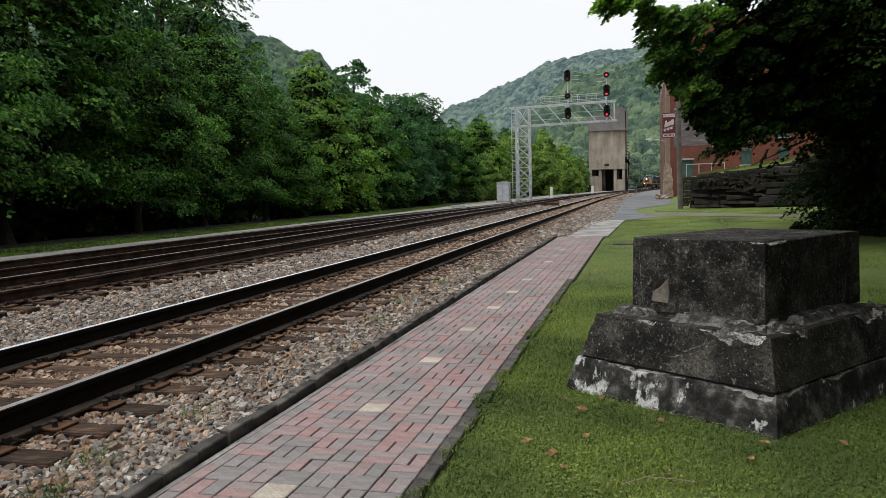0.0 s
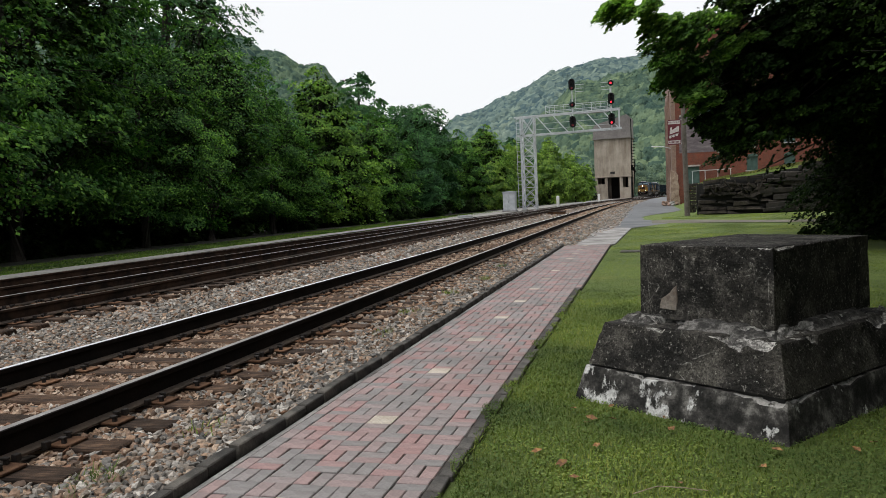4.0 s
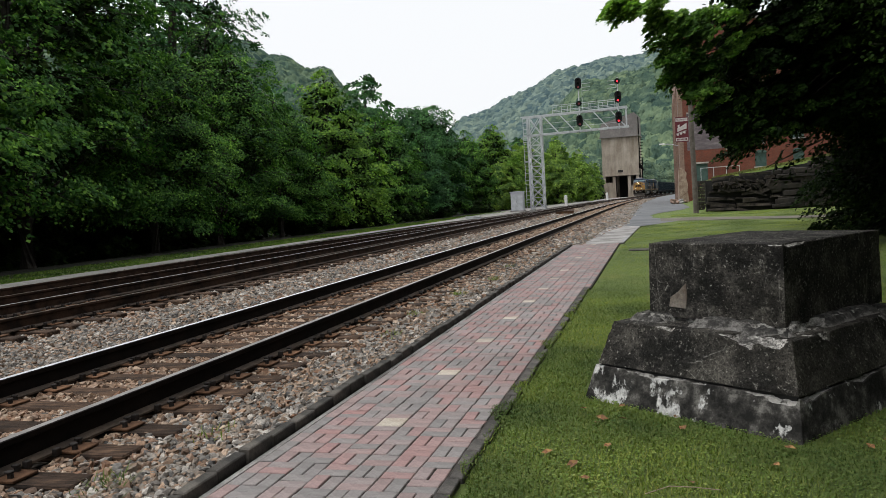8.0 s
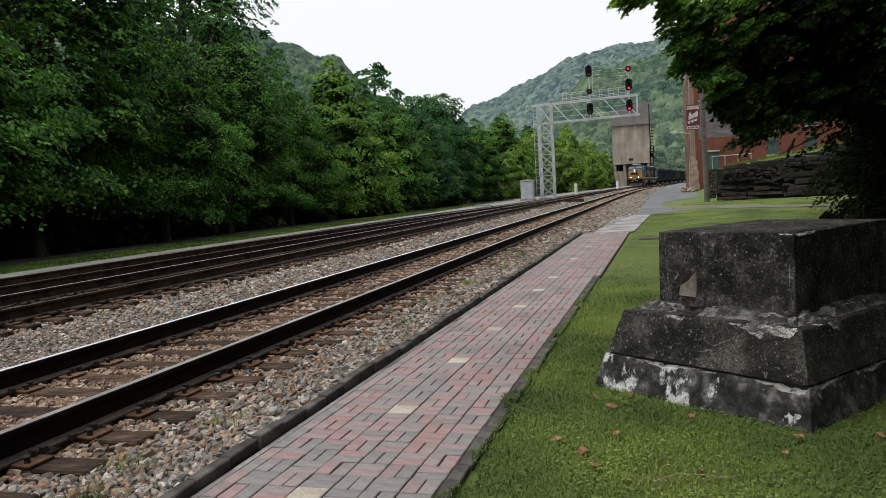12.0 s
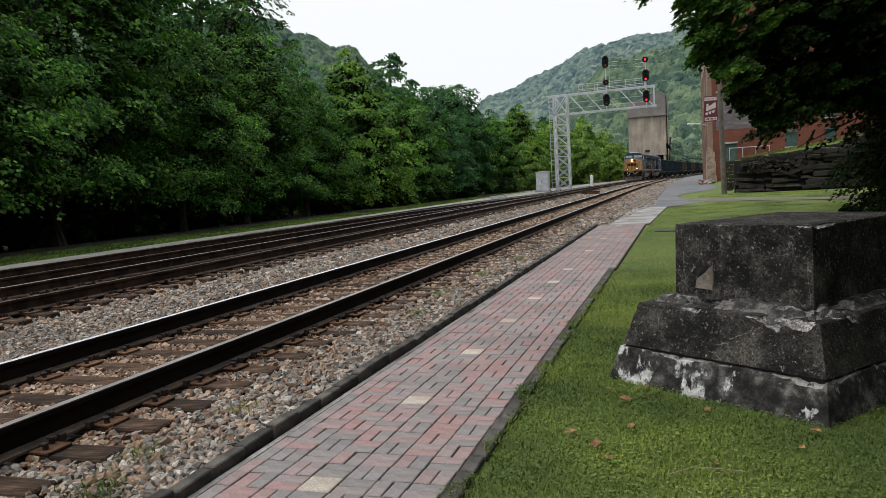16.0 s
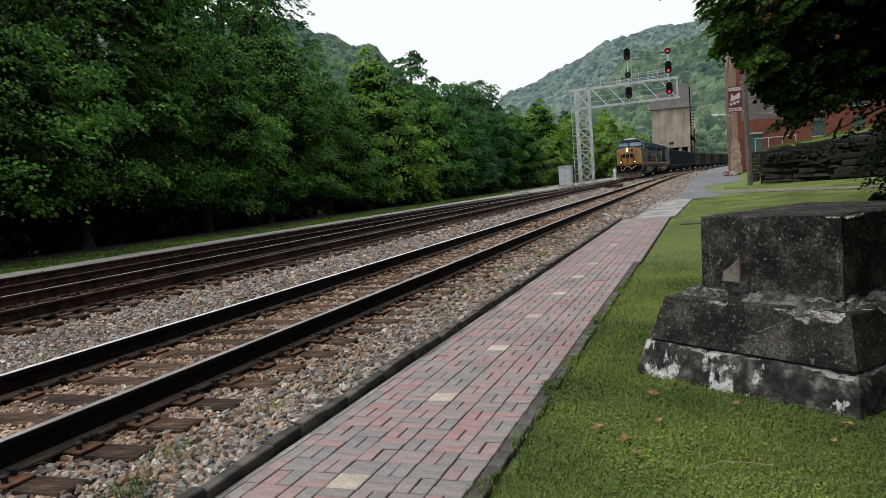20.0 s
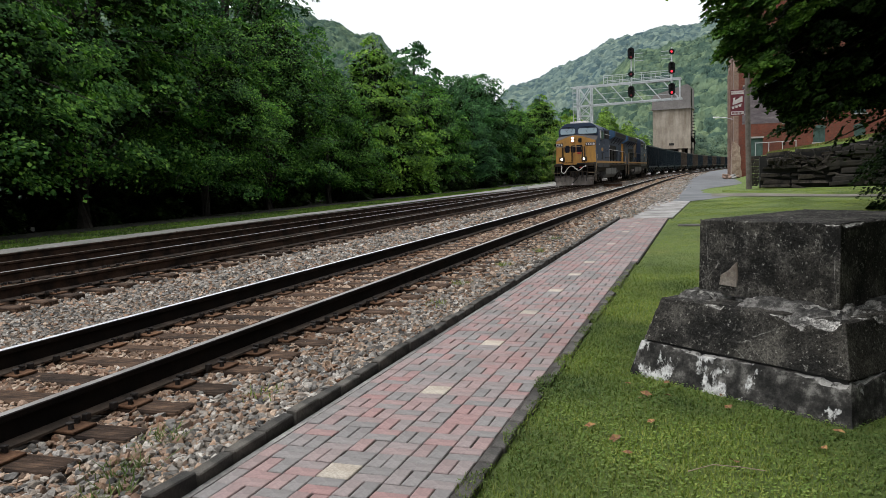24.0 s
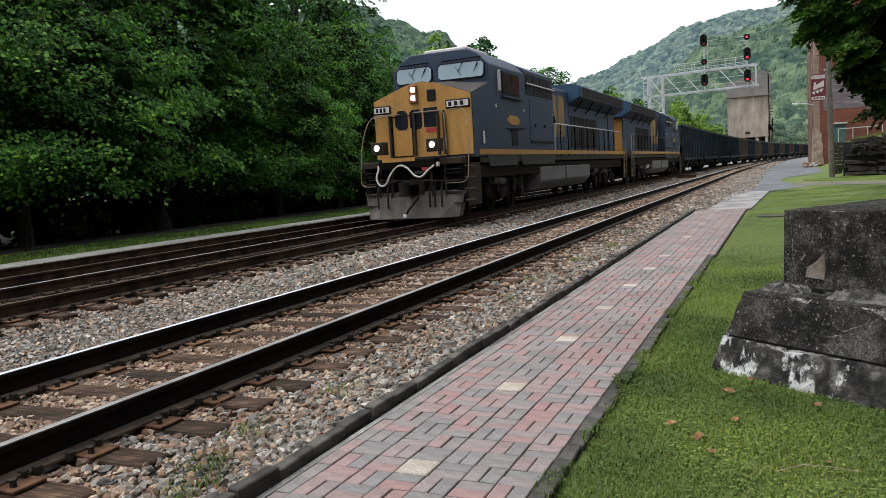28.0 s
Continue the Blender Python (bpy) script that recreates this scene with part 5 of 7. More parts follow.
def build_hills():
    # haze is painted into the far ridge: paler, bluer foliage colours
    blue = far_green("haze_painted_woods", (0.1, 0.142, 0.145), (0.125, 0.172, 0.168), (0.152, 0.2, 0.185))
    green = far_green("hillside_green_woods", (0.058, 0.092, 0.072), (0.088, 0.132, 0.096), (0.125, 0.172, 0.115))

    def right_far(a):
        return 5.65 + 3.6 * ease(-15.5, -3.2, a) + 1.6 * ease(-4, 10, a) - 5.0 * ease(-13.2, -19, a) + 0.1 * math.sin(a * 1.7)

    def right_near(a):
        return 1.6 + 6.4 * ease(-12.5, -3.6, a) + 1.7 * ease(-4, 6, a) + 0.12 * math.sin(a * 2.3)

    def left(a):
        return 11.75 - 1.7 * ease(-29, -24.5, a) - 6.5 * ease(-24.5, -16.5, a) - 3.5 * ease(-17, -12, a) + 2 * ease(-30, -50, a) + 0.2 * math.sin(a * 2.1)
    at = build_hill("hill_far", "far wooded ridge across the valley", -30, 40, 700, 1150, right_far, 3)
    canopy("ridge_woods", "woods covering the far ridge, haze painted in as pale blue-green", at, -24, 12, 700, 1150, 7.5, 31, blue, 0.8, 30000)
    at = build_hill("hill_near", "wooded hillside above the line", -10, 45, 430, 760, right_near, 4)
    canopy("hillside_woods", "green woods covering the near hillside", at, -10, 14, 430, 760, 5.6, 32, green, 0.65, 30000, deep=1.8)
    at = build_hill("hill_left", "wooded hill beyond the trackside trees", -60, -10, 420, 700, left, 5)
    canopy("hill_woods", "green woods on the hill behind the trackside trees", at, -46, -10, 420, 700, 5.6, 33, green, 0.65, 26000)
    # lower woods where the valley closes beyond the line
    rng = np.random.default_rng(77)
    y = rng.uniform(300, 430, 260)
    x = rng.uniform(-0.11, 0.085, 260) * y
    x = np.where(np.abs(x - (y - BEND) ** 2 / (2 * RADIUS) + 6) < 12, x - 24, x)
    cs = np.c_[x, y, rng.uniform(1, 13, 260)]
    far_leaves("valley_woods", cs, rng.uniform(2.5, 4.5, 260), 0.6, green, "green trees where the line bends out of sight", 34)


# ---- brick path with its curb ----
MOD_X, MOD_Y = 0.175, 0.1769


def build_path():
    path = thing("brick_path", "red and grey brick platform path laid in basket weave", "brick path", kind="structure")
    part("joint_bed", Geo().box(-2.215, -1.0, -4.3, 22.0, -0.12, -0.009).box(-1.0, -0.93, 11.7, 22.0, -0.12, -0.009), M_JOINT, path, "dark sandy joints")

    def brick_mesh(lx, ly):
        a, b, e = lx / 2 - 0.0031, ly / 2 - 0.0031, 0.004
        lo = [(-a, -b, -0.05), (a, -b, -0.05), (a, b, -0.05), (-a, b, -0.05)]
        mid = [(x, y, -e) for x, y, _ in lo]
        top = [(x - math.copysign(e, x), y - math.copysign(e, y), 0) for x, y, _ in lo]
        me = bpy.data.meshes.new("brick")
        me.from_pydata(lo + mid + top, [], [(0, 1, 5, 4), (1, 2, 6, 5), (2, 3, 7, 6), (3, 0, 4, 7), (4, 5, 9, 8), (5, 6, 10, 9), (6, 7, 11, 10), (7, 4, 8, 11), (8, 9, 10, 11)])
        return me
    across, along = brick_mesh(MOD_X, MOD_Y / 2), brick_mesh(MOD_X / 2, MOD_Y)
    stone = Geo().box(-MOD_X / 2 + 0.003, MOD_X / 2 - 0.003, -MOD_Y / 2 + 0.003, MOD_Y / 2 - 0.003, -0.05, 0.001).mesh("stone", 0.004)
    rng = random.Random(3)
    rest = Geo()

    def lay(me, x, y):
        z, tilt = rng.uniform(-0.004, 0.001), rng.uniform(-0.7, 0.7)
        m = pose(x + rng.uniform(-0.002, 0.002), y + rng.uniform(-0.002, 0.002), z, tilt, rng.uniform(-0.6, 0.6), rng.uniform(-1.3, 1.3))
        if 2.4 < y < 5.1:
            part("brick", me, M_PAVER, path, m=m)
        else:
            rest.add([m @ v.co for v in me.vertices], [tuple(p.vertices) for p in me.polygons])
    for j in range(-40, 107):
        y = 3.125 + MOD_Y * (j + 0.5)
        if y < -4.1 or y > 21.9:
            continue
        if y > 11.8:
            lay(along, -1.037 + MOD_X / 4, y)
        for i in range(6):
            x = -2.087 + MOD_X * (i + 0.5)
            if i == 2 and j % 8 == 0:
                part("stone", stone, M_TAN, path, "pale tan stone set among the bricks", m=pose(x, y, -0.001))
            elif (i + j) % 2:
                lay(across, x, y - MOD_Y / 4)
                lay(across, x, y + MOD_Y / 4)
            else:
                lay(along, x - MOD_X / 4, y)
                lay(along, x + MOD_X / 4, y)
        lay(along, -2.087 - MOD_X / 4, y)
    me = bpy.data.meshes.new("brick_rows")
    me.from_pydata(rest.v, [], rest.f)
    tagged(part("brick_rows", me, M_PAVER2, path), kind="stuff")
    edge = Geo().box(-0.045, 0.032, -0.1, 0.1, -0.08, 0).mesh("edging_block", 0.006)
    y = 0.9 - 23 * 0.208
    while y < 21.8:
        x = -0.989 + (0.082 if y > 11.8 else 0)
        if y < 11.8 and rng.random() < 0.85:
            part("edging_block", edge, M_EDGE, path, m=pose(x + rng.uniform(-0.008, 0.008), y, -0.005 + rng.uniform(-0.006, 0.003), 0, rng.uniform(-1.5, 1.5), rng.uniform(-2, 2)))
        y += 0.208
    curb = thing("track_curb", "black weathered curb blocks between path and ballast", "curb", kind="structure")
    block = Geo().box(-0.037, 0.037, -0.143, 0.143, -0.16, 0).mesh("curb_block", 0.007)
    y = 0.9 - 16 * 0.306
    while y < 21.85:
        part("curb_block", block, M_CURB, curb, m=pose(-2.262 + rng.uniform(-0.01, 0.01), y, 0.062 + rng.uniform(-0.014, 0.01), rng.uniform(-1.6, 1.6), rng.uniform(-4, 4), rng.uniform(-2.6, 2.6)))
        y += 0.306
    part("mortar_strip", Geo().box(-2.215, -2.178, -4.1, 21.8, -0.05, -0.004), M_SLAB, curb, "pale crumbling mortar")


# ---- the old concrete pedestal ----


def rough_block(a0, b0, z0, a1, b1, z1, cuts, amp, chip, seed, often=0.0, floor=True):
    """A tapered block with worn faces and edges broken away in bays; the attribute "chip" is one on the broken places."""
    lo = np.array([(-a0, -b0, z0), (a0, -b0, z0), (a0, b0, z0), (-a0, b0, z0)])
    hi = np.array([(-a1, -b1, z1), (a1, -b1, z1), (a1, b1, z1), (-a1, b1, z1)])
    rings = [(lo[i], lo[(i + 1) % 4], hi[(i + 1) % 4], hi[i]) for i in range(4)] + [tuple(hi)]
    normals = []
    for q in rings:
        n = np.cross(q[1] - q[0], q[3] - q[0])
        normals.append(n / np.linalg.norm(n))
    planes = [(q[0], n) for q, n in zip(rings, normals)]
    vs, fs, chips = [], [], []
    g = np.linspace(0, 1, cuts + 1)
    for q, own in zip(rings, normals):
        k0 = len(vs)
        for v in g:
            for u in g:
                p = q[0] * (1 - u) * (1 - v) + q[1] * u * (1 - v) + q[2] * u * v + q[3] * (1 - u) * v
                gaps = sorted((max(0.0, float((o - p) @ n)), i) for i, (o, n) in enumerate(planes))
                e = gaps[1][0]
                w = Vector(p)
                grain = noise.noise(w * 9 + Vector((seed * 7.3, 0, 0))) + 0.5 * noise.noise(w * 24)
                broken = 0.0
                if p[2] > z0 + 0.004 or not floor:
                    bay = noise.noise(w * 3.1 + Vector((0, seed * 3.7, 0))) + 0.5 * noise.noise(w * 8 + Vector((seed, 0, 0))) + 0.25 * noise.noise(w * 21)
                    deep = chip * max(0.1, often + bay * 1.5) * (0.22 if gaps[1][1] < 4 and gaps[0][1] < 4 else 1.0)
                    broken = max(0.0, deep - e)
                    inward = normals[gaps[0][1]] + normals[gaps[1][1]]
                    p = p - inward * (broken * 0.62)
                soft = min(1.0, e / 0.02)
                p = p + own * (amp * grain * soft)
                if broken > 0.004:
                    p = p + np.array([noise.noise(w * 33), noise.noise(w * 35 + Vector((5, 0, 0))), noise.noise(w * 37 + Vector((0, 5, 0)))]) * min(0.012, broken * 0.6)
                vs.append(tuple(p))
                chips.append(min(1.0, max(0.0, broken - 0.006) / 0.014))
        m = cuts + 1
        fs += [(k0 + j * m + i, k0 + j * m + i + 1, k0 + (j + 1) * m + i + 1, k0 + (j + 1) * m + i) for j in range(cuts) for i in range(cuts)]
    me = fast_mesh("block", np.array(vs), np.array(fs), M_PED)
    me.materials.clear()
    me.attributes.new("chip", "FLOAT", "POINT").data.foreach_set("value", chips)
    bm = bmesh.new()
    bm.from_mesh(me)
    bmesh.ops.remove_doubles(bm, verts=bm.verts, dist=0.0015)
    bm.to_mesh(me)
    bm.free()
    return me


def build_pedestal():
    ped = thing("pedestal", "blackened old stepped concrete pedestal with chipped edges on the lawn", "pedestal", pose(0.77, 5.763, 0, 0, 0, -37.66))
    part("base_course", rough_block(0.81, 1.045, -0.12, 0.745, 0.955, 0.196, 46, 0.005, 0.03, 1, 0.2), M_PLASTER, ped, "concrete foot with runs of white plaster")
    # inset course painted near-black to draw the shadow gap
    part("joint", rough_block(0.715, 0.925, 0.15, 0.715, 0.925, 0.215, 20, 0.003, 0.004, 6), M_DARK, ped, "recessed joint between the courses, painted near-black as a shadow gap")
    part("body", rough_block(0.738, 0.949, 0.209, 0.652, 0.848, 0.5, 64, 0.007, 0.07, 2, 0.28, False), M_PED, ped)
    part("crumbled_ledge", rough_block(0.64, 0.835, 0.44, 0.555, 0.7, 0.556, 64, 0.012, 0.09, 3, 0.45), M_RUBBLE, ped, "broken pale grey ledge of crumbling concrete")
    part("cap_block", rough_block(0.5, 0.636, 0.53, 0.494, 0.63, 1.037, 48, 0.004, 0.022, 4, 0.1), M_PED, ped, "black square concrete cap block")
    patch = [(-0.335, 0.598), (-0.2, 0.592), (-0.188, 0.66), (-0.195, 0.765), (-0.222, 0.742), (-0.262, 0.7), (-0.322, 0.665)]
    part("broken_patch", Geo().prism(patch, "y", -0.6405, -0.6), M_CHIP, ped, "pale broken corner of the cap", bevel=0.003)
    twig = thing("twig", "thin dry twig lying on the grass", "twig")
    part("stem", Geo().tube([(-0.05, 3.63, -0.015), (0.06, 3.69, 0.004), (0.18, 3.7, 0.0), (0.29, 3.71, -0.012)], 0.0026, 5), M_TWIG, twig)
    rng = random.Random(8)
    leaf = Geo().add([(0, -0.05, 0), (0.035, -0.01, 0.012), (0.02, 0.045, 0.004), (0, 0.02, 0.0), (-0.025, 0.05, 0.006), (-0.035, -0.01, 0.014)], [(0, 1, 3), (1, 2, 3), (0, 3, 5), (3, 4, 5)]).mesh("blade")
    for i in range(30):
        x, y = (rng.uniform(-0.6, 1.4), rng.uniform(3.6, 5.2)) if i < 18 else (rng.uniform(-0.4, 3), rng.uniform(2.6, 11))
        lx, ly = (x - 0.77) * 0.792 - (y - 5.763) * 0.611, (x - 0.77) * 0.611 + (y - 5.763) * 0.792
        if abs(lx) < 0.84 and abs(ly) < 1.08:
            continue
        t = thing("fallen_leaf", "dry brown fallen leaf on the grass", "leaf", Matrix.LocRotScale((x, y, -0.005), Euler((rng.uniform(-0.3, 0.3), rng.uniform(-0.3, 0.3), rng.uniform(0, 6))), (rng.uniform(0.4, 0.8),) * 3), "fallen leaves")
        part("blade", leaf, M_FALLEN, t)


# ---- signal gantry ----


def build_gantry():
    gantry = thing("signal_gantry", "silver lattice cantilever signal gantry over the tracks", "signal gantry", pose(0, 84, 0))
    x0, x1, y0, y1 = -12.87, -11.5, -0.65, 0.65
    for x in (x0, x1):
        for y in (y0, y1):
            part("mast_leg", Geo().box(x - 0.07, x + 0.07, y - 0.07, y + 0.07, 0.1, 10.2), M_GALV, gantry)
            part("footing", Geo().box(x - 0.25, x + 0.25, y - 0.25, y + 0.25, -0.3, 0.12), M_SLAB, gantry, "concrete footing")
    n, h = 7, 8.0 / 7
    for i in range(n):
        a, b = 0.25 + i * h, 0.25 + (i + 1) * h
        for y in (y0, y1):
            part("brace", Geo().beam((x0, y, a), (x1, y, b), 0.06), M_GALV, gantry)
            part("brace", Geo().beam((x1, y + 0.01, a), (x0, y + 0.01, b), 0.06), M_GALV, gantry)
            part("strut", Geo().beam((x0, y, a), (x1, y, a), 0.06), M_GALV, gantry)
        for x in (x0, x1):
            part("brace", Geo().beam((x, y0, a), (x, y1, b), 0.05), M_GALV, gantry)
    # cantilever truss
    zb, zt = 8.2, 10.2
    for y in (y0, y1):
        part("bottom_chord", Geo().beam((-13.3, y, zb - 0.04), (-2.2, y, zb + 0.16), 0.14), M_GALV, gantry)
        part("top_chord", Geo().beam((-13.6, y, zt - 0.04), (-2.3, y, zt + 0.2), 0.14), M_GALV, gantry)
        part("end_post", Geo().beam((-2.45, y, zb + 0.1), (-2.45, y, zt + 0.2), 0.12), M_GALV, gantry)
        part("brace", Geo().beam((x0, y, zb), (x1, y, zt), 0.08), M_GALV, gantry)
        part("brace", Geo().beam((x1, y, zb), (x0, y, zt), 0.08), M_GALV, gantry)
        for k in range(5):
            xa = -11.3 + k * 1.8
            part("diagonal", Geo().beam((xa, y, zt + 0.04), (xa + 1.65, y, zb + 0.1), 0.085), M_GALV, gantry)
    for k in range(7):
        xa = -11.5 + k * 1.5
        part("cross_tie", Geo().beam((xa, y0, zb + 0.05), (xa, y1, zb + 0.05), 0.06), M_GALV, gantry)
        part("cross_tie", Geo().beam((xa, y0, zt + 0.08), (xa, y1, zt + 0.08), 0.06), M_GALV, gantry)
    # catwalk with rails on the far side
    part("catwalk", Geo().box(-10.4, -3.6, 0.9, 1.6, zt + 0.1, zt + 0.16), M_GALV, gantry)
    for z in (0.65, 1.2):
        part("handrail", Geo().beam((-10.4, 1.55, zt + z), (-3.4, 1.55, zt + z + 0.1), 0.05), M_GALV, gantry)
    for k in range(8):
        part("rail_post", Geo().beam((-10.4 + k, 1.55, zt + 0.1), (-10.4 + k, 1.55, zt + 1.25), 0.045), M_GALV, gantry)
    for z in (0.45, 0.95):
        part("handrail", Geo().beam((-10.2, 0.95, zt + z), (-3.4, 0.95, zt + z + 0.08), 0.035), M_GALV, gantry)
    for z in (-1.35, -0.75):
        part("service_pipe", Geo().beam((-11.4, 0.9, zt + z), (-3.0, 0.9, zt + z + 0.12), 0.04), M_GALV, gantry)
    for k in range(6):
        part("rail_post", Geo().beam((-9.9 + 1.25 * k, 0.95, zt + 0.1), (-9.9 + 1.25 * k, 0.95, zt + 1.0), 0.035), M_GALV, gantry)
    # cages by the upper heads, and the ladder on the mast
    for xa, xb in ((-7.0, -6.1), (-4.3, -3.4)):
        for z in (12.6, 12.95, 13.35):
            part("cage_bar", Geo().beam((xa, 0.5, z), (xb, 0.5, z), 0.04), M_GALV, gantry)
        for x in (xa if xa < -5 else xb,):
            part("cage_post", Geo().beam((x, 0.5, zt + 0.2), (x, 0.5, 13.4), 0.03), M_GALV, gantry)
    for x in (-13.45, -13.05):
        part("ladder_rail", Geo().beam((x, -0.2, 0.3), (x, -0.2, 10.3), 0.05), M_GALV, gantry)
    for k in range(24):
        part("ladder_rung", Geo().beam((-13.45, -0.2, 0.5 + k * 0.4), (-13.05, -0.2, 0.5 + k * 0.4), 0.035), M_GALV, gantry)
    for k in range(5):
        part("ladder_bracket", Geo().beam((-13.5, -0.2, 1.2 + 2.1 * k), (x0, -0.2, 1.2 + 2.1 * k), 0.07), M_GALV, gantry)
    # signal heads
    for x, heads in ((-7.25, ((13.2, 1, M_DIMRED), (11.08, 0, M_DIMRED), (9.27, 1, M_DIMRED))), (-3.2, ((13.05, 0, M_RED), (11.43, 1, M_RED), (9.3, 1, M_RED)))):
        part("signal_mast", Geo().tube([(x, -0.75, zb - 0.1), (x, -0.75, 13.5)], 0.06, 8), M_GALV, gantry)
        for z, tall, lamp in heads:
            w, hh = (0.34, 0.62) if tall else (0.3, 0.3)
            prof = [(x + w * math.cos(a), z + (hh - w if math.sin(a) > 0 else w - hh) + w * math.sin(a)) for a in [2 * math.pi * i / 20 for i in range(20)]]
            head = part("signal_head", Geo().prism(prof, "y", -0.98, -0.94), M_BLACK, gantry, "black oval signal head" if tall else "black round signal head")
            part("housing", Geo().box(x - w * 0.6, x + w * 0.6, -0.94, -0.78, z - hh * 0.8, z + hh * 0.8), M_BLACK, head)
            for k in ((0.36, 0.0, -0.36) if tall else (0.0,)):
                lit = (k == -0.36) if tall else True
                ring = [(x + 0.11 * math.cos(2 * math.pi * i / 14), z + k + 0.11 * math.sin(2 * math.pi * i / 14)) for i in range(14)]
                part("lamp", Geo().prism(ring, "y", -1.0, -0.981), lamp if lit else M_BLACK, head, "red lamp" if lit else "")
                hood = Geo()
                for i in range(9):
                    a, b = math.pi * i / 9, math.pi * (i + 1) / 9
                    hood.add([(x + 0.14 * math.cos(t), yy, z + k + 0.14 * math.sin(t)) for t in (a, b) for yy in (-0.98, -1.2)], [(0, 1, 3, 2)])
                part("visor", hood, M_BLACK, head)


def build_cabinet():
    cab = thing("relay_cabinet", "silver metal signal relay cabinet beside the gantry", "cabinet", pose(-14.3, 83.0, -0.02))
    part("body", Geo().box(-0.7, 0.65, -0.5, 0.6, 0.12, 2.1), M_SILVER, cab, bevel=0.02)
    part("roof", Geo().prism([(-0.78, 2.1), (0.73, 2.1), (0.73, 2.16), (-0.03, 2.24), (-0.78, 2.16)], "y", -0.58, 0.68), M_SILVER, cab)
    part("door", Geo().box(-0.62, -0.05, -0.53, -0.5, 0.2, 2.0), M_SILVER, cab, bevel=0.006)
    part("door", Geo().box(-0.0, 0.57, -0.53, -0.5, 0.2, 2.0), M_SILVER, cab, bevel=0.006)
    part("handle", Geo().box(-0.12, -0.08, -0.57, -0.53, 1.0, 1.2), M_BLACK, cab)
    part("plinth", Geo().box(-0.8, 0.75, -0.6, 0.7, -0.2, 0.12), M_SLAB, cab, "concrete plinth")
    for x, y, h in ((-12.5, 114, 1.5), (-9.2, 160, 1.6)):
        post = thing("marker_post", "short white marker post beside the track", "post", pose(x, y, -0.05), "marker posts")
        part("shaft", Geo().tube([(0, 0, -0.2), (0, 0, h)], 0.22 if y < 120 else 0.24, 10), M_WHITE, post)
        part("top", Geo().tube([(0, 0, h), (0, 0, h + 0.06)], 0.2, 10, 0.1), M_WHITE, post)
    for x, y, w in ((-14.6, 62.0, 0.5), (-14.0, 61.5, 0.3), (-6.9, 62.0, 0.7)):
        sw = thing("junction_box", "small dark trackside junction box on the ballast", "junction box", pose(x, y, -0.06), "trackside boxes")
        part("box", Geo().box(-w, w, -0.2, 0.2, 0, 0.2 * w + 0.1), M_PLATE if x > -8 else M_GALV, sw, bevel=0.02)
        part("lid", Geo().box(-w * 1.05, w * 1.05, -0.22, 0.22, 0.2 * w + 0.1, 0.2 * w + 0.13), M_SPIKE if x > -8 else M_GALV, sw)
        part("conduit", Geo().tube([(w, 0, 0.05), (w + 0.25, 0, 0.04), (w + 0.35, 0.1, -0.05)], 0.03, 6), M_SPIKE, sw)


# ---- coaling tower ----


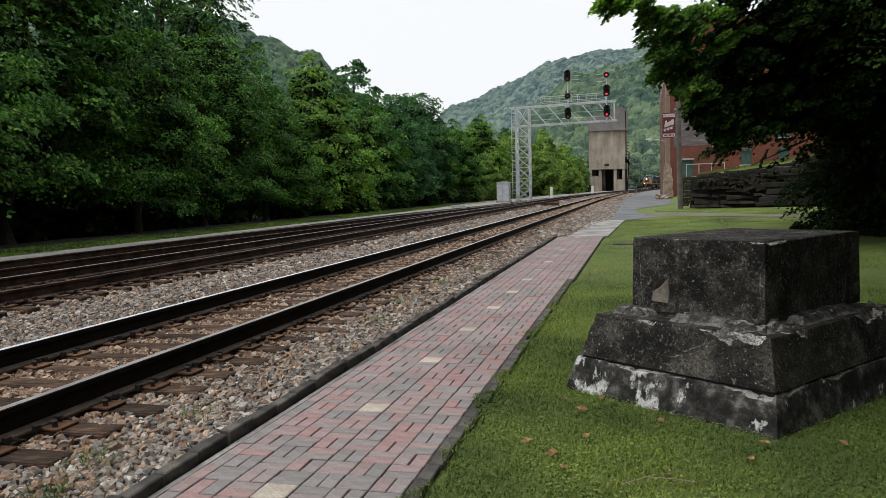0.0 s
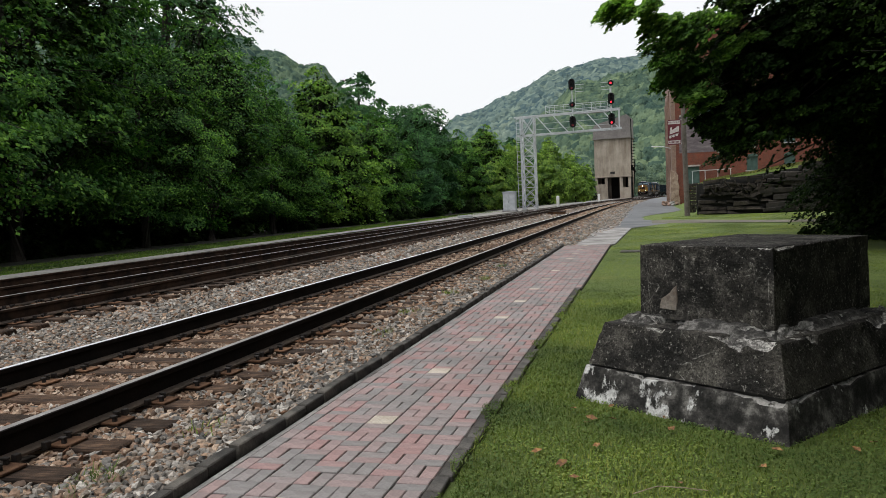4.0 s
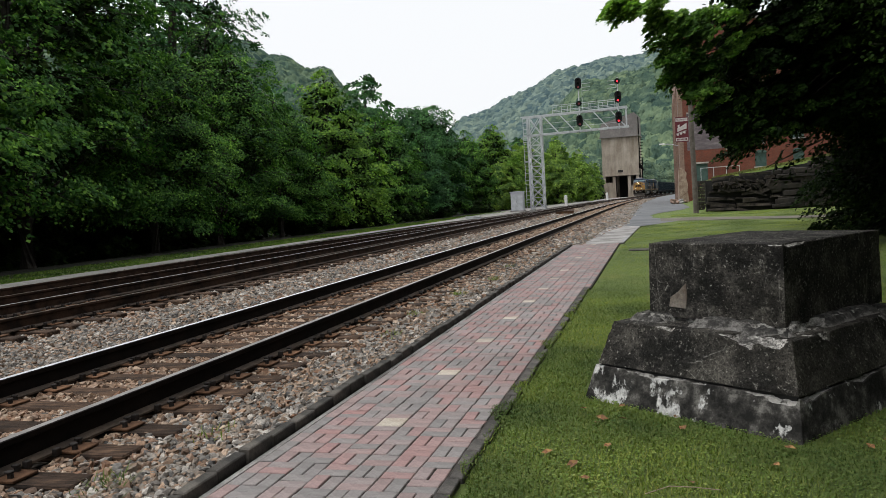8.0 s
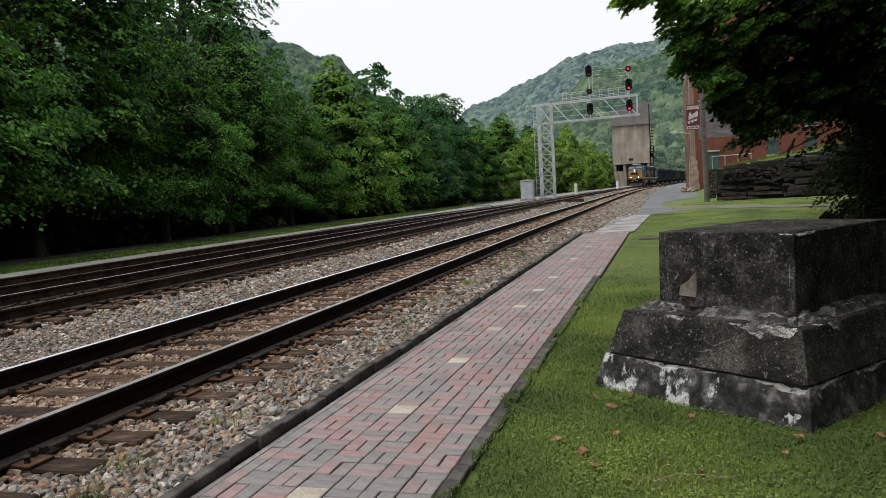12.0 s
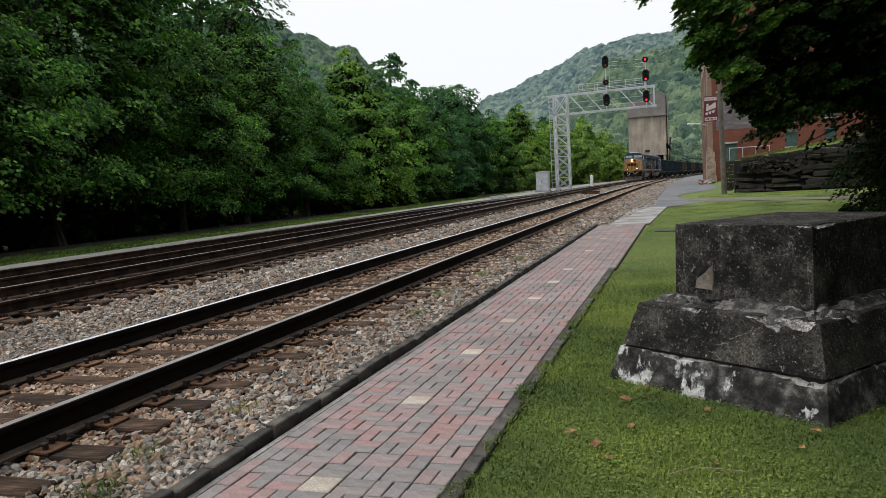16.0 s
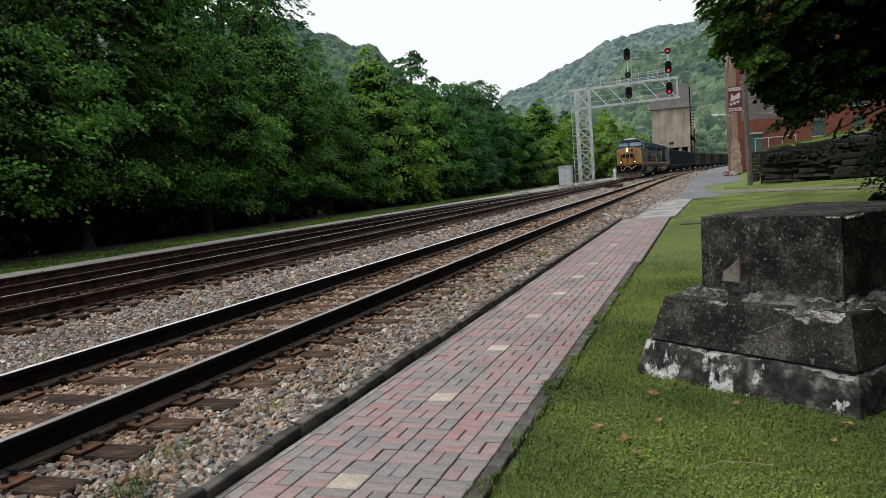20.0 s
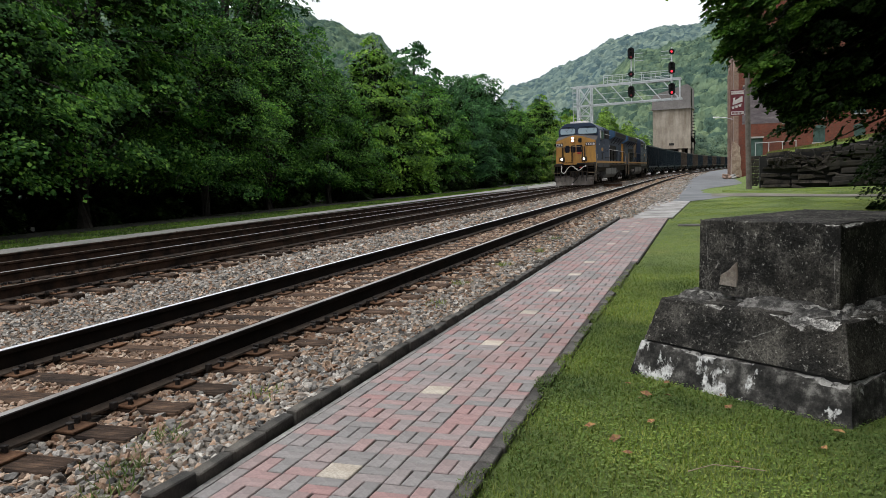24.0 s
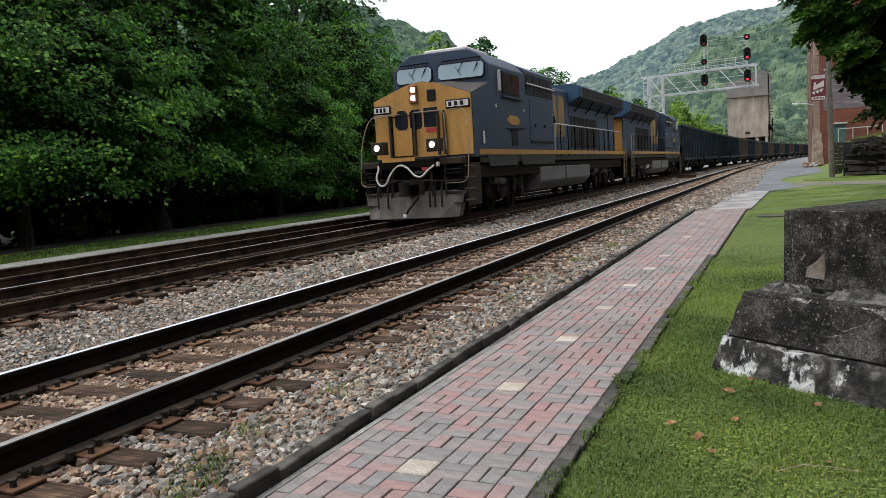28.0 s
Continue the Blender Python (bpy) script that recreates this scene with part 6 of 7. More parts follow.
def build_tower():
    tower = thing("coaling_tower", "tall stained concrete coaling tower with a tin-clad top", "tower", pose(-9.5, 241, 0, 0, 0, -4.5))
    # front is at y = 0, sides at x = +-5.4
    part("bay_wall", Geo().box(-4.6, -2.5, 0.2, 0.7, -0.4, 4.6), M_CONC, tower)
    part("bay_wall", Geo().box(2.9, 4.6, 0.2, 0.7, -0.4, 3.4), M_CONC, tower)
    part("hall_side", Geo().box(4.3, 4.8, 1.0, 9.0, -0.4, 6.9), M_DARK, tower)
    for x0, x1 in ((-5.3, -4.6), (-2.5, -1.6), (2.0, 2.9), (4.6, 5.3)):
        for y0 in (0.0, 9.0):
            part("pier", Geo().box(x0, x1, y0, y0 + 1.0, -0.4, 6.9), M_CONC, tower, bevel=0.04)
    part("side_wall", Geo().box(-5.25, -4.7, 1.0, 9.0, -0.4, 6.9), M_CONC, tower)
    part("rear_wall", Geo().box(-4.6, 4.6, 9.3, 9.7, -0.4, 6.9), M_DARK, tower)
    part("bin", Geo().box(-5.4, 5.4, -0.1, 10.1, 6.9, 18.6), M_CONC, tower, "stained concrete coal bin", bevel=0.05)
    for x in (-5.42, 4.9):
        part("pilaster", Geo().box(x, x + 0.52, -0.22, -0.1, 6.4, 18.5), M_CONC, tower)
    part("ledge", Geo().box(-5.5, 5.5, -0.3, 10.3, 6.6, 6.95), M_CONC, tower, bevel=0.03)
    part("head_house", Geo().prism([(-5.6, 18.6), (5.5, 18.6), (5.5, 24.6), (4.6, 25.4), (-4.9, 22.8), (-5.6, 21.9)], "y", -0.4, 10.4), M_TIN, tower, "weathered tin-clad head house")
    part("eave", Geo().box(-5.9, 5.8, -0.7, 10.6, 18.3, 18.65), M_TIN, tower)
    for k in range(16):
        part("seam", Geo().box(-5.4 + k * 0.7, -5.34 + k * 0.7, -0.46, -0.4, 18.7, 21.8 + k * 0.17), M_TIN, tower)
    part("stair_stringer", Geo().beam((5.9, 2, 0), (5.9, 9, 12), 0.25), M_FRAME, tower)
    for k in range(10):
        part("landing_bracket", Geo().beam((5.4, 1 + k * 0.8, 9 + 0.95 * k), (6.3, 1 + k * 0.8, 9 + 0.95 * k), 0.16), M_FRAME, tower)
    part("chute", Geo().hexa([(5.4, 1, 8.6), (6.8, 1, 7.9), (6.8, 2.6, 7.9), (5.4, 2.6, 8.6)], [(5.4, 1, 10.2), (6.4, 1, 9.2), (6.4, 2.6, 9.2), (5.4, 2.6, 10.2)]), M_FRAME, tower, "dark iron coal chute")
    part("downpipe", Geo().tube([(5.75, 0.4, 0), (5.75, 0.4, 24.0)], 0.14, 8), M_FRAME, tower)
    part("vent", Geo().box(-0.7, 0.7, -0.16, -0.1, 7.6, 8.3), M_DARK, tower)
    for k in range(5):
        part("joint", Geo().box(-5.4, 5.4, -0.125, -0.1, 9.0 + 1.9 * k, 9.06 + 1.9 * k), M_CONC, tower)


# ---- brick building and the bank before it ----


def wall_cells(x0, x1, z0, z1, holes, y0, y1):
    """A wall with rectangular holes, as blocks that meet edge to edge."""
    xs = sorted({x0, x1, *[h[0] for h in holes], *[h[1] for h in holes]})
    zs = sorted({z0, z1, *[h[2] for h in holes], *[h[3] for h in holes]})
    g = Geo()
    for a, b in zip(xs, xs[1:]):
        for c, d in zip(zs, zs[1:]):
            mx, mz = (a + b) / 2, (c + d) / 2
            if not any(h[0] < mx < h[1] and h[2] < mz < h[3] for h in holes):
                g.box(a, b, y0, y1, c, d)
    return g


def build_brick_house():
    house = thing("brick_building", "old red brick building with boarded green windows", "building", pose(3.3, 86, 0))
    # holes: left, right, bottom, top
    wins = [(2.3, 3.7, 9.5, 11.7), (6.9, 8.0, 5.75, 8.2), (4.3, 5.5, 5.4, 6.3), (7.05, 8.15, 3.3, 4.75), (10.7, 11.75, 3.7, 4.7), (10.6, 11.8, 6.0, 8.3), (14.3, 15.4, 6.0, 8.3), (6.6, 8.1, 9.6, 12.0), (10.6, 12.0, 9.6, 12.0)]
    door = (1.0, 2.35, 1.9, 4.0)
    part("wall", wall_cells(0, 22, -0.5, 18.5, wins + [door], 0, 0.45), M_BRICK, house, "red brick front wall")
    part("side_wall", Geo().box(-0.45, 0, 0, 21, -0.5, 18.5), M_PALEBRICK, house, "pale weathered side wall along the road")
    for y in (3, 8, 13, 18):
        part("side_pilaster", Geo().box(-0.6, -0.45, y, y + 0.7, -0.5, 12.5), M_PALEBRICK, house)
    part("corner_quoin", Geo().prism([(-0.47, -0.5), (0.32, -0.5), (0.3, 0.6), (0.2, 1.1), (0.27, 1.9), (0.12, 2.6), (0.18, 3.1), (-0.1, 3.5), (-0.47, 3.7)], "y", -0.08, 0), M_RENDER, house, "beige crumbling plaster at the corner")
    part("side_plaster", Geo().prism([(0.0, -0.5), (5.5, -0.5), (5.2, 1.2), (3.6, 1.9), (2.4, 2.9), (0.0, 3.7)], "x", -0.62, -0.45), M_RENDER, house, "beige crumbling plaster on the side wall")
    part("rear_wall", Geo().box(0, 22, 20.5, 21, -0.5, 18.5), M_BRICK, house)
    part("roof", Geo().box(-0.7, 22.3, -0.3, 21.3, 18.5, 18.9), M_TIN, house)
    part("painted_panel", Geo().box(0.35, 4.25, -0.025, -0.002, 5.45, 9.3), M_FADED, house, "faded grey painted sign panel")
    part("panel_edge", Geo().box(4.25, 4.4, -0.03, -0.002, 5.7, 9.3), M_SILL, house)
    part("ledge", Geo().box(0.4, 4.6, -0.09, 0, 9.32, 9.46), M_SILL, house)
    for a, b, c, d in wins:
        w = part("window", Geo().box(a, b, 0.16, 0.2, c, d), M_TEAL, house, "green boarded window")
        part("frame", wall_cells(a, b, c, d, [(a + 0.08, b - 0.08, c + 0.08, d - 0.08)], 0.1, 0.16), M_TEAL, w)
        part("mullion", Geo().box((a + b) / 2 - 0.03, (a + b) / 2 + 0.03, 0.11, 0.16, c + 0.08, d - 0.08), M_TEAL, w)
        part("sill", Geo().box(a - 0.12, b + 0.12, -0.1, 0.1, c - 0.12, c), M_SILL, w, "pale stone sill")
        n = 8
        arch = [(a - 0.06, d - 0.02)] + [((a + b) / 2 - (b - a + 0.12) / 2 * math.cos(math.pi * i / n), d - 0.02 + 0.3 * math.sin(math.pi * i / n)) for i in range(1, n)] + [(b + 0.06, d - 0.02)]
        part("arch", Geo().prism(arch, "y", -0.03, -0.002), M_PALEBRICK if c > 5 else M_TEAL, w)
    part("door", Geo().box(*door[:2], 0.2, 0.26, *door[2:]), M_TEAL, house, "dark green double door")
    part("door_lintel", Geo().box(0.9, 2.45, -0.05, 0.1, 3.98, 4.15), M_SILL, house)
    lamp = part("lamp_arm", Geo().tube([(-0.45, 3, 6.2), (-1.2, 3, 6.42), (-2.1, 3, 6.5)], 0.05, 6), M_GALV, house)
    part("lamp_head", Geo().box(-2.5, -1.9, 2.85, 3.15, 6.42, 6.56), M_WHITE, lamp, "white street lamp head", bevel=0.03)
    rail = thing("stair_railing", "thin pale metal railing above the bank", "railing", pose(4.0, 74, 0))
    part("top_rail", Geo().beam((0.2, 0, 3.2), (3.6, 0, 3.25), 0.06), M_GALV, rail)
    for k in range(4):
        part("post", Geo().beam((0.25 + 1.1 * k, 0, 1.9), (0.25 + 1.1 * k, 0, 3.22), 0.05), M_GALV, rail)
    rubble = thing("rubble_heap", "heap of broken pale bricks at the corner of the building", "rubble", pose(2.5, 80, -0.03))
    rng = random.Random(5)
    for k in range(14):
        part("brick_chunk", Geo().box(-0.25, 0.25, -0.15, 0.15, -0.1, 0.1), M_PALEBRICK if k % 2 else M_SLAB, rubble, m=pose(rng.uniform(-0.7, 0.6), rng.uniform(-1.0, 1.0), 0.12 + rng.uniform(0, 0.25), rng.uniform(-30, 30), rng.uniform(-30, 30), rng.uniform(0, 180)), bevel=0.03)


def build_retaining_wall():
    wall = thing("retaining_wall", "ruined dark retaining wall of stacked timbers and stone", "retaining wall", pose(0, 47.15, 0))
    rng = random.Random(12)
    # near-black sheet that paints the shade in gaps between the timbers
    part("backing", Geo().hexa([(2.95, 0.12, -0.2), (16, -0.1, -0.2), (16, 0.4, -0.2), (2.95, 0.42, -0.2)], [(2.95, 0.2, 1.75), (16, 0.0, 3.45), (16, 0.4, 3.45), (2.95, 0.42, 1.75)]), M_DARK, wall)
    for course in range(16):
        z = 0.02 + course * 0.21
        x = 2.85 + rng.uniform(0, 0.3) + (0.35 if course > 5 else 0)
        while x < 14.5:
            top = 1.75 + 0.14 * (x - 3)
            long = rng.uniform(0.4, 2.2) if x < 6.5 else rng.uniform(0.35, 1.3)
            if z < top + rng.uniform(-0.15, 0.12) and rng.random() > (0.14 if x < 6.8 else 0.04):
                is_log = x < 6.2 or rng.random() < 0.18
                y = -0.02 * (x - 3) - 0.03 + rng.uniform(-0.28 if x < 6.8 else -0.12, 0.05) + course * 0.016
                h = rng.uniform(0.11, 0.25) if is_log else rng.uniform(0.2, 0.34)
                g = Geo()
                if is_log:
                    k1, k2 = rng.uniform(0.35, 0.55), rng.uniform(0.25, 0.5)
                    g.hexa([(0, -0.12, -h * k1), (long, -0.12 + rng.uniform(-0.06, 0.06), -h * k2), (long - rng.uniform(0, 0.2), 0.12, -h * k2), (0, 0.12, -h * k1)], [(rng.uniform(0, 0.12), -0.12, h * k1), (long - rng.uniform(0, 0.25), -0.1, h * k2), (long, 0.12, h * k2), (0, 0.12, h * k1)])
                else:
                    g.box(0, long, -0.2, 0.2, -h / 2, h / 2)
                tilt = rng.uniform(-4, 4) if rng.random() < (0.5 if x < 6.5 else 0.8) else rng.uniform(-20, 20)
                part("timber" if is_log else "stone", g, M_TIMBER if is_log else M_WALLSTONE, wall, m=pose(x, y, z + h / 2, rng.uniform(-10, 10), tilt, rng.uniform(-3, 3)), bevel=0 if is_log else 0.03)
            x += long + rng.uniform(0.01, 0.06)
    for k in range(26):
        x = rng.uniform(3.6, 6.6)
        part("broken_stake", Geo().beam((0, 0, 0), (rng.uniform(-0.5, 0.6), rng.uniform(-0.3, 0), rng.uniform(0.1, 0.7)), rng.uniform(0.05, 0.1)), M_TIMBER, wall, m=pose(x, -0.25, 1.0 + rng.uniform(0, 0.5)))
    # older stone return next to the pole
    stub = thing("stone_stub_wall", "short crumbling stub of brown stone wall by the pole", "stone wall", pose(2.6, 52, 0))
    for course in range(9):
        x = 0.0
        while x < 1.5:
            w = rng.uniform(0.25, 0.55)
            part("stone", Geo().box(0, w, -0.2, 0.2, 0, 0.21), M_WALLSTONE, stub, m=pose(x, rng.uniform(-0.04, 0.04), course * 0.22 - 0.1, 0, rng.uniform(-2, 2), 0), bevel=0.03)
            x += w + 0.015


def build_pole():
    pole = thing("utility_pole", "grey wooden utility pole with a maroon banner", "pole", pose(2.36, 48.5 - 1.6, -0.05))
    part("shaft", Geo().tube([(0.02, 0, -0.3), (-0.05, 0, 3.5), (-0.13, 0, 8.2)], 0.16, 12, 0.12), M_POLE, pole)
    ban = part("banner", Geo().box(-0.98, -0.25, -0.02, 0.0, 4.18, 5.62), M_BANNER, pole, "maroon welcome banner with a pale print")
    for z in (4.2, 5.6):
        part("banner_arm", Geo().beam((-1.0, 0.0, z), (-0.05, 0.0, z), 0.03), M_GALV, ban)
    for z0, z1 in ((5.37, 5.56), (4.24, 4.42)):
        part("pale_strip", Geo().box(-0.95, -0.28, -0.024, -0.0205, z0, z1), M_PALE, ban)
    word = bpy.data.curves.new("word", "FONT")
    word.body, word.size, word.align_x, word.align_y, word.extrude = "WELCOME TO", 0.115, "CENTER", "CENTER", 0.002
    draft = bpy.data.objects.new("word", word)
    part("lettering", bpy.data.meshes.new_from_object(draft), M_BANNER, ban, "maroon words of welcome", m=pose(-0.615, -0.027, 5.465, 90))
    for k in range(8):
        part("letter_bar", Geo().box(-0.9 + k * 0.072, -0.855 + k * 0.072, -0.028, -0.0245, 4.28, 4.38), M_BANNER, ban)
    # pale drawing of a steam engine: boiler, cab, stack, wheels
    shapes = [[(-0.86, 4.78), (-0.44, 4.92), (-0.44, 5.1), (-0.5, 5.16), (-0.86, 4.98)], [(-0.5, 4.9), (-0.34, 4.94), (-0.34, 5.26), (-0.5, 5.2)], [(-0.82, 5.0), (-0.74, 5.03), (-0.72, 5.2), (-0.84, 5.16)], [(-0.92, 4.6), (-0.36, 4.78), (-0.36, 4.86), (-0.92, 4.7)]]
    for x, z, r in ((-0.84, 4.62, 0.07), (-0.66, 4.67, 0.07), (-0.48, 4.73, 0.07)):
        shapes.append([(x + r * math.cos(a * math.pi / 5), z + r * math.sin(a * math.pi / 5)) for a in range(10)])
    for k, pts in enumerate(shapes):
        part("print_shape", Geo().prism(pts, "y", -0.0262 - k * 0.0004, -0.0205), M_PALE if k != 3 else M_GREY, ban)


# ---- the coal train: x across, y back from the front coupler, z up from the rail ----
LOCO, CAR = 24.1, 16.1


def build_truck(parent, y, wheels, gauge_half, base, springs=True):
    """A truck with side frames and keyed wheelsets; returns the wheelsets with their places."""
    truck = part("truck", Geo().box(-0.5, 0.5, y - base / 2, y + base / 2, 0.62, 0.85), M_FRAME, parent, "sooty truck")
    r = 0.53
    sets = []
    for s in (-1, 1):
        x0, x1 = sorted((s * 0.95, s * 1.12))
        prof = [(y - base / 2 - 0.5, 0.72), (y - base / 2 - 0.35, 0.5), (y - base / 2 + 0.4, 0.55), (y - 0.8, 0.38), (y + 0.8, 0.38), (y + base / 2 - 0.4, 0.55), (y + base / 2 + 0.35, 0.5), (y + base / 2 + 0.5, 0.72), (y + base / 2, 0.98), (y - base / 2, 0.98)]
        part("side_frame", Geo().prism(prof, "x", x0, x1), M_FRAME, truck, bevel=0.03)
        if springs:
            for k in range(-1, 2):
                part("spring", Geo().tube([(s * 1.16, y + k * base / 3.2, 0.5), (s * 1.16, y + k * base / 3.2, 0.86)], 0.11, 8), M_STEEL, truck)
            part("brake_cylinder", Geo().tube([(s * 1.22, y - base * 0.22, 0.95), (s * 1.22, y + base * 0.02, 0.9)], 0.12, 8), M_PLOW, truck)
        for k in range(wheels):
            wy = y - base / 2 + base * k / (wheels - 1)
            part("axle_box", Geo().box(min(s * 1.05, s * 1.25), max(s * 1.05, s * 1.25), wy - 0.19, wy + 0.19, r - 0.19, r + 0.19), M_STEEL, truck, bevel=0.05)
    for k in range(wheels):
        wy = y - base / 2 + base * k / (wheels - 1)
        g = Geo()
        for s in (-1, 1):
            g.tube([(s * 0.69, 0, 0), (s * 0.72, 0, 0)], r + 0.025, 24)
            g.tube([(s * 0.72, 0, 0), (s * 0.84, 0, 0)], r, 24)
            for j in range(5):
                a = 2 * math.pi * j / 5
                g.beam((s * 0.86, 0.1 * math.cos(a), 0.1 * math.sin(a)), (s * 0.86, 0.45 * math.cos(a), 0.45 * math.sin(a)), 0.05)
        g.tube([(-0.9, 0, 0), (0.9, 0, 0)], 0.09, 10)
        ws = part("wheelset", g, M_STEEL, truck, "worn steel wheels", m=pose(0, wy, r))
        sets.append((ws, wy, r))
    return sets


def smooth_line(pts, n=5):
    """A curve through the points."""
    p = [Vector(q) for q in pts]
    p = [p[0] * 2 - p[1]] + p + [p[-1] * 2 - p[-2]]
    out = []
    for a, b, c, d in zip(p, p[1:], p[2:], p[3:]):
        for i in range(n):
            t = i / n
            out.append(0.5 * (2 * b + (c - a) * t + (2 * a - 5 * b + 4 * c - d) * t * t + (3 * b - a - 3 * c + d) * t ** 3))
    return out + [p[-2]]


def lights_and_boards(loco):
    """What only the leading nose carries."""
    plate = part("headlight_plate", wall_cells(-0.33, -0.09, 3.22, 3.7, [(-0.28, -0.14, 3.29, 3.43), (-0.28, -0.14, 3.51, 3.65)], 1.45, 1.53), M_RUSTPLATE, loco, "rusty red headlight plate", bevel=0.01)
    part("plate_back", Geo().box(-0.32, -0.1, 1.5, 1.53, 3.23, 3.69), M_RUSTPLATE, plate)
    for z in (3.36, 3.58):
        part("headlight", Geo().tube([(-0.21, 1.465, z), (-0.21, 1.5, z)], 0.07, 18), M_LAMP, plate, "lit round headlight")
    for x in (-0.86, 0.78):
        box = part("ditch_light", Geo().box(x - 0.19, x + 0.19, 0.42, 0.7, 1.82, 2.16), M_GRIME, loco, "boxed ditch light", bevel=0.015)
        part("lens", Geo().tube([(x, 0.375, 2.0), (x, 0.42, 2.0)], 0.062, 16), M_LAMP, box, "lit lens")
        part("reflector", Geo().tube([(x, 0.385, 2.0), (x, 0.42, 2.0)], 0.092, 18), M_PALE, box, "pale reflector round the lens")
        part("bezel", Geo().tube([(x, 0.395, 2.0), (x, 0.42, 2.0)], 0.13, 18), M_GRIME, box)


def build_loco(lead):
    label = "leading diesel locomotive in navy and golden yellow paint, headlights lit" if lead else "second diesel locomotive in navy and blue, running long hood first"
    loco = thing("locomotive", label, "locomotive", group="locomotives of the coal train")
    P = lambda name, g, mat, label="", bevel=0.0, parent=loco: part(name, g, mat, parent, label, bevel)
    # frame, deck and sill stripe
    P("underframe", Geo().box(-1.4, 1.4, 1.0, 22.9, 1.05, 1.42), M_FRAME, "sooty underframe")
    P("deck", Geo().box(-1.5, 1.5, 0.62, 23.4, 1.46, 1.64), M_GRIME, bevel=0.02)
    for s in (-1, 1):
        P("sill_stripe", Geo().box(min(s * 1.5, s * 1.535), max(s * 1.5, s * 1.535), 1.9, 23.0, 1.69, 1.84), M_GOLD, "golden sill stripe")
        for y0, y1 in ((2.5, 5.3), (5.5, 9.6)):
            P("skirt", Geo().hexa([(s * 1.47 - 0.02, y0 + 0.3, 1.36), (s * 1.47 + 0.02, y0 + 0.3, 1.36), (s * 1.47 + 0.02, y1, 1.36), (s * 1.47 - 0.02, y1, 1.36)], [(s * 1.5 - 0.02, y0, 1.68), (s * 1.5 + 0.02, y0, 1.68), (s * 1.5 + 0.02, y1, 1.68), (s * 1.5 - 0.02, y1, 1.68)]), M_TANK)
    # nose
    nose = [(-1.5, 1.64), (1.5, 1.64), (1.5, 3.36), (0.45, 3.72), (0.0, 3.79), (-0.45, 3.72), (-1.5, 3.36)]
    back = [(-1.52, 1.64), (1.52, 1.64), (1.52, 3.74), (0.45, 3.87), (0.0, 3.88), (-0.45, 3.87), (-1.52, 3.74)]
    shell = Geo().add([(x, 1.58, z) for x, z in nose] + [(x, 2.95, z) for x, z in back], [(0, 1, 2, 3, 4, 5, 6), (13, 12, 11, 10, 9, 8, 7)] + [(i, i + 7, (i + 1) % 7 + 7, (i + 1) % 7) for i in range(7)])
    body = P("nose", shell, M_NAVY, "navy short nose")
    P("nose_top", Geo().add([(x, 1.56, z + 0.008) for x, z in nose[2:]] + [(x, 2.93, z + 0.008) for x, z in back[2:]] + [(x, 1.56, z - 0.03) for x, z in nose[2:]] + [(x, 2.93, z - 0.03) for x, z in back[2:]], [(i, i + 1, i + 6, i + 5) for i in range(4)] + [(i + 1, i, i + 10, i + 11) for i in range(4)] + [(0, 5, 15, 10), (9, 4, 14, 19)]), M_HOOD, "dusty anti-glare nose top")
    P("nose_front", Geo().prism([(x * 0.99, z if z > 2 else 1.72) for x, z in nose], "y", 1.53, 1.575), M_GOLD, "golden yellow nose front")
    # cab: roof with sloped shoulders, raked windscreen
    cab = [(-1.52, 1.64), (1.52, 1.64), (1.52, 4.28), (1.2, 4.6), (0.9, 4.76), (-0.9, 4.76), (-1.2, 4.6), (-1.52, 4.28)]
    cabin = P("cab", Geo().prism(cab, "y", 2.9, 6.2), M_NAVY, "navy cab with raked windscreens", 0.03)
    for x0, x1 in ((-1.36, -0.24), (0.0, 1.4)):
        rake = lambda z: 2.84 + 0.09 * (z - 3.9)
        c = 0.07
        def outline(e):
            a, b, lo, hi = x0 - e, x1 + e, 3.93 - e, 4.36 + e
            k = c + e * 0.5
            return [(a + k, lo), (b - k, lo), (b, lo + k), (b, hi - k), (b - k, hi), (a + k, hi), (a, hi - k), (a, lo + k)]
        def slab(pts, y0, y1):
            n = len(pts)
            return Geo().add([(x, rake(z) + y0, z) for x, z in pts] + [(x, rake(z) + y1, z) for x, z in pts], [tuple(range(n)), tuple(range(2 * n - 1, n - 1, -1))] + [(i, i + n, (i + 1) % n + n, (i + 1) % n) for i in range(n)])
        win = P("windscreen", slab(outline(0.028), -0.01, 0.06), M_BLACK, "black rubber windscreen seal", parent=cabin)
        part("pane", slab(outline(0.0), -0.02, -0.011), M_GLASS, win, "glass with the pale sky reflection painted into its tint")
        xm = (x0 + x1) / 2
        part("wiper", Geo().beam((xm + 0.12, 2.83, 4.46), (xm - 0.06, 2.82, 4.14), 0.014).beam((xm - 0.16, 2.82, 4.26), (xm + 0.02, 2.82, 4.0), 0.012), M_BLACK, win)
        part("wiper", Geo().beam((x1 - 0.1, 2.83, 4.46), (x1 - 0.24, 2.82, 4.2), 0.014).beam((x1 - 0.16, 2.82, 4.3), (x1 - 0.3, 2.82, 4.08), 0.012), M_BLACK, win)
        part("wiper_rail", Geo().beam((x0 + 0.12, 2.82, 4.45), (x1 - 0.05, 2.82, 4.47), 0.03), M_FRAME, win)
    P("air_conditioner", Geo().box(-0.7, 0.7, 3.4, 5.2, 4.74, 4.92), M_PALE, "pale roof unit", 0.04, parent=cabin)
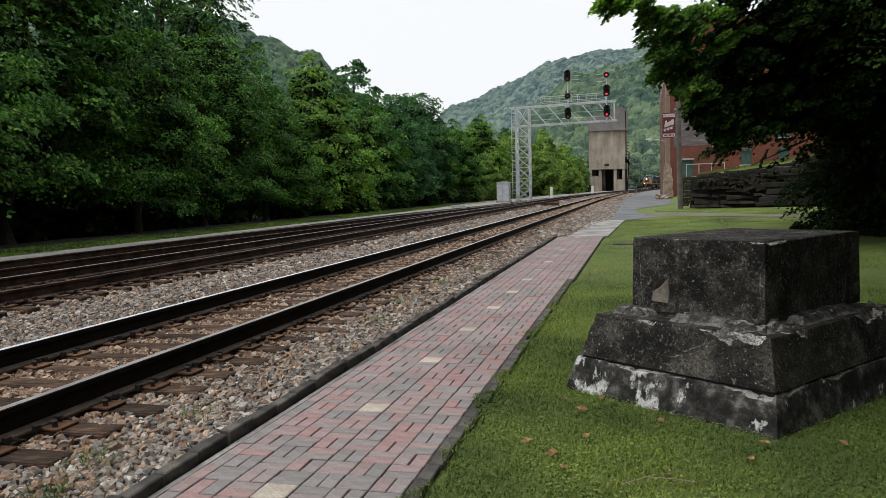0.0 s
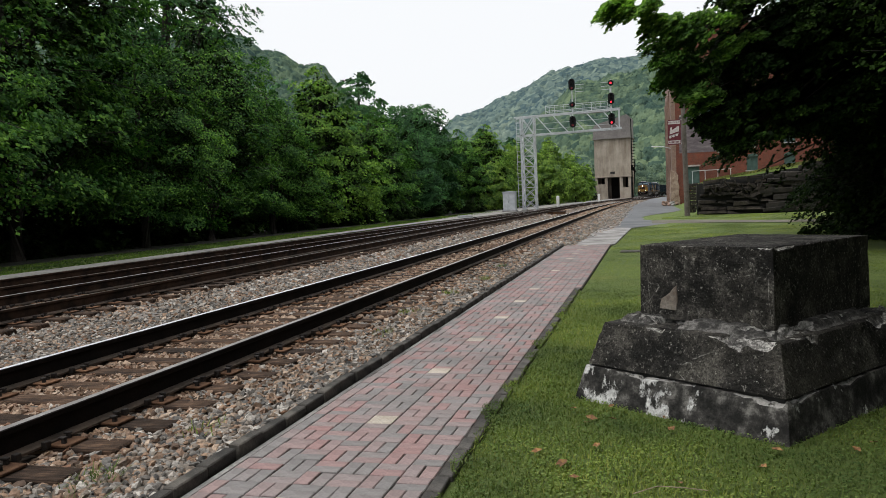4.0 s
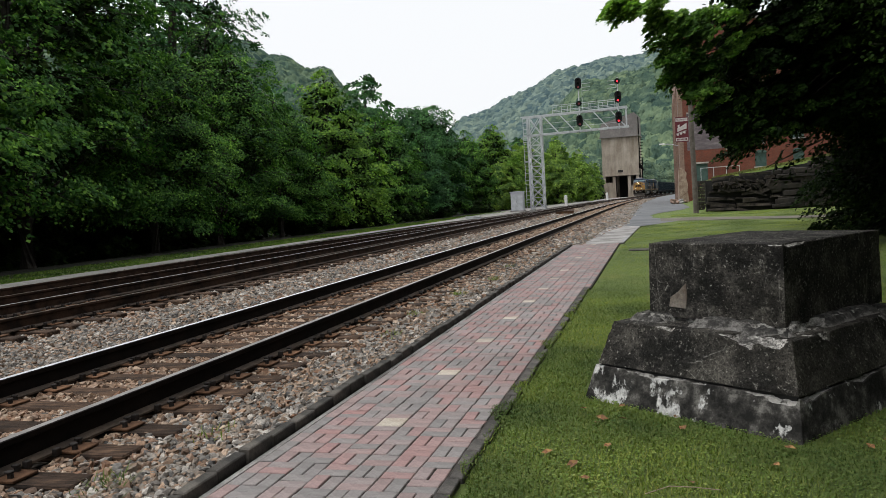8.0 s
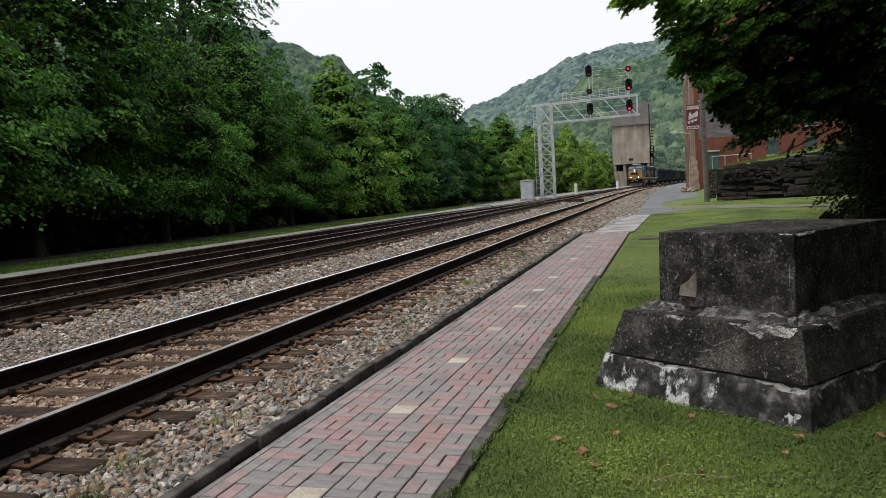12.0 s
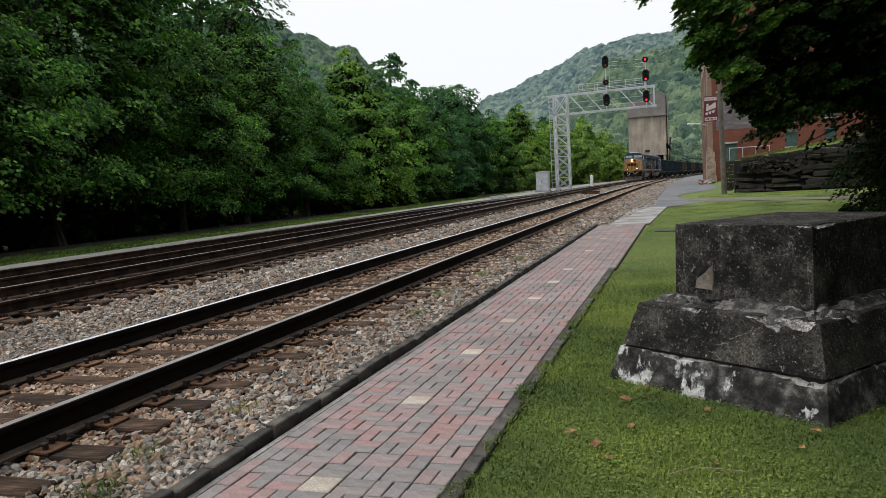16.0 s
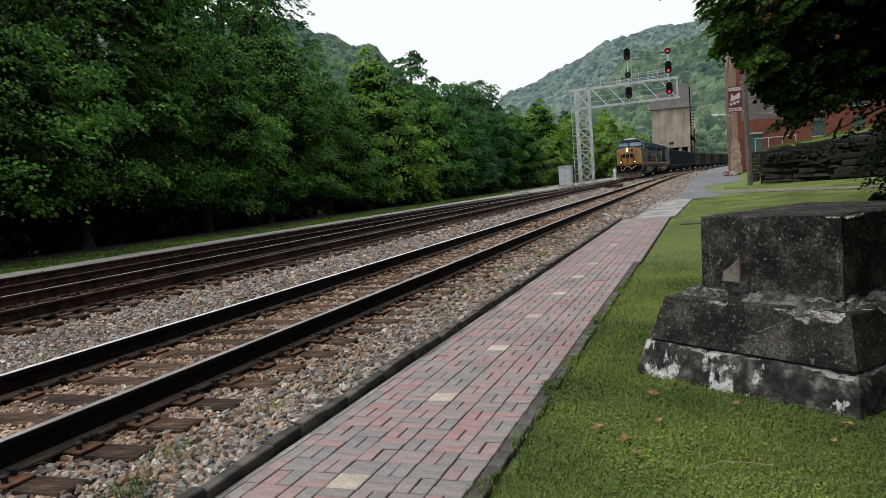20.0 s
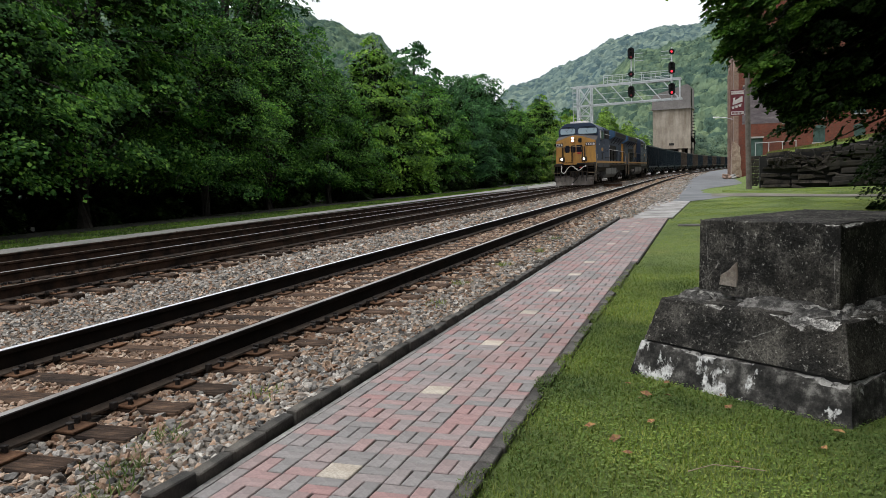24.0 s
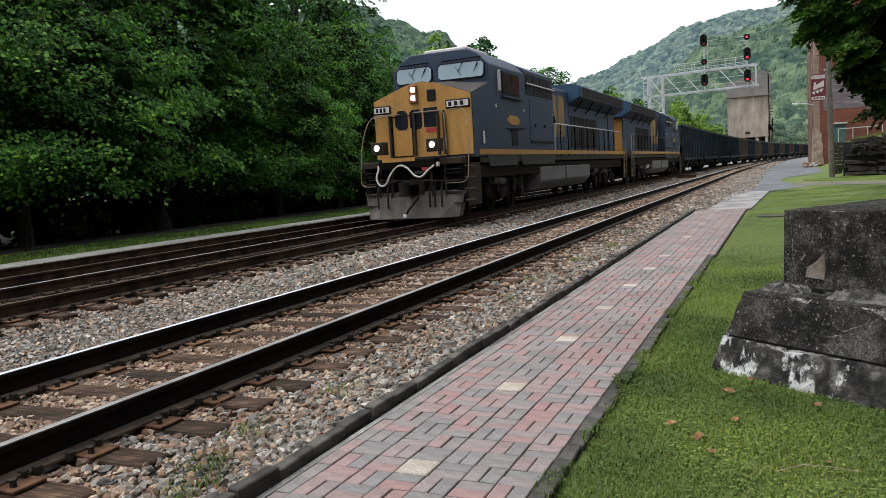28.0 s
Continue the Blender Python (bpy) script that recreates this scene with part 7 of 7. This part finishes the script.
    for s in (-1, 1):
        side = lambda a, b: (min(s * a, s * b), max(s * a, s * b))
        w = P("side_window", Geo().box(*side(1.52, 1.55), 4.0, 5.6, 3.5, 4.15), M_BLACK, "dark side window", parent=cabin)
        part("pane", Geo().box(*side(1.55, 1.56), 4.05, 4.75, 3.55, 4.1), M_SIDEGLASS, w)
        part("pane", Geo().box(*side(1.55, 1.56), 4.85, 5.55, 3.55, 4.1), M_SIDEGLASS, w)
        P("wind_deflector", Geo().box(*side(1.54, 1.63), 3.6, 3.64, 3.55, 4.15), M_PALE, "pale wind deflector", parent=cabin)
        P("arm_rest", Geo().box(*side(1.52, 1.62), 3.9, 5.8, 3.38, 3.44), M_NAVY, parent=cabin)
        P("cab_emblem", Geo().prism([(4.3, 2.72), (4.7, 2.6), (5.4, 2.6), (5.6, 2.76), (5.2, 2.88), (4.6, 2.88)], "x", *side(1.5235, 1.53)), M_GOLD, "faded gold emblem", parent=cabin)
        P("cab_door", Geo().box(*side(1.52, 1.535), 2.2, 2.35, 2.0, 2.35), M_PALE, parent=cabin)
        P("hatch", Geo().box(*side(1.52, 1.535), 4.7, 5.3, 1.95, 2.45), M_BLACK, parent=cabin)
        P("grab_iron", Geo().beam((s * 1.56, 4.2, 2.45), (s * 1.56, 5.9, 2.5), 0.03), M_FRAME, parent=cabin)
        # equipment cabinet behind the cab with louvres high up
        eq = P("equipment_cabinet", Geo().box(*side(0.02, 1.5), 6.2, 9.65, 1.64, 4.45), M_NAVY, "navy equipment cabinet", 0.04)
        for k in range(4):
            P("louvre", Geo().box(*side(1.5, 1.52), 6.4 + 0.8 * k, 7.05 + 0.8 * k, 3.65, 4.3), M_BLACK, parent=eq)
        P("grab_rail", Geo().beam((s * 1.57, 6.3, 3.98), (s * 1.57, 9.6, 3.98), 0.04), M_PALE, parent=eq)
        P("door_panel", Geo().box(*side(1.5, 1.515), 6.7, 9.4, 2.15, 3.5), M_NAVY, parent=eq)
        P("panel_sill", Geo().box(*side(1.5, 1.54), 6.7, 9.4, 2.08, 2.14), M_BLACK, parent=eq)
        P("roof_fairing", Geo().prism([(s * 0.3, 4.45), (s * 1.45, 4.45), (s * 1.0, 4.68), (s * 0.3, 4.7)], "y", 6.2, 9.65), M_NAVY, parent=eq)
        # long hood with its doors
        hood = P("hood", Geo().box(*side(0.01, 1.0), 9.65, 13.7, 1.64, 4.3), M_NAVY, "navy long hood", 0.05)
        for k in range(4):
            P("hood_door", Geo().box(*side(1.0, 1.02), 9.8 + k * 0.98, 10.7 + k * 0.98, 1.8, 4.05), M_NAVY, parent=hood, bevel=0.008)
        for a, b in ((9.8, 10.75), (10.95, 11.8), (12.0, 12.9)):
            P("gold_marking", Geo().prism([(a, 2.4), (b - 0.12, 2.4), (b, 2.55), (b, 3.9), (b - 0.12, 4.02), (a, 4.02)], "x", *side(1.021, 1.027)), M_WORNGOLD, "worn gold marking", parent=hood)
        P("exhaust_pipe", Geo().beam((s * 1.1, 9.8, 4.6), (s * 1.1, 11.2, 2.9), 0.1), M_BLACK, parent=hood)
        rad = P("radiator_house", Geo().box(*side(0.01, 1.02), 13.7, 22.9, 1.64, 3.75), M_NAVY, "navy radiator section", 0.03)
        for k in range(7):
            P("grille", Geo().box(*side(1.02, 1.04), 13.9 + k * 0.72, 14.5 + k * 0.72, 2.0, 3.3), M_BLACK, parent=rad)
        P("end_panel", Geo().box(*side(1.02, 1.05), 21.3, 22.9, 1.86, 3.72), M_NAVY, parent=rad)
        wing = P("radiator_wing", Geo().prism([(s * 0.01, 3.75), (s * 1.05, 3.75), (s * 1.53, 4.05), (s * 1.53, 4.5), (s * 1.2, 4.62), (s * 0.01, 4.62)], "y", 13.7, 23.2), M_NAVY, "flared radiator wing", 0.02)
        P("wing_front", Geo().prism([(s * 0.3, 3.8), (s * 1.05, 3.8), (s * 1.5, 4.07), (s * 1.5, 4.48), (s * 1.2, 4.6), (s * 0.3, 4.6)], "y", 13.66, 13.7), M_BLUE, "blue front of the wing", parent=wing)
        P("wing_screen", Geo().box(*side(1.53, 1.545), 14.2, 22.7, 4.1, 4.45), M_BLACK, parent=wing)
        for k in range(4):
            P("wing_bracket", Geo().beam((s * 1.05, 14.5 + k * 2.0, 3.5), (s * 1.45, 14.5 + k * 2.0, 3.98), 0.045), M_FRAME, parent=wing)
        # walkway railing
        rail = P("walkway_rail", Geo().tube([(s * 1.47, 9.8, 1.7), (s * 1.47, 9.8, 2.82), (s * 1.47, 22.1, 2.82), (s * 1.47, 22.9, 2.2), (s * 1.47, 23.2, 0.7)], 0.022, 6), M_PALE if lead else M_TANK, "thin pale handrail")
        for k in range(10):
            P("rail_post", Geo().beam((s * 1.47, 10.6 + k * 1.1, 1.64), (s * 1.47, 10.6 + k * 1.1, 2.82), 0.035), M_FRAME, parent=rail)
        for y in (22.35, 23.0):
            P("end_handrail", Geo().tube(smooth_line([(s * 1.49, y, 2.72), (s * 1.53, y + 0.22, 2.5), (s * 1.55, y + 0.3, 1.9), (s * 1.55, y + 0.32, 1.1), (s * 1.54, y + 0.3, 0.55)], 4), 0.02, 6), M_TANRAIL, "tan end handrail")
        for y in (7.2, 8.3):
            P("door_latch", Geo().box(*side(1.515, 1.54), y, y + 0.12, 2.6, 2.72), M_BLACK, parent=eq)
        for y in (3.3, 5.9, 9.3):
            P("lifting_lug", Geo().box(*side(1.52, 1.56), y, y + 0.09, 3.05, 3.13), M_PALE, parent=eq)
        for k in range(5):
            P("truck_pipe", Geo().tube([(s * 1.3, 2.9 + 0.75 * k, 1.2), (s * 1.34, 3.1 + 0.75 * k, 0.9), (s * 1.32, 3.0 + 0.75 * k, 0.62)], 0.022, 5), M_TANK)
            P("truck_pipe", Geo().tube([(s * 1.3, 17.8 + 0.75 * k, 1.2), (s * 1.34, 18.0 + 0.75 * k, 0.9), (s * 1.32, 17.9 + 0.75 * k, 0.62)], 0.022, 5), M_TANK)
        # steps at both ends, fuel tank, air reservoirs
        for y0, y1 in ((0.75, 1.5), (22.6, 23.3)):
            st = P("step_well", Geo().box(*side(1.28, 1.48), y0, y1, 0.45, 1.5), M_FRAME)
            for k in range(4):
                P("step", Geo().box(*side(1.3, 1.54), y0 + 0.04, y1 - 0.04, 0.48 + 0.3 * k, 0.52 + 0.3 * k), M_PLOW, parent=st)
        P("air_reservoir", Geo().tube([(s * 1.2, 16.4, 0.98), (s * 1.2, 17.1, 0.98)], 0.2, 12), M_TANK if lead else M_PALE)
    P("fuel_tank", Geo().prism([(-1.42, 0.75), (-1.15, 0.45), (1.15, 0.45), (1.42, 0.75), (1.42, 1.28), (-1.42, 1.28)], "y", 7.9, 15.4), M_FUEL, "grey fuel tank", 0.04)
    P("centre_sill", Geo().box(-0.62, 0.62, 1.2, 22.9, 0.35, 1.05), M_FRAME)
    P("tank_seam", Geo().box(-1.435, 1.435, 11.3, 11.36, 0.72, 1.29), M_FRAME)
    P("rear_bulkhead", Geo().box(-1.0, 1.0, 22.9, 22.96, 1.7, 3.72), M_GOLD)
    P("wing_end", Geo().prism([(-1.05, 3.75), (1.05, 3.75), (1.53, 4.05), (1.53, 4.5), (1.2, 4.62), (-1.2, 4.62), (-1.53, 4.5), (-1.53, 4.05)], "y", 23.205, 23.23), M_BLUE, "blue end of the radiator wings")
    # both ends: plow, coupler, hoses
    P("plow", Geo().hexa([(-1.35, 0.62, 0.08), (1.35, 0.62, 0.08), (1.35, 0.9, 0.08), (-1.35, 0.9, 0.08)], [(-1.5, 0.75, 0.78), (1.5, 0.75, 0.78), (1.5, 0.95, 0.78), (-1.5, 0.95, 0.78)]).hexa([(-0.9, 0.42, 0.06), (0.9, 0.42, 0.06), (1.35, 0.64, 0.06), (-1.35, 0.64, 0.06)], [(-0.8, 0.58, 0.62), (0.8, 0.58, 0.62), (1.47, 0.78, 0.72), (-1.47, 0.78, 0.72)]), M_PLOW, "grimy steel snow plow", 0.02)
    P("pilot_plate", Geo().box(-1.46, 1.46, 0.95, 1.05, 0.5, 1.5), M_FRAME)
    for s in (-1, 1):
        P("corner_plate", Geo().box(min(s * 1.47, s * 1.5), max(s * 1.47, s * 1.5), 0.95, 1.95, 0.34, 1.68), M_GRIME, "grimy brown side plate of the steps")
        for k in range(4):
            P("step_tread", Geo().box(min(s * 1.0, s * 1.46), max(s * 1.0, s * 1.46), 0.62 + 0.03 * k, 0.95, 0.42 + 0.3 * k, 0.45 + 0.3 * k), M_GRIME)
        P("jumper_socket", Geo().box(s * 0.82 - 0.09, s * 0.82 + 0.09, 0.42, 0.55, 1.42, 1.54), M_PALE, "pale jumper cable socket", 0.02)
        P("pilot_bracket", Geo().beam((s * 0.55, 0.7, 1.5), (s * 0.62, 0.62, 0.6), 0.06).beam((s * 0.95, 0.72, 1.5), (s * 1.0, 0.66, 0.6), 0.05), M_GRIME)
        P("hose_rack", Geo().beam((s * 0.4, 0.5, 1.08), (s * 1.4, 0.55, 1.02), 0.035), M_GRIME)
    P("draft_gear", Geo().box(-0.34, 0.34, 0.72, 0.98, 0.62, 1.12), M_GRIME, "rust-brown draft gear", 0.03)
    P("brake_hose", Geo().tube([(0.34, 0.6, 0.98), (0.36, 0.42, 0.86), (0.3, 0.34, 0.6), (0.05, 0.3, 0.34), (-0.1, 0.33, 0.16)], 0.028, 6), M_BLACK, "black brake hose")
    P("glad_hand", Geo().box(-0.14, -0.04, 0.28, 0.36, 0.12, 0.2), M_PALE)
    P("pale_mark", Geo().box(-0.05, 0.22, 0.94, 0.949, 1.26, 1.34), M_GREY)
    P("anticlimber", Geo().box(-0.85, 0.85, 0.4, 0.75, 1.42, 1.66), M_FRAME, bevel=0.02)
    P("gold_step_edge", Geo().box(-0.72, 0.25, 0.38, 0.4, 1.6, 1.7), M_GOLD)
    for y, d in ((0.75, -1), (23.2, 1)):
        c = P("coupler", Geo().box(-0.16, 0.16, min(y, y + d * 0.6), max(y, y + d * 0.6), 0.72, 0.98), M_FRAME, "rusty knuckle coupler", 0.03)
        part("knuckle", Geo().tube([(0.05, y + d * 0.68, 0.68), (0.05, y + d * 0.68, 1.05)], 0.14, 10), M_STEEL, c)
        part("uncoupling_lever", Geo().tube([(-1.3, y + d * 0.1, 1.15), (-0.3, y + d * 0.25, 1.1), (0.1, y + d * 0.4, 1.05)], 0.02, 6), M_STEEL, c)
    P("rear_plate", Geo().box(-1.46, 1.46, 23.05, 23.2, 0.55, 1.5), M_FRAME)
    for x in (-1.0, -0.7, 0.55, 0.7, 0.9):
        P("air_hose", Geo().tube([(x, 0.66, 1.05), (x + 0.03, 0.48, 0.8), (x + 0.05, 0.44, 0.35)], 0.025, 6), M_BLACK)
    # nose fittings
    P("cable", Geo().tube(smooth_line([(-0.84, 0.4, 1.46), (-0.9, 0.34, 1.2), (-0.8, 0.32, 1.0), (-0.62, 0.32, 1.02), (-0.45, 0.33, 1.3), (-0.2, 0.34, 1.5), (0.05, 0.33, 1.42), (0.25, 0.32, 1.22), (0.45, 0.32, 1.18), (0.64, 0.33, 1.33), (0.8, 0.4, 1.46)]), 0.026, 8), M_HOSE, "pale hanging jumper cable")
    P("black_box", Geo().box(0.2, 0.46, 1.48, 1.53, 3.24, 3.55), M_BLACK, bevel=0.03)
    for x0, x1 in ((-1.5, -0.95), (0.74, 1.46)):
        b = P("number_board", Geo().box(x0, x1, 1.49, 1.53, 2.98, 3.22), M_BLACK, "black-framed number board", 0.02)
        part("board_face", Geo().box(x0 + 0.04, x1 - 0.04, 1.483, 1.489, 3.02, 3.18), M_PALE, b, "lit pale board face")
        for k in range(3):
            xa = x0 + 0.1 + k * (x1 - x0 - 0.2) / 3
            part("digit_bar", Geo().box(xa, xa + (x1 - x0) * 0.13, 1.478, 1.4825, 3.04, 3.16), M_BLACK, b)
    # plain blue marks where the emblem stands
    for pts in ([(-0.84, 2.62), (-0.72, 2.5), (-0.5, 2.5), (-0.44, 2.6), (-0.44, 2.95), (-0.52, 3.04), (-0.72, 3.04), (-0.84, 2.92)], [(-0.38, 2.56), (-0.28, 2.5), (-0.06, 2.5), (0.0, 2.58), (0.0, 2.98), (-0.08, 3.04), (-0.3, 3.04), (-0.38, 2.96)], [(0.06, 2.53), (0.5, 2.53), (0.42, 2.8), (0.5, 3.06), (0.06, 3.06)]):
        P("emblem_shape", Geo().prism(pts, "y", 1.518, 1.528), M_MARK, "dark blue marking")
    P("red_tag", Geo().box(0.12, 0.42, 1.515, 1.528, 2.39, 2.5), M_REDPAINT)
    for x in (-0.98, -0.22, 0.5, 0.68):
        P("nose_post", Geo().beam((x, 1.47, 1.75), (x, 1.47, 2.95), 0.06), M_GRIME)
    P("nose_grab", Geo().tube([(-1.45, 1.42, 2.88), (-0.75, 1.42, 2.94), (-0.7, 1.5, 2.94)], 0.02, 6), M_TANRAIL)
    P("nose_grab", Geo().tube([(-0.2, 1.42, 2.95), (0.62, 1.42, 2.95), (0.72, 1.42, 2.85), (0.74, 1.44, 1.9)], 0.02, 6), M_TANRAIL)
    for s in (-1, 1):
        P("corner_handrail", Geo().tube(smooth_line([(s * 0.9, 1.44, 2.95), (s * 1.4, 1.2, 2.88), (s * 1.58, 0.95, 2.3), (s * 1.62, 0.8, 1.5), (s * 1.55, 0.72, 1.02), (s * 1.05, 0.55, 0.97)]), 0.014, 6), M_TANRAIL, "tan bent corner handrail")
        P("nose_step", Geo().box(min(s * 0.95, s * 1.45), max(s * 0.95, s * 1.45), 0.62, 1.5, 1.2, 1.26), M_FRAME)
    P("nose_door", wall_cells(-0.95, -0.3, 1.75, 2.9, [(-0.92, -0.33, 1.78, 2.87)], 1.51, 1.528), M_FRAME)
    P("class_light", Geo().tube([(0.52, 0.42, 1.42), (0.52, 0.6, 1.42)], 0.1, 14), M_REDPAINT, "round red marker")
    sets = build_truck(loco, 4.4, 3, 0.75, 3.9) + build_truck(loco, 19.3, 3, 0.75, 3.9)
    if lead:
        lights_and_boards(loco)
    return loco, sets


def build_hopper(mat, label):
    car = thing("hopper_car", label, "hopper car", group="coal hopper cars")
    L = CAR
    # side sheets, slope sheets at both ends, floor
    for s in (-1, 1):
        x0, x1 = sorted((s * 1.38, s * 1.44))
        part("side_sheet", Geo().prism([(1.0, 1.25), (L - 1.0, 1.25), (L - 0.55, 2.4), (L - 0.55, 3.95), (0.55, 3.95), (0.55, 2.4)], "x", x0, x1), mat, car)
        part("top_chord", Geo().box(min(s * 1.36, s * 1.55), max(s * 1.36, s * 1.55), 0.45, L - 0.45, 3.92, 4.1), mat, car, bevel=0.02)
        part("side_sill", Geo().box(min(s * 1.36, s * 1.54), max(s * 1.36, s * 1.54), 0.9, L - 0.9, 1.15, 1.36), mat, car, bevel=0.02)
        for k in range(11):
            y = 1.0 + k * (L - 2.0) / 10
            part("rib", Geo().prism([(s * 1.44, y - 0.09), (s * 1.56, y - 0.05), (s * 1.56, y + 0.05), (s * 1.44, y + 0.09)], "z", 1.3, 3.95), mat, car)
        for k, (y, z0, z1) in enumerate(((4.0, 1.4, 2.3), (9.6, 1.5, 2.9), (12.4, 1.4, 1.9))):
            if mat == M_CAR:
                part("rust_patch", Geo().prism([(y - 0.6, z0), (y + 0.55, z0), (y + 0.6, z1 - 0.2), (y + 0.1, z1), (y - 0.5, z1 - 0.15)], "x", *sorted((s * 1.441, s * 1.446))), M_RUSTCAR, car, "rusty repair patch")
        part("stencil", Geo().box(min(s * 1.441, s * 1.445), max(s * 1.441, s * 1.445), 2.7, 3.6, 2.9, 3.1), M_GREY, car)
    for y, d in ((0.5, 1), (L - 0.5, -1)):
        part("end_sheet", Geo().box(-1.4, 1.4, min(y, y + d * 0.06), max(y, y + d * 0.06), 2.35, 4.05), mat, car)
        part("slope_sheet", Geo().hexa([(-1.38, y + d * 0.06, 2.35), (1.38, y + d * 0.06, 2.35), (1.38, y + d * 2.2, 0.95), (-1.38, y + d * 2.2, 0.95)], [(-1.38, y + d * 0.06, 2.45), (1.38, y + d * 0.06, 2.45), (1.38, y + d * 2.25, 1.05), (-1.38, y + d * 2.25, 1.05)]), mat, car)
        part("end_post", Geo().beam((-1.2, y - d * 0.3, 1.2), (-1.2, y, 3.8), 0.12), mat, car)
        part("end_post", Geo().beam((1.2, y - d * 0.3, 1.2), (1.2, y, 3.8), 0.12), mat, car)
        part("end_platform", Geo().box(-1.4, 1.4, min(y - d * 0.35, y + d * 1.2), max(y - d * 0.35, y + d * 1.2), 1.02, 1.14), M_FRAME, car)
        for k in range(5):
            part("ladder_rung", Geo().beam((1.0, y - d * 0.25, 1.4 + 0.45 * k), (1.45, y - d * 0.25, 1.4 + 0.45 * k), 0.03), M_FRAME, car)
        part("coupler", Geo().box(-0.14, 0.14, min(y - d * 0.55, y), max(y - d * 0.55, y), 0.75, 1.0), M_FRAME, car)
    part("centre_sill", Geo().box(-0.6, 0.6, 0.4, L - 0.4, 0.42, 1.1), M_FRAME, car)
    for k in range(4):
        y = 3.6 + k * (L - 7.2) / 3
        part("hopper_chute", Geo().hexa([(-0.9, y - 0.35, 0.45), (0.9, y - 0.35, 0.45), (0.9, y + 0.35, 0.45), (-0.9, y + 0.35, 0.45)], [(-1.36, y - 1.25, 1.3), (1.36, y - 1.25, 1.3), (1.36, y + 1.25, 1.3), (-1.36, y + 1.25, 1.3)]), mat, car)
    g = Geo()
    n, m = 26, 7
    rng = np.random.default_rng(2)
    vs = []
    for i in range(n):
        for j in range(m):
            y, x = 0.56 + (L - 1.12) * i / (n - 1), -1.37 + 2.74 * j / (m - 1)
            edge = min(1.0, min(i, n - 1 - i) / 4) * math.sin(math.pi * j / (m - 1)) ** 0.6
            vs.append((x, y, 3.78 + 0.42 * edge + rng.normal(0, 0.05)))
    g.add(vs, [(i * m + j, i * m + j + 1, i * m + m + j + 1, i * m + m + j) for i in range(n - 1) for j in range(m - 1)])
    part("coal_load", g, M_COAL, car, "heaped black coal")
    build_truck(car, 2.0, 2, 0.75, 1.8, False)
    build_truck(car, L - 2.0, 2, 0.75, 1.8, False)
    return car


FRONT_AT_END, SPEED = 17.94, 9.65


def line_point(s):
    """A point of the main track s metres along it, with its heading slope."""
    y = s
    for _ in range(6):
        y = s - (max(0.0, y - BEND) ** 3) / (6 * RADIUS ** 2)
    return Vector((TRACK_2 + bend(y), y, RAIL_2 + 0.003))


def car_pose(t, offset, length, turned=False):
    """Where a car stands whose front is offset metres behind the head of the train."""
    s = FRONT_AT_END + SPEED * (28.0 - t) + offset
    a, b = line_point(s + length * 0.2), line_point(s + length * 0.8)
    d = (b - a).normalized()
    o = a - d * length * 0.2
    turn = math.degrees(math.atan2(-d.x, d.y))
    m = Matrix.Translation(o) @ pose(0, 0, 0, 0, 0, turn)
    return m @ pose(0, length, 0, 0, 0, 180) if turned else m


def build_train():
    train = []
    lead, sets1 = build_loco(True)
    second, sets2 = build_loco(False)
    train.append((lead, 0.0, LOCO, False, sets1))
    train.append((second, LOCO, LOCO, True, sets2))
    black = build_hopper(M_CAR, "black steel hopper car heaped with coal")
    brown = build_hopper(M_RUSTCAR, "rusty brown steel hopper car heaped with coal")
    for k in range(20):
        base = brown if k > 3 and k % 2 == 0 else black
        first = k in (0, 4)
        car = base if first else copy_thing(base, Matrix.Identity(4))
        train.append((car, 2 * LOCO + 0.2 + k * CAR, CAR, False, []))
    return train


def motions():
    for car, offset, length, turned, sets in TRAIN:
        walk(car, [(t, car_pose(t, offset, length, turned)) for t in range(0, 29, 2)])
        for ws, wy, r in sets:
            way = -1 if not turned else 1
            step = 0.08
            rows = [(k * step, pose(0, wy, r, -way * math.degrees(SPEED * k * step / r))) for k in range(351)]
            walk(ws, rows[:-1] + [(28.0, pose(0, wy, r, -way * math.degrees(SPEED * 28.0 / r)))])


build_ground()
build_lanes()
build_hills()
build_woods()
build_tower()
build_brick_house()
build_retaining_wall()
build_pole()
build_gantry()
build_cabinet()
build_pedestal()
TRAIN = build_train()
build_tracks()
build_path()
build_stones()
build_grass()
motions()
